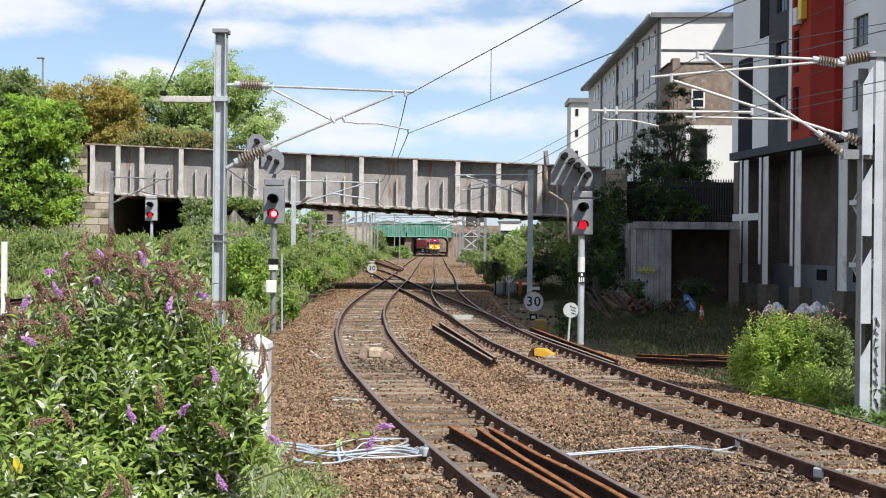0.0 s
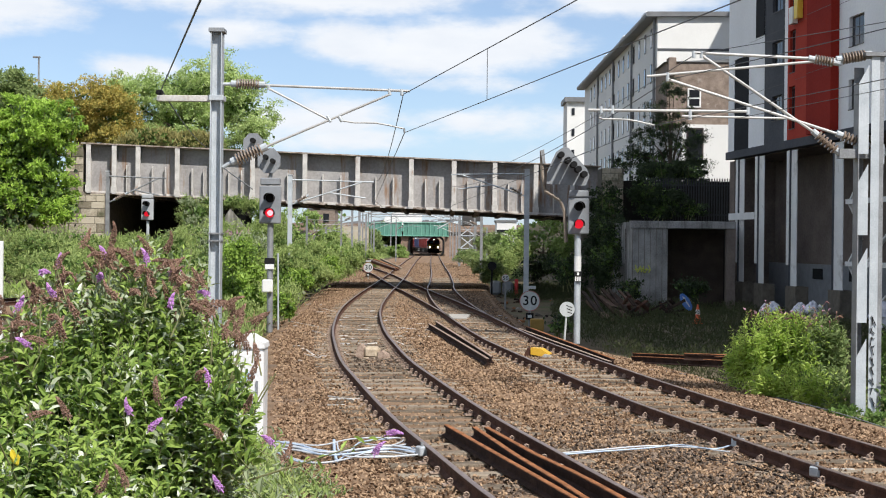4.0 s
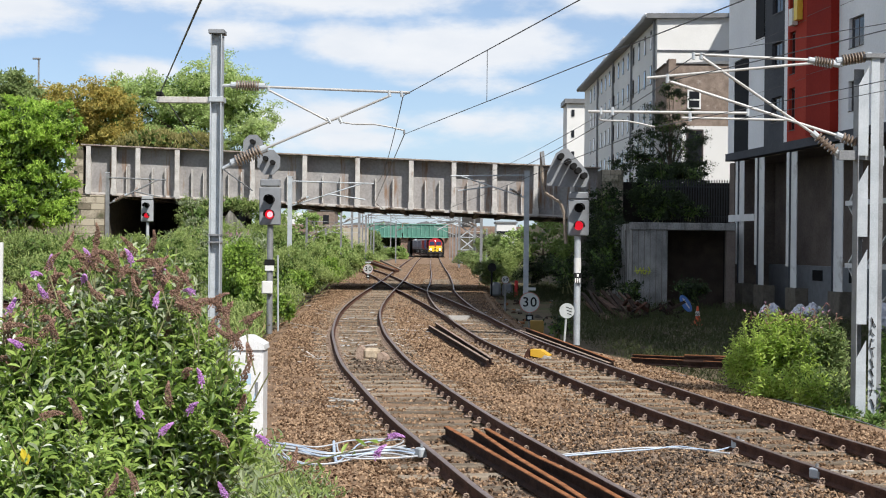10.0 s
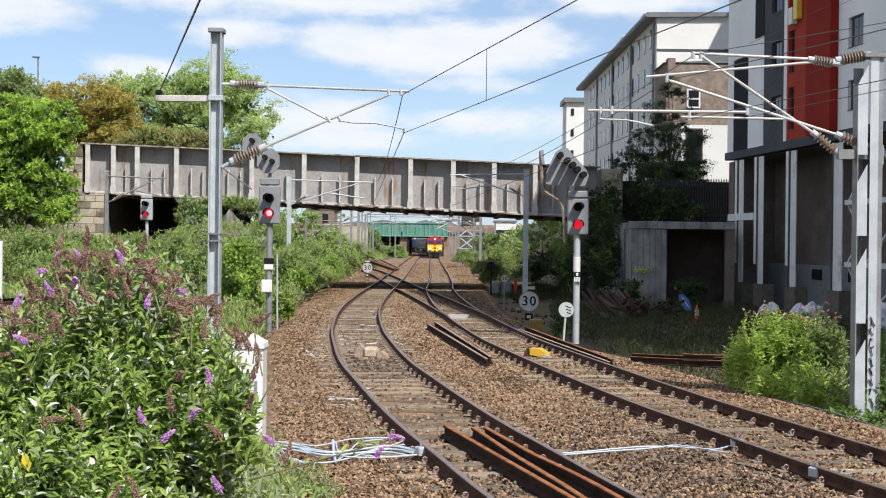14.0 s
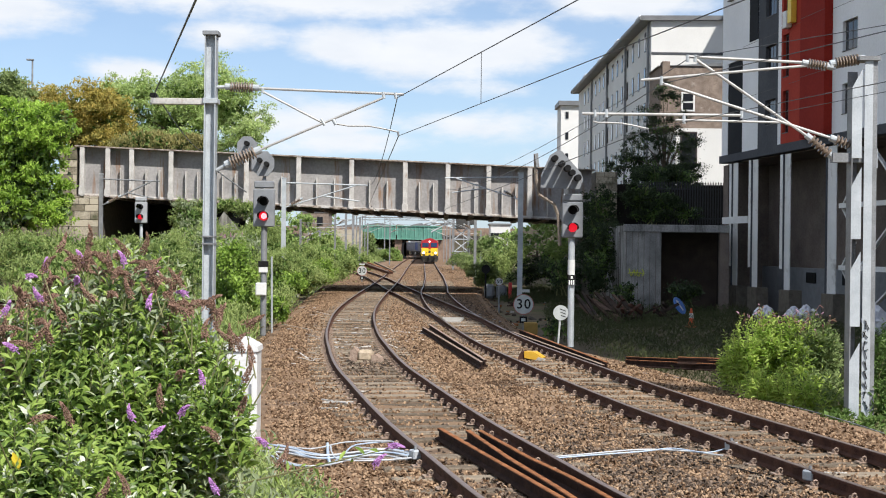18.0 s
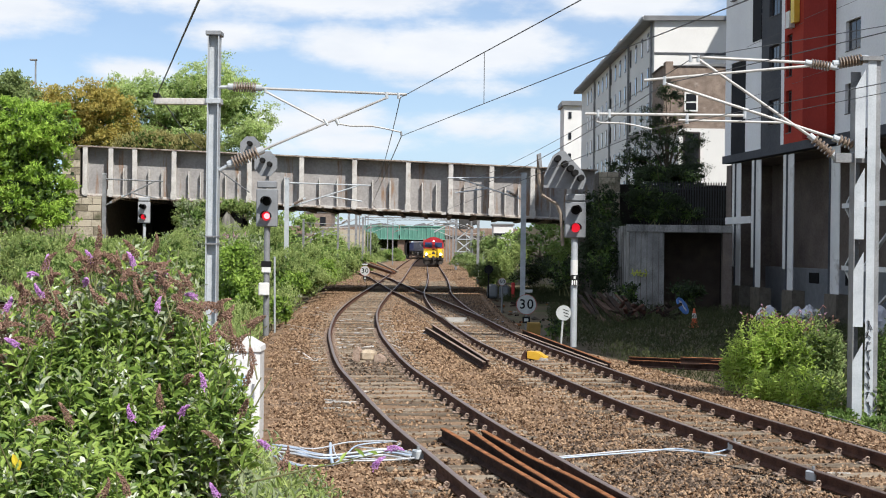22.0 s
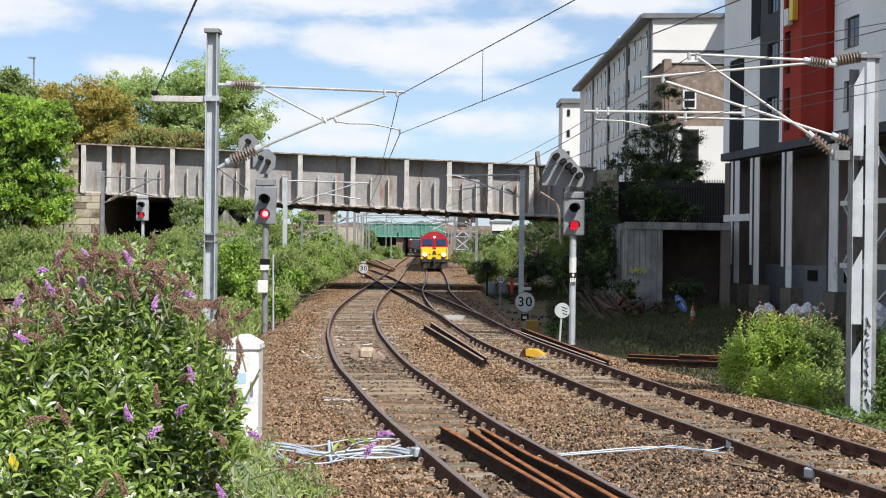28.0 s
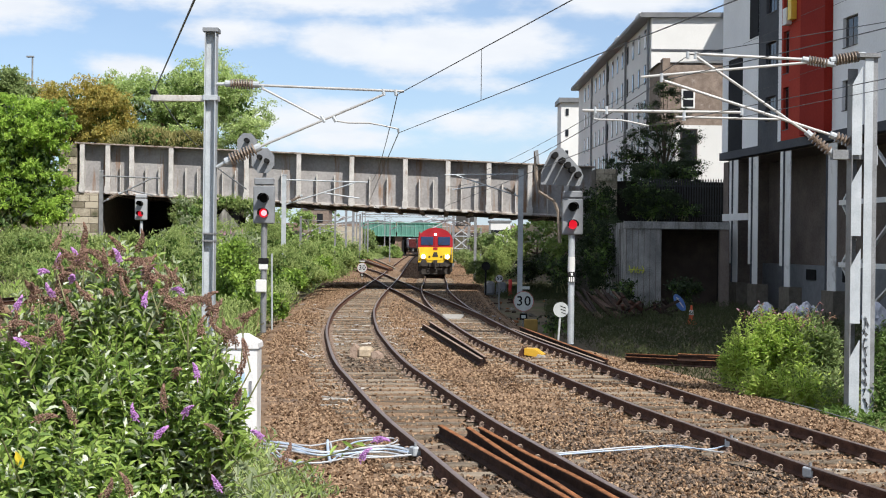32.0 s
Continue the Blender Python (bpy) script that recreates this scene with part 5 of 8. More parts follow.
def build_red_block():
    top = thing("apartment_block", (0, 0, 0), "modern apartment block clad in white, grey and red on white columns", "building")
    H = 26.0
    # s positions of the panel joints along the facade
    fac_block("core_wall", -0.1, 60, 0.4, 12, 7.5, H, M_PANEL_DARK, top)
    fac_block("fascia", -0.1, 60, -0.1, 0.39, 7.0, 7.38, M_PANEL_GREY, top, "dark grey fascia beam")
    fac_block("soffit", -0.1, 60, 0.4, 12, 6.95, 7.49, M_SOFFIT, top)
    panels = ((0.0, 0.95, M_PANEL_WHITE, 7.4), (3.25, 5.55, M_PANEL_WHITE, 7.4), (8.3, 8.75, M_PANEL_WHITE, 7.1), (20.5, 60, M_PANEL_GREY, 7.2))
    for a, b, mat, z in panels:
        fac_block("cladding_panel", a, b, 0.0, 0.395, z, H, mat, top)
    fac_block("cladding_panel", 0.955, 3.245, 0.0, 0.395, 12.05, H, M_PANEL_WHITE, top)
    fac_block("recess_glazing", 0.955, 3.245, 0.02, 0.395, 7.4, 12.0, M_PANEL_DARK, top)
    # red bay stands proud of the wall
    storeys = (7.6, 10.15, 12.7, 15.25)
    pierced("red_panel", 8.77, 12.0, -0.02, 0.395, 7.1, H, M_PANEL_RED, top, 9.0, 9.75, [(z + 0.25, z + 2.2) for z in storeys], "red cladding")
    pierced("cladding_panel", 5.57, 8.3, 0.0, 0.395, 7.1, H, M_PANEL_GREY, top, 6.6, 8.0, [(z + 0.8, z + 2.0) for z in storeys])
    pierced("cladding_panel", 14.8, 20.2, 0.0, 0.395, 7.3, H, M_PANEL_WHITE, top, 15.85, 17.35, [(z + 0.5, z + 1.75) for z in storeys])
    fac_block("red_bay", 12.0, 14.78, -0.35, 0.395, 7.4, H, M_PANEL_RED_SHADED, top, "red cladding bay, deeper red for its shaded face")
    for z in storeys:
        fac_window(top, 9.0, 9.75, z + 0.25, z + 2.2, -0.02)
        fac_window(top, 6.6, 8.0, z + 0.8, z + 2.0, 0.0)
        fac_window(top, 15.85, 17.35, z + 0.5, z + 1.75, 0.0)
        for a, b, d in ((5.6, 8.28, -0.006), (9.77, 11.97, -0.026), (12.02, 14.76, -0.356), (3.3, 5.5, -0.006), (14.82, 20.1, -0.006)):
            fac_block("panel_joint", a, b, d, d + 0.004, z + 2.45, z + 2.465, M_FRAME, top)
    fac_window(top, 1.2, 1.8, 15.2, 16.6, -0.16)
    fac_block("dark_panel", 4.3, 5.56, -0.03, 0.0, 12.7, H, M_PANEL_DARK, top)
    # sign: plain upright shapes
    fac_block("sign_letter", 9.6, 10.1, -0.3, -0.05, 12.55, 13.3, M_WHITE, top, "pale sign shape")
    fac_block("sign_letter", 10.25, 10.7, -0.3, -0.05, 12.7, 13.9, M_SIGN_YELLOW, top, "yellow sign shape")
    # unseen taller end, added to cast shade on the ground and track
    fac_block("tower", 24, 61, 0.2, 12, H + 0.41, 39, M_PANEL_DARK, top, "unseen taller end added to cast shade")
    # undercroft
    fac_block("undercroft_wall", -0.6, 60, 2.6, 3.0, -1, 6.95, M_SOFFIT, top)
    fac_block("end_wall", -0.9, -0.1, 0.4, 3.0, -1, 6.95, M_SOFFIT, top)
    for s in (1.9, 4.9, 9.3, 14.4, 21.5):
        wide = 0.7 if s < 14 else 0.92
        col = fac_block("column", s, s + wide, 0.02, 0.06, 0.75, 6.9, M_COLUMN, top, "white steel column")
        if s < 14:
            fac_block("column_flange", s - 0.4, s - 0.06, -0.06, -0.02, 1.7, 6.9, M_COLUMN, col)
        fac_block("column_web", s - 0.06, s, -0.05, 0.3, 0.75, 6.9, M_PANEL_GREY, col)
        fac_block("plinth", s - 0.3, s + 1.0, -0.1, 0.5, -0.9, 0.74, M_JOINT, top)
    fac_block("tie_beam", 0.5, 4.5, -0.1, -0.065, 3.85, 4.2, M_COLUMN, top, "white cross beam")
    for z in (1.75, 4.3):
        fac_block("bracing_bar", 15.4, 21.4, 0.1, 0.2, z, z + 0.2, M_COLUMN, top)
    for a, b in (((15.4, 4.4), (16.6, 5.4)), ((15.4, 4.3), (16.6, 3.3)), ((15.4, 1.9), (16.6, 2.9)), ((15.4, 1.8), (16.6, 0.8)), ((21.4, 4.4), (17.2, 1.9)), ((21.4, 1.8), (18.2, 0.2)), ((21.4, 4.5), (18.0, 6.8))):
        bm = beam(bmesh.new(), (a[0], 0.3, a[1]), (b[0], 0.3, b[1]), 0.14, 0.08)
        bmesh.ops.transform(bm, matrix=FAC, verts=bm.verts)
        part("bracing_bar", bm, M_COLUMN, top)
    fac_block("roof", -0.3, 60.2, -0.3, 12, H, H + 0.4, M_ROOF, top)
    # hidden block, added only to throw a diagonal shadow on the gable
    part("shadow_wing", blk((23.7, 89, 3), (34, 97, 26.7)), M_PANEL_WHITE, top, "unseen wing added to cast the diagonal shadow on the gable")
    for s0, s1 in ((6.2, 7.4), (10.6, 12.0), (16.2, 17.2)):
        fac_block("wall_vent", s0, s1, 2.25, 2.29, 1.0, 1.5, M_BLACK, top, "dark louvred opening in the low wall")
    fac_block("low_wall", -0.6, 60, 2.3, 2.59, -0.9, 1.7, M_SIG, top, "grey painted low wall")


def build_long_block():
    """Four-storey block: gable towards the camera, long side receding."""
    top = thing("long_apartment_block", (0, 0, 0), "long pale grey four-storey block with a white gable", "building")
    gy = 100.0
    xa, xb = 14.94, 20.54
    zt, zb = 18.75, 4.0
    dx = -0.008
    length = 47.5
    m = Matrix.Translation((xa, gy, 0)) @ pose(0, 0, 0, 0, 0, math.degrees(-dx))

    def add(name, bm, mat, parent=top, label=""):
        bmesh.ops.transform(bm, matrix=m, verts=bm.verts)
        return part(name, bm, mat, parent, label)

    W = xb - xa
    add("side_wall", blk((0, 0.05, zb), (W, length, zt)), M_GREYRENDER)
    add("gable_wall", blk((0.0, -0.15, zb), (W, 0.045, zt)), M_OFFWHITE, label="white rendered gable")
    add("roof", prism(bmesh.new(), [(-0.8, zt - 0.12), (W + 0.5, zt), (W + 0.5, zt + 0.3), (-0.8, zt + 0.22)], length + 0.8, pose(0, -0.5, 0)), M_ROOF)
    add("gutter", bar((-0.75, -0.5, zt + 0.02), (-0.75, length, zt + 0.02), 0.13), M_GALV_DARK)
    add("gable_band", blk((0, -0.19, 16.28), (W, -0.152, 16.44)), M_PANEL_GREY)
    for j in range(5):
        z0 = zt - 1.95 - 2.55 * j
        for i in range(14):
            y = 2.2 + 3.0 * i
            w = add("window", blk((-0.03, y, z0), (0.045, y + 0.75, z0 + 1.4)), M_FRAME)
            add("pane", blk((-0.04, y + 0.07, z0 + 0.07), (-0.025, y + 0.68, z0 + 1.33)), M_WINDOW, w)
    for i in range(4):
        y = 0.6 + 11.5 * i
        add("downpipe", bar((-0.12, y, zb), (-0.12, y, zt), 0.09), M_GALV_DARK)
        add("roof_vent", blk((-0.7, y + 0.6, zt + 0.13), (0.5, y + 2.6, zt + 0.5), 0.05), M_PANEL_WHITE)
    # lower wing beyond
    wing = thing("white_wing_block", (0, 0, 0), "small white block beyond the long grey one", "building")
    bm = blk((16.4, 190, 4), (20.6, 196, 21.65))
    part("wall", bm, M_OFFWHITE, wing)
    part("roof", blk((16.05, 189.5, 21.65), (20.7, 196.4, 22.26)), M_ROOF, wing)
    for k in range(4):
        part("window", blk((17.0, 189.9, 19.9 - k * 2.8), (17.4, 189.98, 20.82 - k * 2.8)), M_WINDOW, wing)


def build_brick_house():
    top = thing("brick_house", (0, 0, 0), "old buff brick house with a chimney and a white lower wall", "house")
    Y = 93.0
    x0, x1 = 14.57, 19.1
    part("wall", blk((x0, Y, 10.5), (x1, Y + 5, 14.59)), M_BRICK, top)
    part("lower_wall", blk((15.57, Y - 0.05, 4.5), (x1, Y + 5, 10.5)), M_OFFWHITE, top, "white rendered lower wall")
    part("chimney", blk((14.61, Y - 0.3, 13.75), (15.13, Y + 0.6, 14.87), 0.04), M_BRICK, top)
    w = part("window", blk((15.93, Y - 0.06, 11.61), (16.82, Y, 12.88)), M_WHITE, top)
    part("pane", blk((16.04, Y - 0.08, 12.28), (16.71, Y - 0.06, 12.77)), M_WINDOW, w)
    part("pane", blk((16.04, Y - 0.08, 11.72), (16.71, Y - 0.06, 12.17)), M_WINDOW, w)
    w = part("window", blk((15.89, Y - 0.12, 7.97), (17, Y - 0.06, 10.27)), M_FRAME, top)
    part("pane", blk((16, Y - 0.14, 8.08), (16.89, Y - 0.12, 10.16)), M_WINDOW, w)
    part("roof", prism(bmesh.new(), [(x0 - 0.2, 14.59), (x1, 14.59), (x1, 14.82)], 5.2, pose(0, Y - 0.1, 0)), M_ROOF, top)


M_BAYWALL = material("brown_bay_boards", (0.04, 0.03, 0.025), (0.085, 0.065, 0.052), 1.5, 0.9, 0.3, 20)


def build_concrete_house():
    """Low concrete lineside building with an open dark bay."""
    top = thing("concrete_shelter", (0, 0, 0), "low stained concrete building with a dark open bay", "building")
    Y = 69.0
    x0, x1, x2, x3 = 9.2, 10.93, 13.8, 14.25
    zt, zl = 3.72, 3.36
    part("front_wall", blk((x0, Y, -0.7), (x1, Y + 0.35, zl)), M_SHELTER, top)
    part("side_wall", blk((x0, Y + 0.36, -0.7), (x0 + 0.3, Y + 8, zl)), M_SHELTER, top)
    part("end_pier", blk((x2, Y, -0.7), (x3, Y + 0.35, zl)), M_SOFFIT, top, "brown brick end pier")
    part("lintel", blk((x0 - 0.1, Y - 0.08, zl), (x3, Y + 0.4, zt), 0.02), M_SHELTER, top)
    part("roof", blk((x0, Y + 0.41, zl), (x3, Y + 8, zt - 0.04)), M_SHELTER, top)
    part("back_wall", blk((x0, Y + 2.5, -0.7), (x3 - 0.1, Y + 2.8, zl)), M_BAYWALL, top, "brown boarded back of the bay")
    for i in range(6):
        a = x0 + (x1 - x0) * i / 6
        part("board_mark", blk((a + 0.01, Y - 0.012, -0.6), (a + 0.03, Y - 0.002, zl - 0.02)), M_JOINT, top)


M_PALE_FENCE = material("dull_black_steel", (0.02, 0.022, 0.024), (0.04, 0.042, 0.045), 4, 0.6, 0.05, 50)


def build_fence():
    top = thing("palisade_fence", (0, 0, 0), "dark steel palisade fence on the retaining wall", "fence")
    Y = 78.5
    x0, x1 = 11.15, 15.86
    z0, z1 = 3.91, 6.3
    me = None
    k = 34
    for i in range(k):
        x = x0 + (x1 - x0) * i / (k - 1)
        if me is None:
            ob = part("pale", prism(bmesh.new(), [(-0.035, 0), (0.035, 0), (0.035, z1 - z0 - 0.08), (0, z1 - z0), (-0.035, z1 - z0 - 0.08)], 0.02), M_PALE_FENCE, top)
            me = ob.data
            ob.matrix_basis = pose(x, Y, z0)
        else:
            share("pale", me, top, pose(x, Y, z0))
    for z in (z0 + 0.3, z1 - 0.45):
        part("fence_rail", blk((x0, Y + 0.03, z), (x1, Y + 0.08, z + 0.07)), M_PALE_FENCE, top)
    # both walls coloured near black in place of the building's shade
    yard = thing("yard_wall", (0, 0, 0), "brick wall behind the fence, coloured near black as shade", "wall", kind="structure")
    part("core", blk((10.07, 81.0, 3), (40, 81.4, 6.22)), M_SHADE_BLACK, yard)
    wall = thing("retaining_wall_east", (0, 0, 0), "retaining wall below the fence, coloured near black as shade", "wall", kind="structure")
    part("core", blk((9.66, 79.0, -1), (40, 79.6, z0 + 0.05)), M_SHADE_BLACK, wall)


build_red_block()
build_long_block()
build_brick_house()
build_concrete_house()
build_fence()


# ---- trees, shrubs, weeds ----
L_BUDD = leaf_material("shrub_leaf", (0.11, 0.20, 0.03), (0.46, 0.60, 0.15), 0.5, 0.35)
# dark green that paints the shade among and beneath other leaves
L_DEEP_SHADE = leaf_material("shaded_green_leaf", (0.05, 0.10, 0.02), (0.18, 0.28, 0.07), 0.5, 0.25)
L_LIME = leaf_material("bright_leaf", (0.085, 0.17, 0.02), (0.38, 0.54, 0.10), 0.5, 0.3)
L_TREE = leaf_material("tree_leaf", (0.12, 0.21, 0.04), (0.40, 0.52, 0.17), 0.5, 0.3)
L_RUSSET = leaf_material("russet_leaf", (0.19, 0.23, 0.055), (0.64, 0.48, 0.13), 0.6, 0.4)
# leaf colour cut to near black for plants in the building's shadow
L_DARK = leaf_material("shade_dark_leaf", (0.014, 0.026, 0.010), (0.05, 0.078, 0.028), 0.55, 0.2)
L_WEED = leaf_material("weed_leaf", (0.13, 0.21, 0.05), (0.46, 0.54, 0.20), 0.6, 0.3)
L_DRY = leaf_material("dry_grass", (0.22, 0.18, 0.08), (0.40, 0.34, 0.17), 0.8, 0.2)
L_MIXED = leaf_material("yellow_green_leaf", (0.22, 0.36, 0.05), (0.70, 0.82, 0.22), 0.5, 0.5)
L_WILLOW = leaf_material("silver_green_leaf", (0.24, 0.36, 0.09), (0.70, 0.80, 0.38), 0.5, 0.5)
M_LOCO_DARK = material("grimy_black_steel", (0.03, 0.03, 0.03), (0.07, 0.066, 0.06), 2.0, 0.8)
L_GREY = leaf_material("grey_green_leaf", (0.16, 0.22, 0.09), (0.48, 0.53, 0.36), 0.6, 0.25)
L_OLIVE = leaf_material("olive_leaf", (0.10, 0.16, 0.05), (0.36, 0.44, 0.17), 0.55, 0.3)
L_LAUREL = leaf_material("glossy_laurel_leaf", (0.11, 0.24, 0.02), (0.58, 0.78, 0.15), 0.42, 0.38)
L_VERGE = leaf_material("verge_blade", (0.20, 0.20, 0.06), (0.42, 0.38, 0.16), 0.7, 0.25)
# blade colour darkened to carry the shade these weeds stand in
L_SHADE = leaf_material("shade_toned_blade", (0.032, 0.046, 0.016), (0.105, 0.12, 0.05), 0.7, 0.2)
M_PLUM = material("plum_brown_stem", (0.12, 0.05, 0.05), (0.22, 0.10, 0.09), 6, 0.8)
M_PINK = material("dusty_pink_petals", (0.40, 0.22, 0.30), (0.58, 0.36, 0.42), 20, 0.9)
M_WITHERED_FAR = material("withered_tips", (0.16, 0.09, 0.06), (0.32, 0.20, 0.14), 20, 0.95)
M_BARK = material("grey_bark", (0.07, 0.055, 0.04), (0.16, 0.13, 0.10), 4, 0.95, 0.6, 40)
M_STEM = material("green_stem", (0.14, 0.16, 0.06), (0.26, 0.25, 0.12), 6, 0.8)


def build_tree(name, label, foot, height, blobs, n, leaf, mat, seed, trunk=0.25, category="tree", tuft=0.28):
    """Trunk and limbs up into the clumps, and a crown of many leaves."""
    rng = np.random.default_rng(seed)
    top = thing(name, foot, label, category)
    inv = -np.array(foot)
    bm = bmesh.new()
    f = Vector((0, 0, -0.2))
    fork = Vector((0, 0, height * 0.4))
    rod(bm, f, fork, trunk, trunk * 0.7, 9)
    for b in blobs:
        e = Vector(b[:3]) - Vector(foot)
        mid = fork.lerp(e, 0.5) + Vector((0, 0, 0.3))
        rod(bm, fork, mid, trunk * 0.55, trunk * 0.35, 7)
        rod(bm, mid, e, trunk * 0.35, trunk * 0.12, 6)
    part("trunk", bm, M_BARK, top)
    small = lumps(blobs, rng)
    pts = crown_points(small, n, rng, 0.45, 0.42, tuft * 0.6) + inv
    crown = scatter("crown", pts, leaf * (0.6 + 0.8 * rng.random(n)), mat, top, LEAF, LEAF_FACES, -0.1, 0.8, rng)
    # dark leaves at the heart of the crown paint its inner shade
    core = crown_points([(x, y, z, rx * 0.6, ry * 0.6, rz * 0.6) for x, y, z, rx, ry, rz in blobs], n // 30, rng, 0.1, 0.3) + inv
    scatter("inner_leaves", core, leaf * 1.5 * (0.6 + 0.8 * rng.random(len(core))), L_DEEP_SHADE, crown, TUFT, TUFT_FACES, 0.1, 1.0, rng)
    return top


def build_bush(name, label, blobs, n, leaf, mat, seed, category="shrub", shape=TUFT, faces=TUFT_FACES, wide=1.0, up=0.5, shell=0.35, tuft=0.0, fill=True):
    rng = np.random.default_rng(seed)
    top = thing(name, (0, 0, 0), label, category)
    pts = crown_points(lumps(blobs, rng, 9, 0.4) + (list(blobs) if fill else []), n, rng, shell, 0.42, tuft * 0.7)
    pts = pts[pts[:, 2] > -0.5]
    leaves = scatter("foliage", pts, leaf * (0.6 + 0.8 * rng.random(len(pts))), mat, top, shape, faces, up, wide, rng)
    # dark core leaves colour in the shade between the clumps
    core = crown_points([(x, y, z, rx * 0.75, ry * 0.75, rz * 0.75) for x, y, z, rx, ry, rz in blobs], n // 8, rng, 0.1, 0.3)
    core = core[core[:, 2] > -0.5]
    scatter("inner_leaves", core, leaf * 1.5 * (0.6 + 0.8 * rng.random(len(core))), L_DEEP_SHADE, leaves, TUFT, TUFT_FACES, 0.3, 1.0, rng)
    bm = bmesh.new()
    for b in blobs:
        for k in range(3):
            e = Vector(b[:3]) + Vector((rng.normal() * b[3] * 0.4, rng.normal() * b[4] * 0.4, b[5] * 0.6))
            a = Vector((b[0] + rng.normal() * 0.2, b[1] + rng.normal() * 0.2, max(-0.5, b[2] - b[5] * 1.1)))
            rod(bm, a, e, 0.03, 0.012, 5)
    tagged(part("stem", bm, M_STEM, top), kind="stuff")
    return top


def blob(p, rx, rz, ry=None):
    return (*p, rx, ry if ry else rx, rz)


def build_plants():
    # trees behind and beside the girder bridge
    build_tree("russet_tree", "tall tree turning russet and orange", (-23.63, 93, 4), 10, [blob((-25.72, 93, 11.25), 2.4, 1.9), blob((-23.68, 93, 11.45), 2.6, 2.1), blob((-21.99, 93, 10.36), 2.0, 1.8), blob((-24.78, 93, 9.58), 2.6, 1.8), blob((-21.42, 93, 9.25), 1.6, 1.3)], 36000, 0.17, L_RUSSET, 21, tuft=0.26)
    build_tree("lime_tree", "full green broadleaf tree behind the bridge", (-16.5, 97, 4), 11, [blob((-21.4, 97, 11.87), 2.3, 1.9), blob((-18.89, 97, 12.67), 2.4, 2.0), blob((-16.56, 97, 12.89), 3.0, 2.6), blob((-14.03, 97, 11.75), 2.6, 2.3), blob((-17.7, 97, 10.16), 3.4, 2.2), blob((-13.42, 97, 9.63), 2.4, 1.6), blob((-21.19, 97, 9.93), 2.2, 1.6)], 80000, 0.16, L_WILLOW, 22, tuft=0.30)
    build_tree("edge_tree", "green tree at the top of the bank", (-23.26, 75, 3), 8, [blob((-24.19, 75, 9.53), 2.2, 2.4), blob((-22.99, 75, 9.24), 1.8, 2.0), blob((-23.3, 75, 10.44), 1.3, 1.3)], 20000, 0.17, L_OLIVE, 23, tuft=0.26)
    build_bush("bank_laurel", "dense bright green laurel on the bank", [blob((-17.42, 60, 6.95), 1.7, 1.6), blob((-16.47, 60, 7.44), 1.2, 1.2), blob((-18.38, 60, 6.22), 1.8, 1.8), blob((-16.81, 60, 5.64), 1.0, 0.8), blob((-17.4, 60, 4.55), 1.6, 1.3), blob((-16.31, 60, 3.84), 1.0, 1.1), blob((-18.59, 60, 4.06), 1.5, 1.6), blob((-19.82, 60, 6.45), 2.0, 2.6)], 42000, 0.155, L_LAUREL, 24, shape=LEAF, faces=LEAF_FACES, wide=0.62, up=0.1, tuft=0.12, shell=0.75, fill=False)
    build_bush("inner_laurel", "inner leaves of the laurel on the bank, coloured dark as shade", [blob((-18.35, 61.5, 6.81), 1.6, 1.6), blob((-17.44, 61, 4.34), 1.5, 1.4), blob((-18.75, 60.5, 4.56), 1.6, 1.8), blob((-18.04, 59, 3.56), 1.0, 0.7)], 2600, 0.22, L_DARK, 34)
    build_bush("verge_grass", "yellow-green grass on the bank above the bridge", [blob((-18.16, 88, 8.66), 2.2, 0.7, 1.0), blob((-16.04, 88, 8.54), 1.8, 0.6, 1.0)], 9000, 0.26, L_VERGE, 25, "grass", up=2.0, wide=0.4)
    # bank of weeds between the lines
    build_bush("lineside_shrub", "ragged green shrubs growing beside the curved track", [blob((-7.92, 56, 1.59), 0.95, 1.0), blob((-7.55, 52, 0.83), 0.8, 0.9), blob((-6.96, 66, 1.18), 1.5, 1.0), blob((-6.92, 76, 1.6), 1.4, 0.9), blob((-6.04, 78, 0.96), 0.9, 0.55), blob((-9.04, 72, 2.2), 1.6, 1.2), blob((-6.35, 68, 0.88), 1.1, 0.6), blob((-5.43, 48, 0.59), 0.5, 0.5), blob((-6.26, 42, 0.32), 0.6, 0.5)], 42000, 0.12, L_WEED, 26, shape=LEAF, faces=LEAF_FACES, wide=0.5, up=1.1, tuft=0.2)
    build_bush("bramble", "rich green bramble at the foot of the signal", [blob((-7.03, 49, 1.71), 0.7, 0.85), blob((-6.92, 47, 0.8), 0.6, 0.7), blob((-5.2, 46, 0.4), 0.35, 0.4), blob((-6.32, 60, 0.83), 0.7, 0.5), blob((-6, 72, 1.08), 0.9, 0.6), blob((-6.17, 45, 0.52), 0.4, 0.5)], 9000, 0.12, L_LIME, 35, up=0.7)
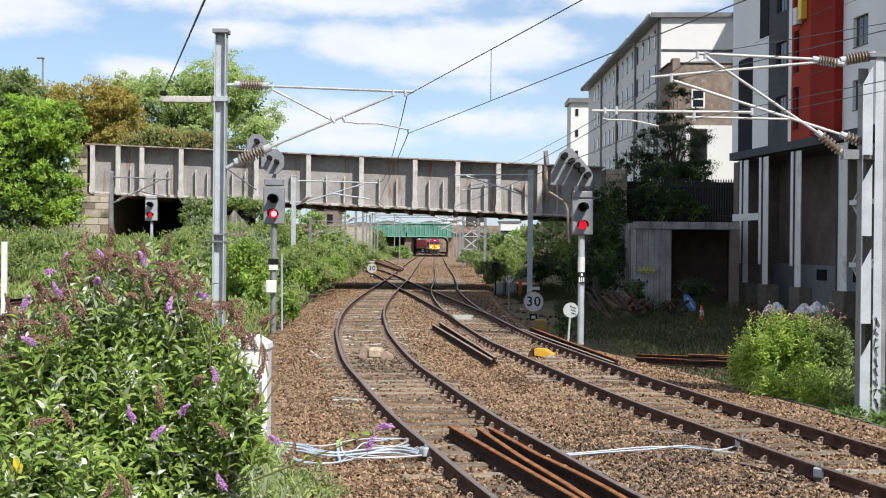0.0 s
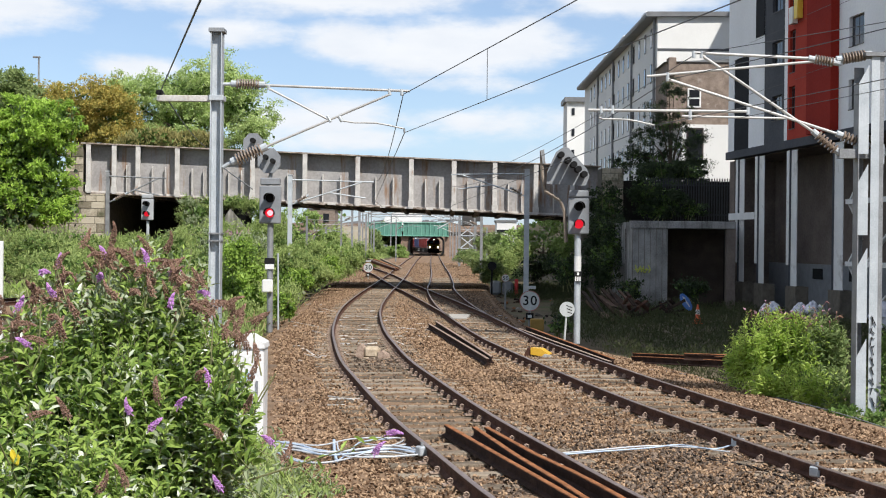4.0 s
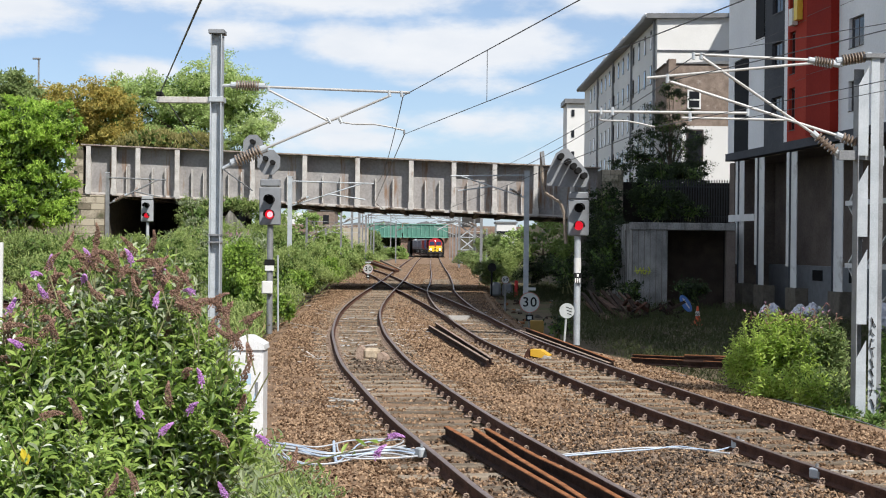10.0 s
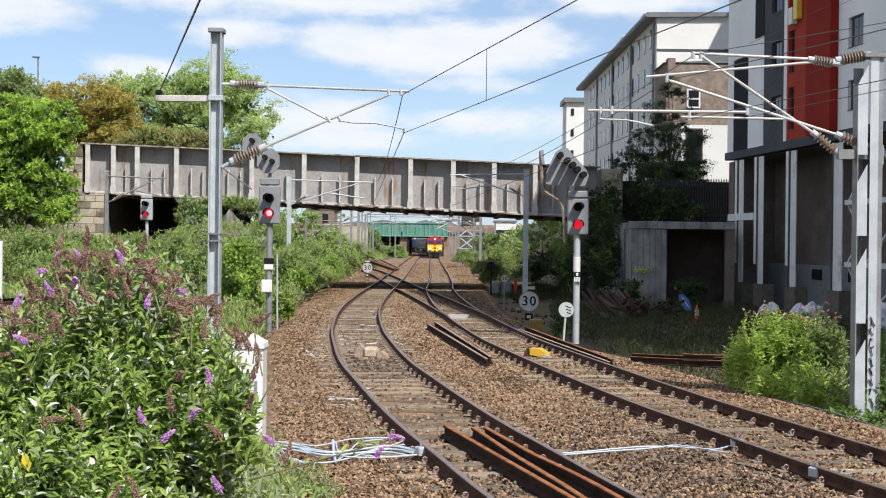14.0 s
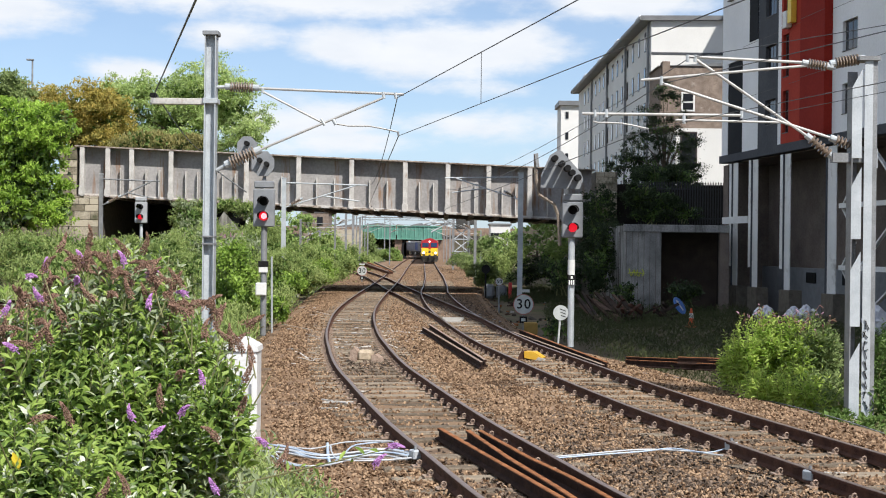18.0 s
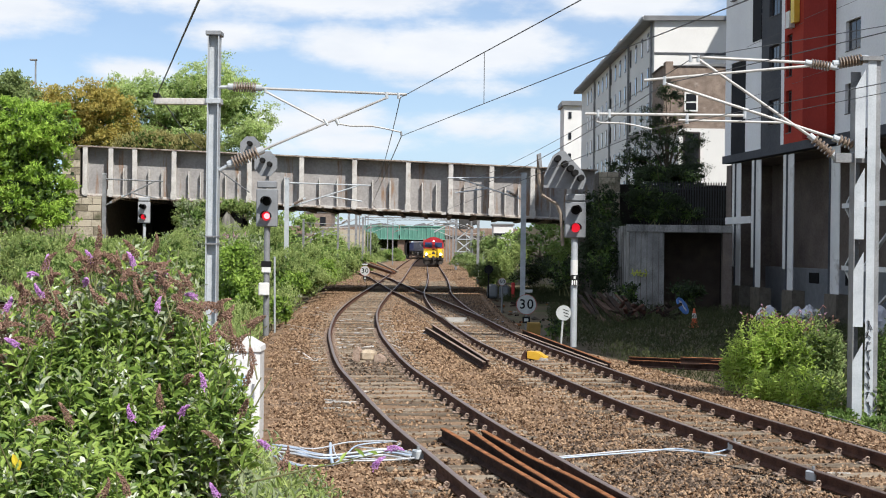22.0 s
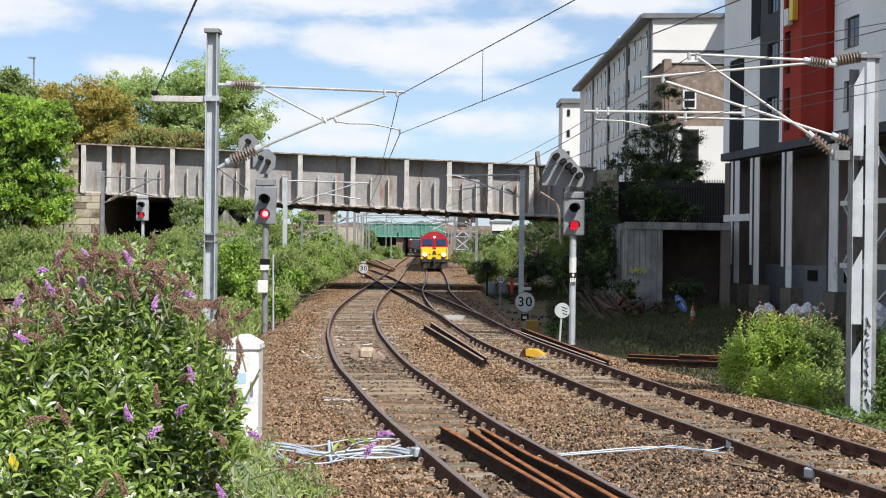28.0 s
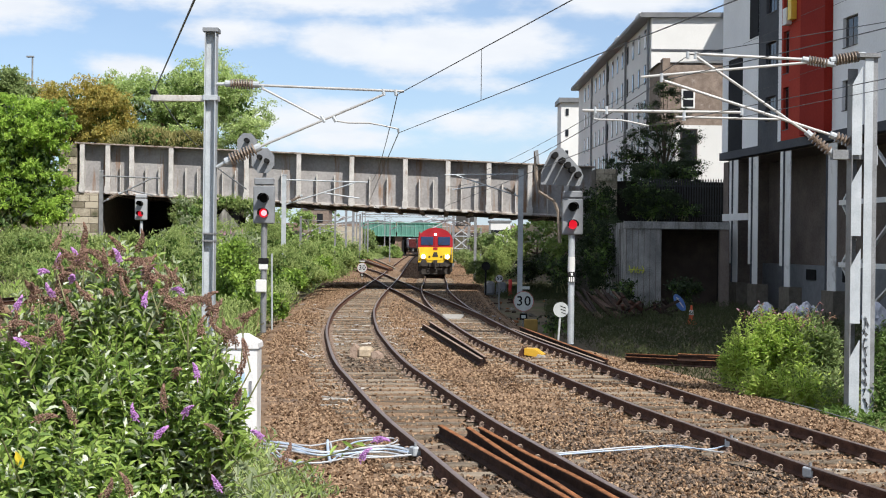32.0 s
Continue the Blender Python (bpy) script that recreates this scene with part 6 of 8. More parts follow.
    build_bush("bank_shrub", "tangled shrubs between the two lines", [blob((-10.42, 60, 2.46), 1.2, 0.9), blob((-10.64, 55, 2.02), 1.3, 0.9), blob((-12.18, 55, 2), 1.3, 0.8), blob((-14.2, 56, 2.2), 1.3, 0.8), blob((-15.06, 52, 2.21), 1.6, 0.7), blob((-8.16, 46, 1.56), 1.0, 0.7), blob((-11.03, 70, 2.74), 1.4, 1.0), blob((-13.71, 78, 3.69), 0.8, 1.3), blob((-10.94, 40, 1.65), 1.1, 0.5), blob((-14.82, 55, 1.49), 1.2, 0.9), blob((-13.5, 55, 1.44), 1.2, 0.9), blob((-11.51, 52, 1.37), 1.1, 0.8), blob((-23.79, 80, 1.18), 2.2, 1.3), blob((-25.71, 80, 1.16), 2.2, 1.3), blob((-21.49, 78, 1.36), 1.6, 1.2)], 56000, 0.12, L_WEED, 27, shape=LEAF, faces=LEAF_FACES, wide=0.5, up=1.1, tuft=0.2)
    build_bush("cutting_shrub", "green shrubs on the far side of the cutting", [blob((3, 92, 0.78), 1.1, 0.7), blob((2.66, 118, 1.11), 1.0, 0.8), blob((6.04, 130, 1.63), 2.0, 1.0), blob((5.5, 160, 2.67), 2.0, 1.2), blob((2.32, 160, 1.04), 1.2, 0.8)], 15000, 0.14, L_OLIVE, 28, tuft=0.22)
    build_bush("sunlit_shrub", "sunlit green shrubs at the end of the bridge shadow", [blob((3.5, 101, 0.3), 0.7, 0.8), blob((3.9, 103, 1.5), 0.6, 0.8), blob((4.8, 108, 1.0), 0.8, 0.9), blob((5.9, 112, 1.9), 0.9, 1.0)], 9000, 0.13, L_WEED, 38, shape=LEAF, faces=LEAF_FACES, wide=0.6)
    build_bush("abutment_growth", "green growth climbing before the girder bridge pier", [blob((-14.0, 77.6, 3.7), 0.6, 1.3), blob((-13.1, 78.2, 4.5), 0.7, 0.5, 0.4), blob((-13.0, 77.6, 2.6), 0.6, 0.8), blob((-11.8, 78.3, 4.7), 0.9, 0.4, 0.4), blob((-10.6, 78.3, 4.4), 0.8, 0.5, 0.4), blob((-10.1, 77.4, 3.6), 0.6, 1.1), blob((-9.3, 77.4, 3.3), 0.8, 1.1), blob((-11.3, 77.3, 1.7), 0.9, 0.6)], 15000, 0.12, L_WEED, 41, shape=LEAF, faces=LEAF_FACES, wide=0.55, up=0.5, tuft=0.15)
    build_bush("bank_scrub", "green scrub hiding the foot of the cutting wall", [blob((-11.0, 150, 1.6), 1.8, 2.0), blob((-9.3, 152, 1.2), 1.5, 1.7), blob((-8.0, 150, 0.6), 1.2, 1.2), blob((-12.6, 155, 2.4), 1.9, 1.9), blob((-8.6, 130, 0.9), 1.3, 1.2), blob((-10.3, 132, 1.6), 1.5, 1.5), blob((-13.6, 284, 0.8), 1.6, 1.4), blob((-11.5, 285, 0.6), 1.8, 1.1), blob((-10.0, 283, 0.5), 1.2, 1.0)], 24000, 0.2, L_WEED, 39, shape=LEAF, faces=LEAF_FACES, wide=0.6)
    build_bush("fence_ivy", "ivy and scrub hanging over the fence and retaining wall, coloured dark for shade", [blob((11.0, 77.6, 5.3), 1.1, 1.0, 0.6), blob((12.4, 77.6, 5.0), 1.2, 0.9, 0.6), blob((11.6, 77.4, 4.4), 1.4, 0.5, 0.6), blob((13.6, 77.6, 4.5), 0.9, 0.5, 0.5), blob((12.2, 80, 6.6), 1.4, 0.8), blob((13.8, 80, 6.6), 1.2, 0.6), blob((8.5, 76.5, 3.2), 0.9, 1.4), blob((8.0, 72, 1.4), 0.9, 1.3)], 22000, 0.11, L_DARK, 40, tuft=0.15)
    # some of these dark shrubs cover lit soil in place of shade
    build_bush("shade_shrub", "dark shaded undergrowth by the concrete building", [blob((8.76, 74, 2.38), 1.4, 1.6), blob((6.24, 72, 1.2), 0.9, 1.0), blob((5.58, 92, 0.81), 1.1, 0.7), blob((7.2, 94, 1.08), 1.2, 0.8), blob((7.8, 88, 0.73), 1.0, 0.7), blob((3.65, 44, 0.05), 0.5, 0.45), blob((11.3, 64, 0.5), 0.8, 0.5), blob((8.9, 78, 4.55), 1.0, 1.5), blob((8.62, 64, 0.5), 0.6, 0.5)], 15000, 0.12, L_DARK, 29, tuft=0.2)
    build_tree("shaded_ash_tree", "thin-leaved tree against the houses, leaves coloured dark for shade", (13.76, 86, 5), 5, [blob((13.6, 86, 12.3), 0.5, 0.5), blob((13.9, 86, 11.6), 0.9, 0.7), blob((12.9, 86, 10.8), 0.9, 0.6), blob((14.5, 86, 10.6), 0.9, 0.8), blob((13.5, 86, 9.8), 1.3, 0.9), blob((15.2, 86, 9.3), 0.8, 0.6), blob((12.4, 86, 9.0), 1.1, 0.7), blob((14.25, 86, 8.6), 1.4, 0.9), blob((11.5, 86, 8.0), 1.0, 0.5),
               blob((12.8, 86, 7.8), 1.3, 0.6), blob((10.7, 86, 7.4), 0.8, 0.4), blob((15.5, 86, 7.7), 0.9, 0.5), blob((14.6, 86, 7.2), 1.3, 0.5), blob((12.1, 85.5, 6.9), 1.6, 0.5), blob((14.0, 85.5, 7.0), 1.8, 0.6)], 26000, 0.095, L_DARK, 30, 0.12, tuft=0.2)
    shrub = thing("bright_shrub", (0, 0, 0), "bright green sunlit shrub with pink tops beside the track", "shrub")
    sunny = [blob((5.97, 27, 0.36), 0.42, 0.7), blob((6.57, 27, 0.55), 0.5, 0.8), blob((7.08, 26.5, 0.45), 0.5, 0.8), blob((6.62, 25.5, 0.0), 0.55, 0.5), blob((6.07, 26, -0.02), 0.45, 0.45), blob((7.05, 24.9, -0.05), 0.42, 0.45), blob((6.42, 27.3, 0.9), 0.3, 0.35), blob((7.3, 26.5, 0.75), 0.3, 0.4), blob((5.72, 27.3, 0.3), 0.25, 0.45)]
    rng = np.random.default_rng(31)
    base, tip, pos, along, face, size = shoots(sunny, 520, rng, 0.45, 8, 0.165, rise=1.0)
    more = shoots([blob((5.9, 27, 0.75), 0.4, 0.5), blob((6.5, 27.2, 1.0), 0.5, 0.5), blob((7.1, 26.8, 0.9), 0.5, 0.5), blob((5.66, 26.8, 0.15), 0.22, 0.4)], 110, rng, 0.5, 9, 0.12, rise=1.6, shell=0.8)
    base, tip, pos, along, face, size = (np.concatenate(q) for q in zip((base, tip, pos, along, face, size), more))
    keep = pos[:, 2] > -0.45
    shoot_stems("shoot", base, tip, 0.005, M_STEM, shrub)
    # yellower in the middle, greyer towards the mast
    grey = np.clip((pos[:, 0] - 6.55) * 1.5 + rng.normal(size=len(pos)) * 0.25, 0, 1)
    for nm, sel, mat in (("foliage", keep & (grey < 0.5), L_MIXED), ("grey_foliage", keep & (grey >= 0.5), L_OLIVE)):
        oriented(nm, pos[sel], along[sel], face[sel], size[sel], mat, shrub, LEAF, LEAF_FACES, 0.5)
    # leaf heart coloured dark as the shrub's inner shade
    core = crown_points([(x, y, z, rx * 0.8, ry * 0.8, rz * 0.8) for x, y, z, rx, ry, rz in sunny], 1500, rng, 0.1, 0.3)
    core = core[core[:, 2] > -0.45]
    scatter("inner_foliage", core, 0.11 * (0.6 + 0.7 * rng.random(len(core))), L_DEEP_SHADE, shrub, LEAF, LEAF_FACES, 0.3, 0.5, rng)
    pinks = build_bush("wild_buddleia", "grey-green wild shrub with faded pink spikes on the bank", [blob((-13.54, 77, 3.83), 0.8, 1.0), blob((-11.26, 62, 2.58), 0.9, 0.5), blob((-10.06, 60, 2.42), 0.8, 0.55), blob((-9.13, 61, 2.48), 0.8, 0.5), blob((-8.25, 60, 2.34), 0.7, 0.5), blob((-8.61, 54, 1.94), 0.8, 0.5)], 6500, 0.17, L_GREY, 37, shape=LEAF, faces=LEAF_FACES, wide=0.42, up=0.8, tuft=0.2)
    rg = np.random.default_rng(19)
    for i in range(46):
        x, y, z = rg.uniform(-11.52, -8.15), rg.uniform(60, 62), rg.uniform(2.11, 2.91)
        part("flower_spike", bar((x, y, z), (x + rg.uniform(-0.15, 0.15), y - 0.1, z + rg.uniform(0.1, 0.26)), 0.05, 0.012, 6), M_PINK, pinks)
    tops = np.random.default_rng(9)
    high = np.argsort(-tip[:, 2] + 0.25 * tops.random(len(tip)))[:70]
    for i, q in enumerate(high):
        p = Vector(tip[q]) - Vector((0, 0, 0.05))
        lean = Vector((tops.normal() * 0.045, tops.normal() * 0.05, tops.uniform(0.04, 0.16)))
        st = part("flower_stem", bar(p, p + lean, 0.006, 0.004, 5), M_PLUM, shrub)
        part("flower_tip", bar(p + lean, p + lean + Vector((lean.x * 0.9, lean.y, tops.uniform(-0.06, 0.06))), 0.016, 0.006, 6), (M_PINK, M_PLUM, M_WITHERED_FAR)[i % 3], st, "faded flower tip")
    # leaves in the shade colour, for the dim ground at the mast's foot
    build_bush("edge_shrub", "green shrub behind the twin-channel mast", [blob((8.25, 26, 0.25), 0.35, 0.9), blob((7.77, 24, -0.14), 0.4, 0.5), blob((6.75, 23.8, -0.27), 0.3, 0.12), blob((7.15, 23.4, -0.31), 0.3, 0.12)], 3200, 0.09, L_DEEP_SHADE, 32, shape=LEAF, faces=LEAF_FACES, wide=0.55)



def weed_patch(name, label, spans, n, size, mat, seed, tall, category="weeds", thin=0.5):
    """Upright weeds over a strip of ground: spans of (y, from x, to x)."""
    rng = np.random.default_rng(seed)
    ys = [a for a, _, _ in spans]
    y = rng.uniform(ys[0], ys[-1], n)
    lo, hi = np.interp(y, ys, [b for _, b, _ in spans]), np.interp(y, ys, [c for _, _, c in spans])
    x = lo + (hi - lo) * rng.random(n)
    k = 0.5 + 0.5 * np.sin(x * 1.7 + 0.6 * y) * np.sin(y * 0.9 - 0.7 * x)
    z = np.array([ground_height(a, b) for a, b in zip(x, y)]) + rng.random(n) * tall * (0.35 + 0.9 * k)
    ob = scatter(name, np.stack([x, y, z], 1), size * (0.6 + 0.8 * rng.random(n)), mat, None, LEAF, LEAF_FACES, 1.8, thin, rng)
    return tagged(ob, label, category, kind="stuff")


def build_weeds():
    weed_patch("trackside_weeds", "tall green weeds and seed heads beside the curved track", [(30, -6.5, -3.9), (40, -8.5, -5.3), (50, -10.5, -6.0), (66, -13, -6.9), (78, -14, -7.6)], 34000, 0.19, L_WEED, 61, 0.9, thin=0.38)
    weed_patch("bank_weeds", "rough green grass and weeds by the side line", [(30, -8.5, -7), (45, -12.6, -8.8), (60, -15.8, -9.8), (77, -14.4, -10.5)], 34000, 0.19, L_WEED, 62, 0.8, thin=0.38)
    weed_patch("deep_weeds", "low growth under the lineside weeds, coloured dark as shade", [(30, -8.5, -4.2), (45, -12.6, -5.8), (60, -15.8, -6.8), (77, -14.4, -7.6)], 16000, 0.17, L_DEEP_SHADE, 71, 0.6, thin=0.6)
    weed_patch("grey_weeds", "grey-green wild stems among the lineside weeds", [(34, -9, -5.5), (45, -12.2, -7.5), (60, -15.0, -8.2), (76, -14, -8.4)], 9000, 0.2, L_GREY, 72, 1.1, thin=0.3)
    weed_patch("dry_stems", "dry straw-coloured stems among the lineside weeds", [(30, -8, -3.9), (40, -11, -5.2), (50, -13, -5.9), (66, -15, -6.8), (78, -14, -7.5)], 4200, 0.32, L_DRY, 73, 0.8, thin=0.07)
    weed_patch("bank_grass", "yellow-green grass beyond the side line", [(40, -40, -25), (60, -36, -21.5), (77, -32, -20)], 9000, 0.35, L_WEED, 63, 0.6)
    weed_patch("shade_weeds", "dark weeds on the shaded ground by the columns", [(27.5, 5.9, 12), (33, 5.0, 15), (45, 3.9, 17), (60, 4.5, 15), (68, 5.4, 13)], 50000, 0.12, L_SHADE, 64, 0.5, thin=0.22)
    # dark weeds added over sunlit soil, standing in for shade there
    weed_patch("bridge_weeds", "low undergrowth beyond the girder bridge, coloured dark for shade", [(76, 3.4, 10), (88, 3.6, 10), (98, 3.8, 10)], 14000, 0.14, L_SHADE, 68, 0.45, thin=0.3)
    weed_patch("edge_weeds", "low dry weeds at the foot of the mast", [(18, 7.4, 11), (22, 6.8, 11), (25, 6.2, 11), (26.5, 6.0, 9)], 9000, 0.06, L_OLIVE, 67, 0.12)
    weed_patch("cutting_weeds", "green weeds along the edge of the cutting", [(118, 3.4, 6.5), (130, 3.4, 7), (150, 3.3, 8), (280, 2.6, 9)], 16000, 0.2, L_OLIVE, 65, 0.8)
    weed_patch("far_weeds", "green weeds along the far line", [(78, -14, -7.6), (110, -16, -10), (180, -18, -11), (280, -17, -10)], 18000, 0.28, L_WEED, 66, 0.8)


def build_far_town():
    """What shows under the girder bridge and over the green one."""
    wall = thing("cutting_wall_west", (0, 0, 0), "stained cream retaining wall of the cutting", "wall", kind="structure")
    part("core", blk((-17.03, 190, -0.5), (-10.19, 191, 4.61)), M_MASONRY, wall)
    house = thing("brick_terrace", (-15.27, 175, 0), "brick houses beyond the bridge", "house")
    w = 1.7
    part("wall", blk((-w, 0, -0.5), (w, 6, 6.52)), M_BRICK, house)
    z = 6.52
    part("roof", prism(bmesh.new(), [(-w - 0.2, z), (w + 0.2, z), (0, z + 1.2)], 6.2, pose(0, -0.1, 0)), M_ROOF, house)
    part("chimney", blk((w - 0.7, 1, z), (w - 0.1, 1.8, z + 2.0)), M_BRICK, house)
    for i in range(2):
        part("window", blk((-1.1 + 1.4 * i, -0.05, z - 1.6), (-0.4 + 1.4 * i, 0.0, z - 0.5)), M_WINDOW, house)
    for x, yt, Y, w in ((575, 405, 150, 0.12), (590, 380, 185, 0.14), (634, 372, 175, 0.2), (660, 392, 240, 0.16), (615, 398, 230, 0.14), (555, 392, 130, 0.1), (806, 396, 210, 0.16), (860, 402, 190, 0.14)):
        X, z = (x - 784) * Y / 2500, 2.55 + (431 - yt) * Y / 2500
        m = thing("overhead_line_mast", (X, Y, -0.5), "thin grey overhead line mast far along the line", "mast", "overhead line masts")
        part("column", h_section(bmesh.new(), 0, 0, 0, z + 0.5, w * 1.5, w * 1.5, 0.03), M_GALV_DARK, m)
        s = 1 if x < 700 else -1
        part("top_tube", bar((0, 0, z), (s * 3.4, 0, z + 0.1), 0.03), M_TUBE, m)
        part("bracket_tube", bar((0, 0, z - 1.1), (s * 2.8, 0, z), 0.03), M_TUBE, m)
    pale = thing("pale_depot", (10.19, 230, 0), "low pale rendered building above the cutting", "building")
    part("wall", blk((-1.6, 0, -0.5), (1.6, 8, 6.06)), M_OFFWHITE, pale)
    part("roof", blk((-1.8, -0.2, 6.06), (1.8, 8.2, 6.34)), M_ROOF, pale)
    part("window", blk((-1.6, -0.04, 4.22), (1.5, 0, 4.77)), M_WINDOW, pale)
    roofs = thing("town_roofs", (0, 0, 0), "low town roofs on the skyline beyond the green bridge", "building")
    for i, (x0, x1, yt) in enumerate(((655, 700, 391), (700, 730, 393), (735, 770, 390), (770, 812, 392), (600, 655, 393))):
        a, b, zt = (x0 - 784) * 420 / 2500, (x1 - 784) * 420 / 2500, 2.55 + (431 - yt) * 420 / 2500
        part("roof", prism(bmesh.new(), [(a, 0), (b, 0), (b, zt - 0.6), ((a + b) / 2, zt), (a, zt - 0.6)], 14, pose(0, 420 + 3 * i, 0)), (M_ROOF, M_BRICK_FAR)[i % 2], roofs)
    for i, (x, yt, r, Y, mat) in enumerate(((470, 405, 3.0, 120, L_TREE), (520, 385, 3.2, 115, L_TREE), (430, 395, 2.6, 105, L_TREE), (960, 392, 3.0, 118, L_TREE),
                                               (880, 402, 4.0, 300, L_TREE), (580, 388, 5.0, 300, L_TREE), (700, 440, 1.2, 250, L_TREE), (668, 404, 3.0, 300, L_OLIVE), (686, 412, 2.0, 301, L_OLIVE), (650, 414, 2.0, 270, L_OLIVE))):
        X, Z = (x - 784) * Y / 2500, 2.55 + (431 - yt) * Y / 2500
        build_tree("cutting_tree", "green tree on the bank beyond the bridge", (X, Y, 0), max(Z, 1.2), [(X, Y, Z - r * 0.5, r, r, r * 0.8), (X - r * 0.6, Y + 1, Z - r * 0.9, r * 0.7, r * 0.7, r * 0.6), (X + r * 0.7, Y, Z - r, r * 0.7, r * 0.7, r * 0.7)], 6000, 0.28 * (Y / 150) ** 0.5, mat, 80 + i, 0.16)
    # lattice signal gantry beside the far track
    gan = thing("lattice_gantry", (0, 0, 0), "grey steel lattice gantry tower beside the far track", "gantry")
    xa, xb, z0, z1, Y = 1.83, 3.68, -0.5, 6.47, 165.0
    for x in (xa, xb):
        for y in (Y, Y + 1.6):
            part("leg", blk((x - 0.11, y - 0.11, z0), (x + 0.11, y + 0.11, z1)), M_GALV_DARK, gan)
    for i in range(5):
        z = 0.4 + (z1 - 0.6) * i / 4
        part("rung", blk((xa, Y - 0.05, z), (xb, Y + 0.05, z + 0.1)), M_GALV, gan)
        if i < 4:
            part("brace", beam(bmesh.new(), (xa, Y, z), (xb, Y, z + (z1 - 0.6) / 4), 0.12, 0.12), M_GALV, gan)
            part("brace", beam(bmesh.new(), (xb, Y + 0.15, z), (xa, Y + 0.15, z + (z1 - 0.6) / 4), 0.12, 0.12), M_GALV, gan)
    part("platform", blk((xa - 2.6, Y - 0.2, 5.15), (xb + 0.2, Y + 1.7, 5.15 + 0.12)), M_GALV_DARK, gan)
    part("equipment_box", blk((xa + 0.3, Y - 0.4, z1 - 1.9), (xb - 0.2, Y + 1.0, z1 - 0.1), 0.05), M_LOCO_DARK, gan, "dark equipment box")
    part("lamp_box", blk((xb - 0.1, Y - 0.5, z1 - 1.4), (xb + 0.8, Y + 0.4, z1 + 0.3), 0.05), M_LOCO_DARK, gan)
    for a, b in (((xa - 4.2, z1 - 0.5), (xa, z1 - 1.8)), ((xa - 3.6, z1 - 1.4), (xa, z1 - 0.4)), ((xa - 2.6, z1 - 2.3), (xa, z1 - 0.9)), ((xa - 5.0, z1 + 0.1), (xa, z1 - 0.1))):
        part("bracket_tube", bar((a[0], Y, a[1]), (b[0], Y, b[1]), 0.075), M_GALV, gan)
    # rusty rails and timbers dumped beside the far crossing
    rg = random.Random(61)
    for i in range(8):
        a, b = Vector((-5.54, 112, 1.01)), Vector((-3.39, 104, 0.52))
        o = Vector((rg.uniform(-0.6, 0.6), rg.uniform(-2, 2), rg.uniform(-0.1, 0.2)))
        s = part("dumped_rail", beam(bmesh.new(), a + o, b + o * 0.5, 0.12, 0.14), rg.choice((M_RAIL, M_RUST, M_SLEEPER)))
        tagged(s, "old rail dumped beside the far crossing", "rail", "dumped rails")
    # dense web of overhead line gear over the far junction
    for i, (x0, x1, y, Y) in enumerate(((650, 800, 385, 210), (655, 795, 380, 250), (640, 810, 376, 180), (690, 830, 388, 270))):
        a, b, z = (x0 - 784) * Y / 2500, (x1 - 784) * Y / 2500, 2.55 + (431 - y) * Y / 2500
        z += 0.2
        por = thing("overhead_portal", (0, 0, 0), "thin steel portal carrying the overhead line", "portal", "overhead portals")
        for x in (a, b):
            part("leg", blk((x - 0.08, Y - 0.08, -0.5), (x + 0.08, Y + 0.08, z + 0.4)), M_GALV_DARK, por)
        part("boom", blk((a, Y - 0.08, z), (b, Y + 0.08, z + 0.14)), M_GALV_DARK, por)
        part("boom", blk((a, Y - 0.08, z + 0.5), (b, Y + 0.08, z + 0.6)), M_GALV_DARK, por)
        for k in range(8):
            u, v = a + (b - a) * k / 8, a + (b - a) * (k + 1) / 8
            part("brace", beam(bmesh.new(), (u, Y, z + 0.1 + 0.45 * (k % 2)), (v, Y, z + 0.55 - 0.45 * (k % 2)), 0.06, 0.06), M_GALV_DARK, por)


build_plants()
build_weeds()
build_far_town()


# ---- flowering shrub in the foreground ----
L_PALE = leaf_material("pale_leaf_back", (0.46, 0.52, 0.38), (0.76, 0.80, 0.68), 0.7, 0.15)
L_YELLOW = leaf_material("yellow_leaf", (0.55, 0.42, 0.03), (0.75, 0.60, 0.05), 0.5, 0.3)
M_PURPLE = material("purple_petals", (0.40, 0.15, 0.46), (0.68, 0.38, 0.72), 30, 0.8, 0.6, 120)
M_WITHERED = material("withered_florets", (0.15, 0.085, 0.062), (0.48, 0.31, 0.23), 14, 0.95, 0.8, 120)


def spike_mesh(name, mat, length, r, seed):
    """A tapering, drooping spike of many small florets."""
    rng = np.random.default_rng(seed)
    bm = bmesh.new()
    n = 260
    for i in range(n):
        u = i / n
        a = rng.random() * 6.283
        rad = r * (1 - u) ** 0.6 * (0.6 + 0.5 * rng.random())
        c = Vector((rad * math.cos(a), rad * math.sin(a), length * u)) + Vector((0.35 * length * u * u, 0, -0.25 * length * u * u))
        s = r * 0.21 * (0.7 + 0.6 * rng.random())
        m = Matrix.Translation(c) @ Euler((rng.random() * 6, rng.random() * 6, 0)).to_matrix().to_4x4() @ Matrix.Diagonal((s, s, s * 0.7, 1))
        bmesh.ops.create_cone(bm, cap_ends=True, segments=4, radius1=1, radius2=0.4, depth=1.2, matrix=m)
    rod(bm, (0, 0, -0.03), (0, 0, length * 0.3), 0.004, 0.004, 5)
    me = bpy.data.meshes.new(name)
    bm.to_mesh(me)
    bm.free()
    me.materials.append(mat)
    return me


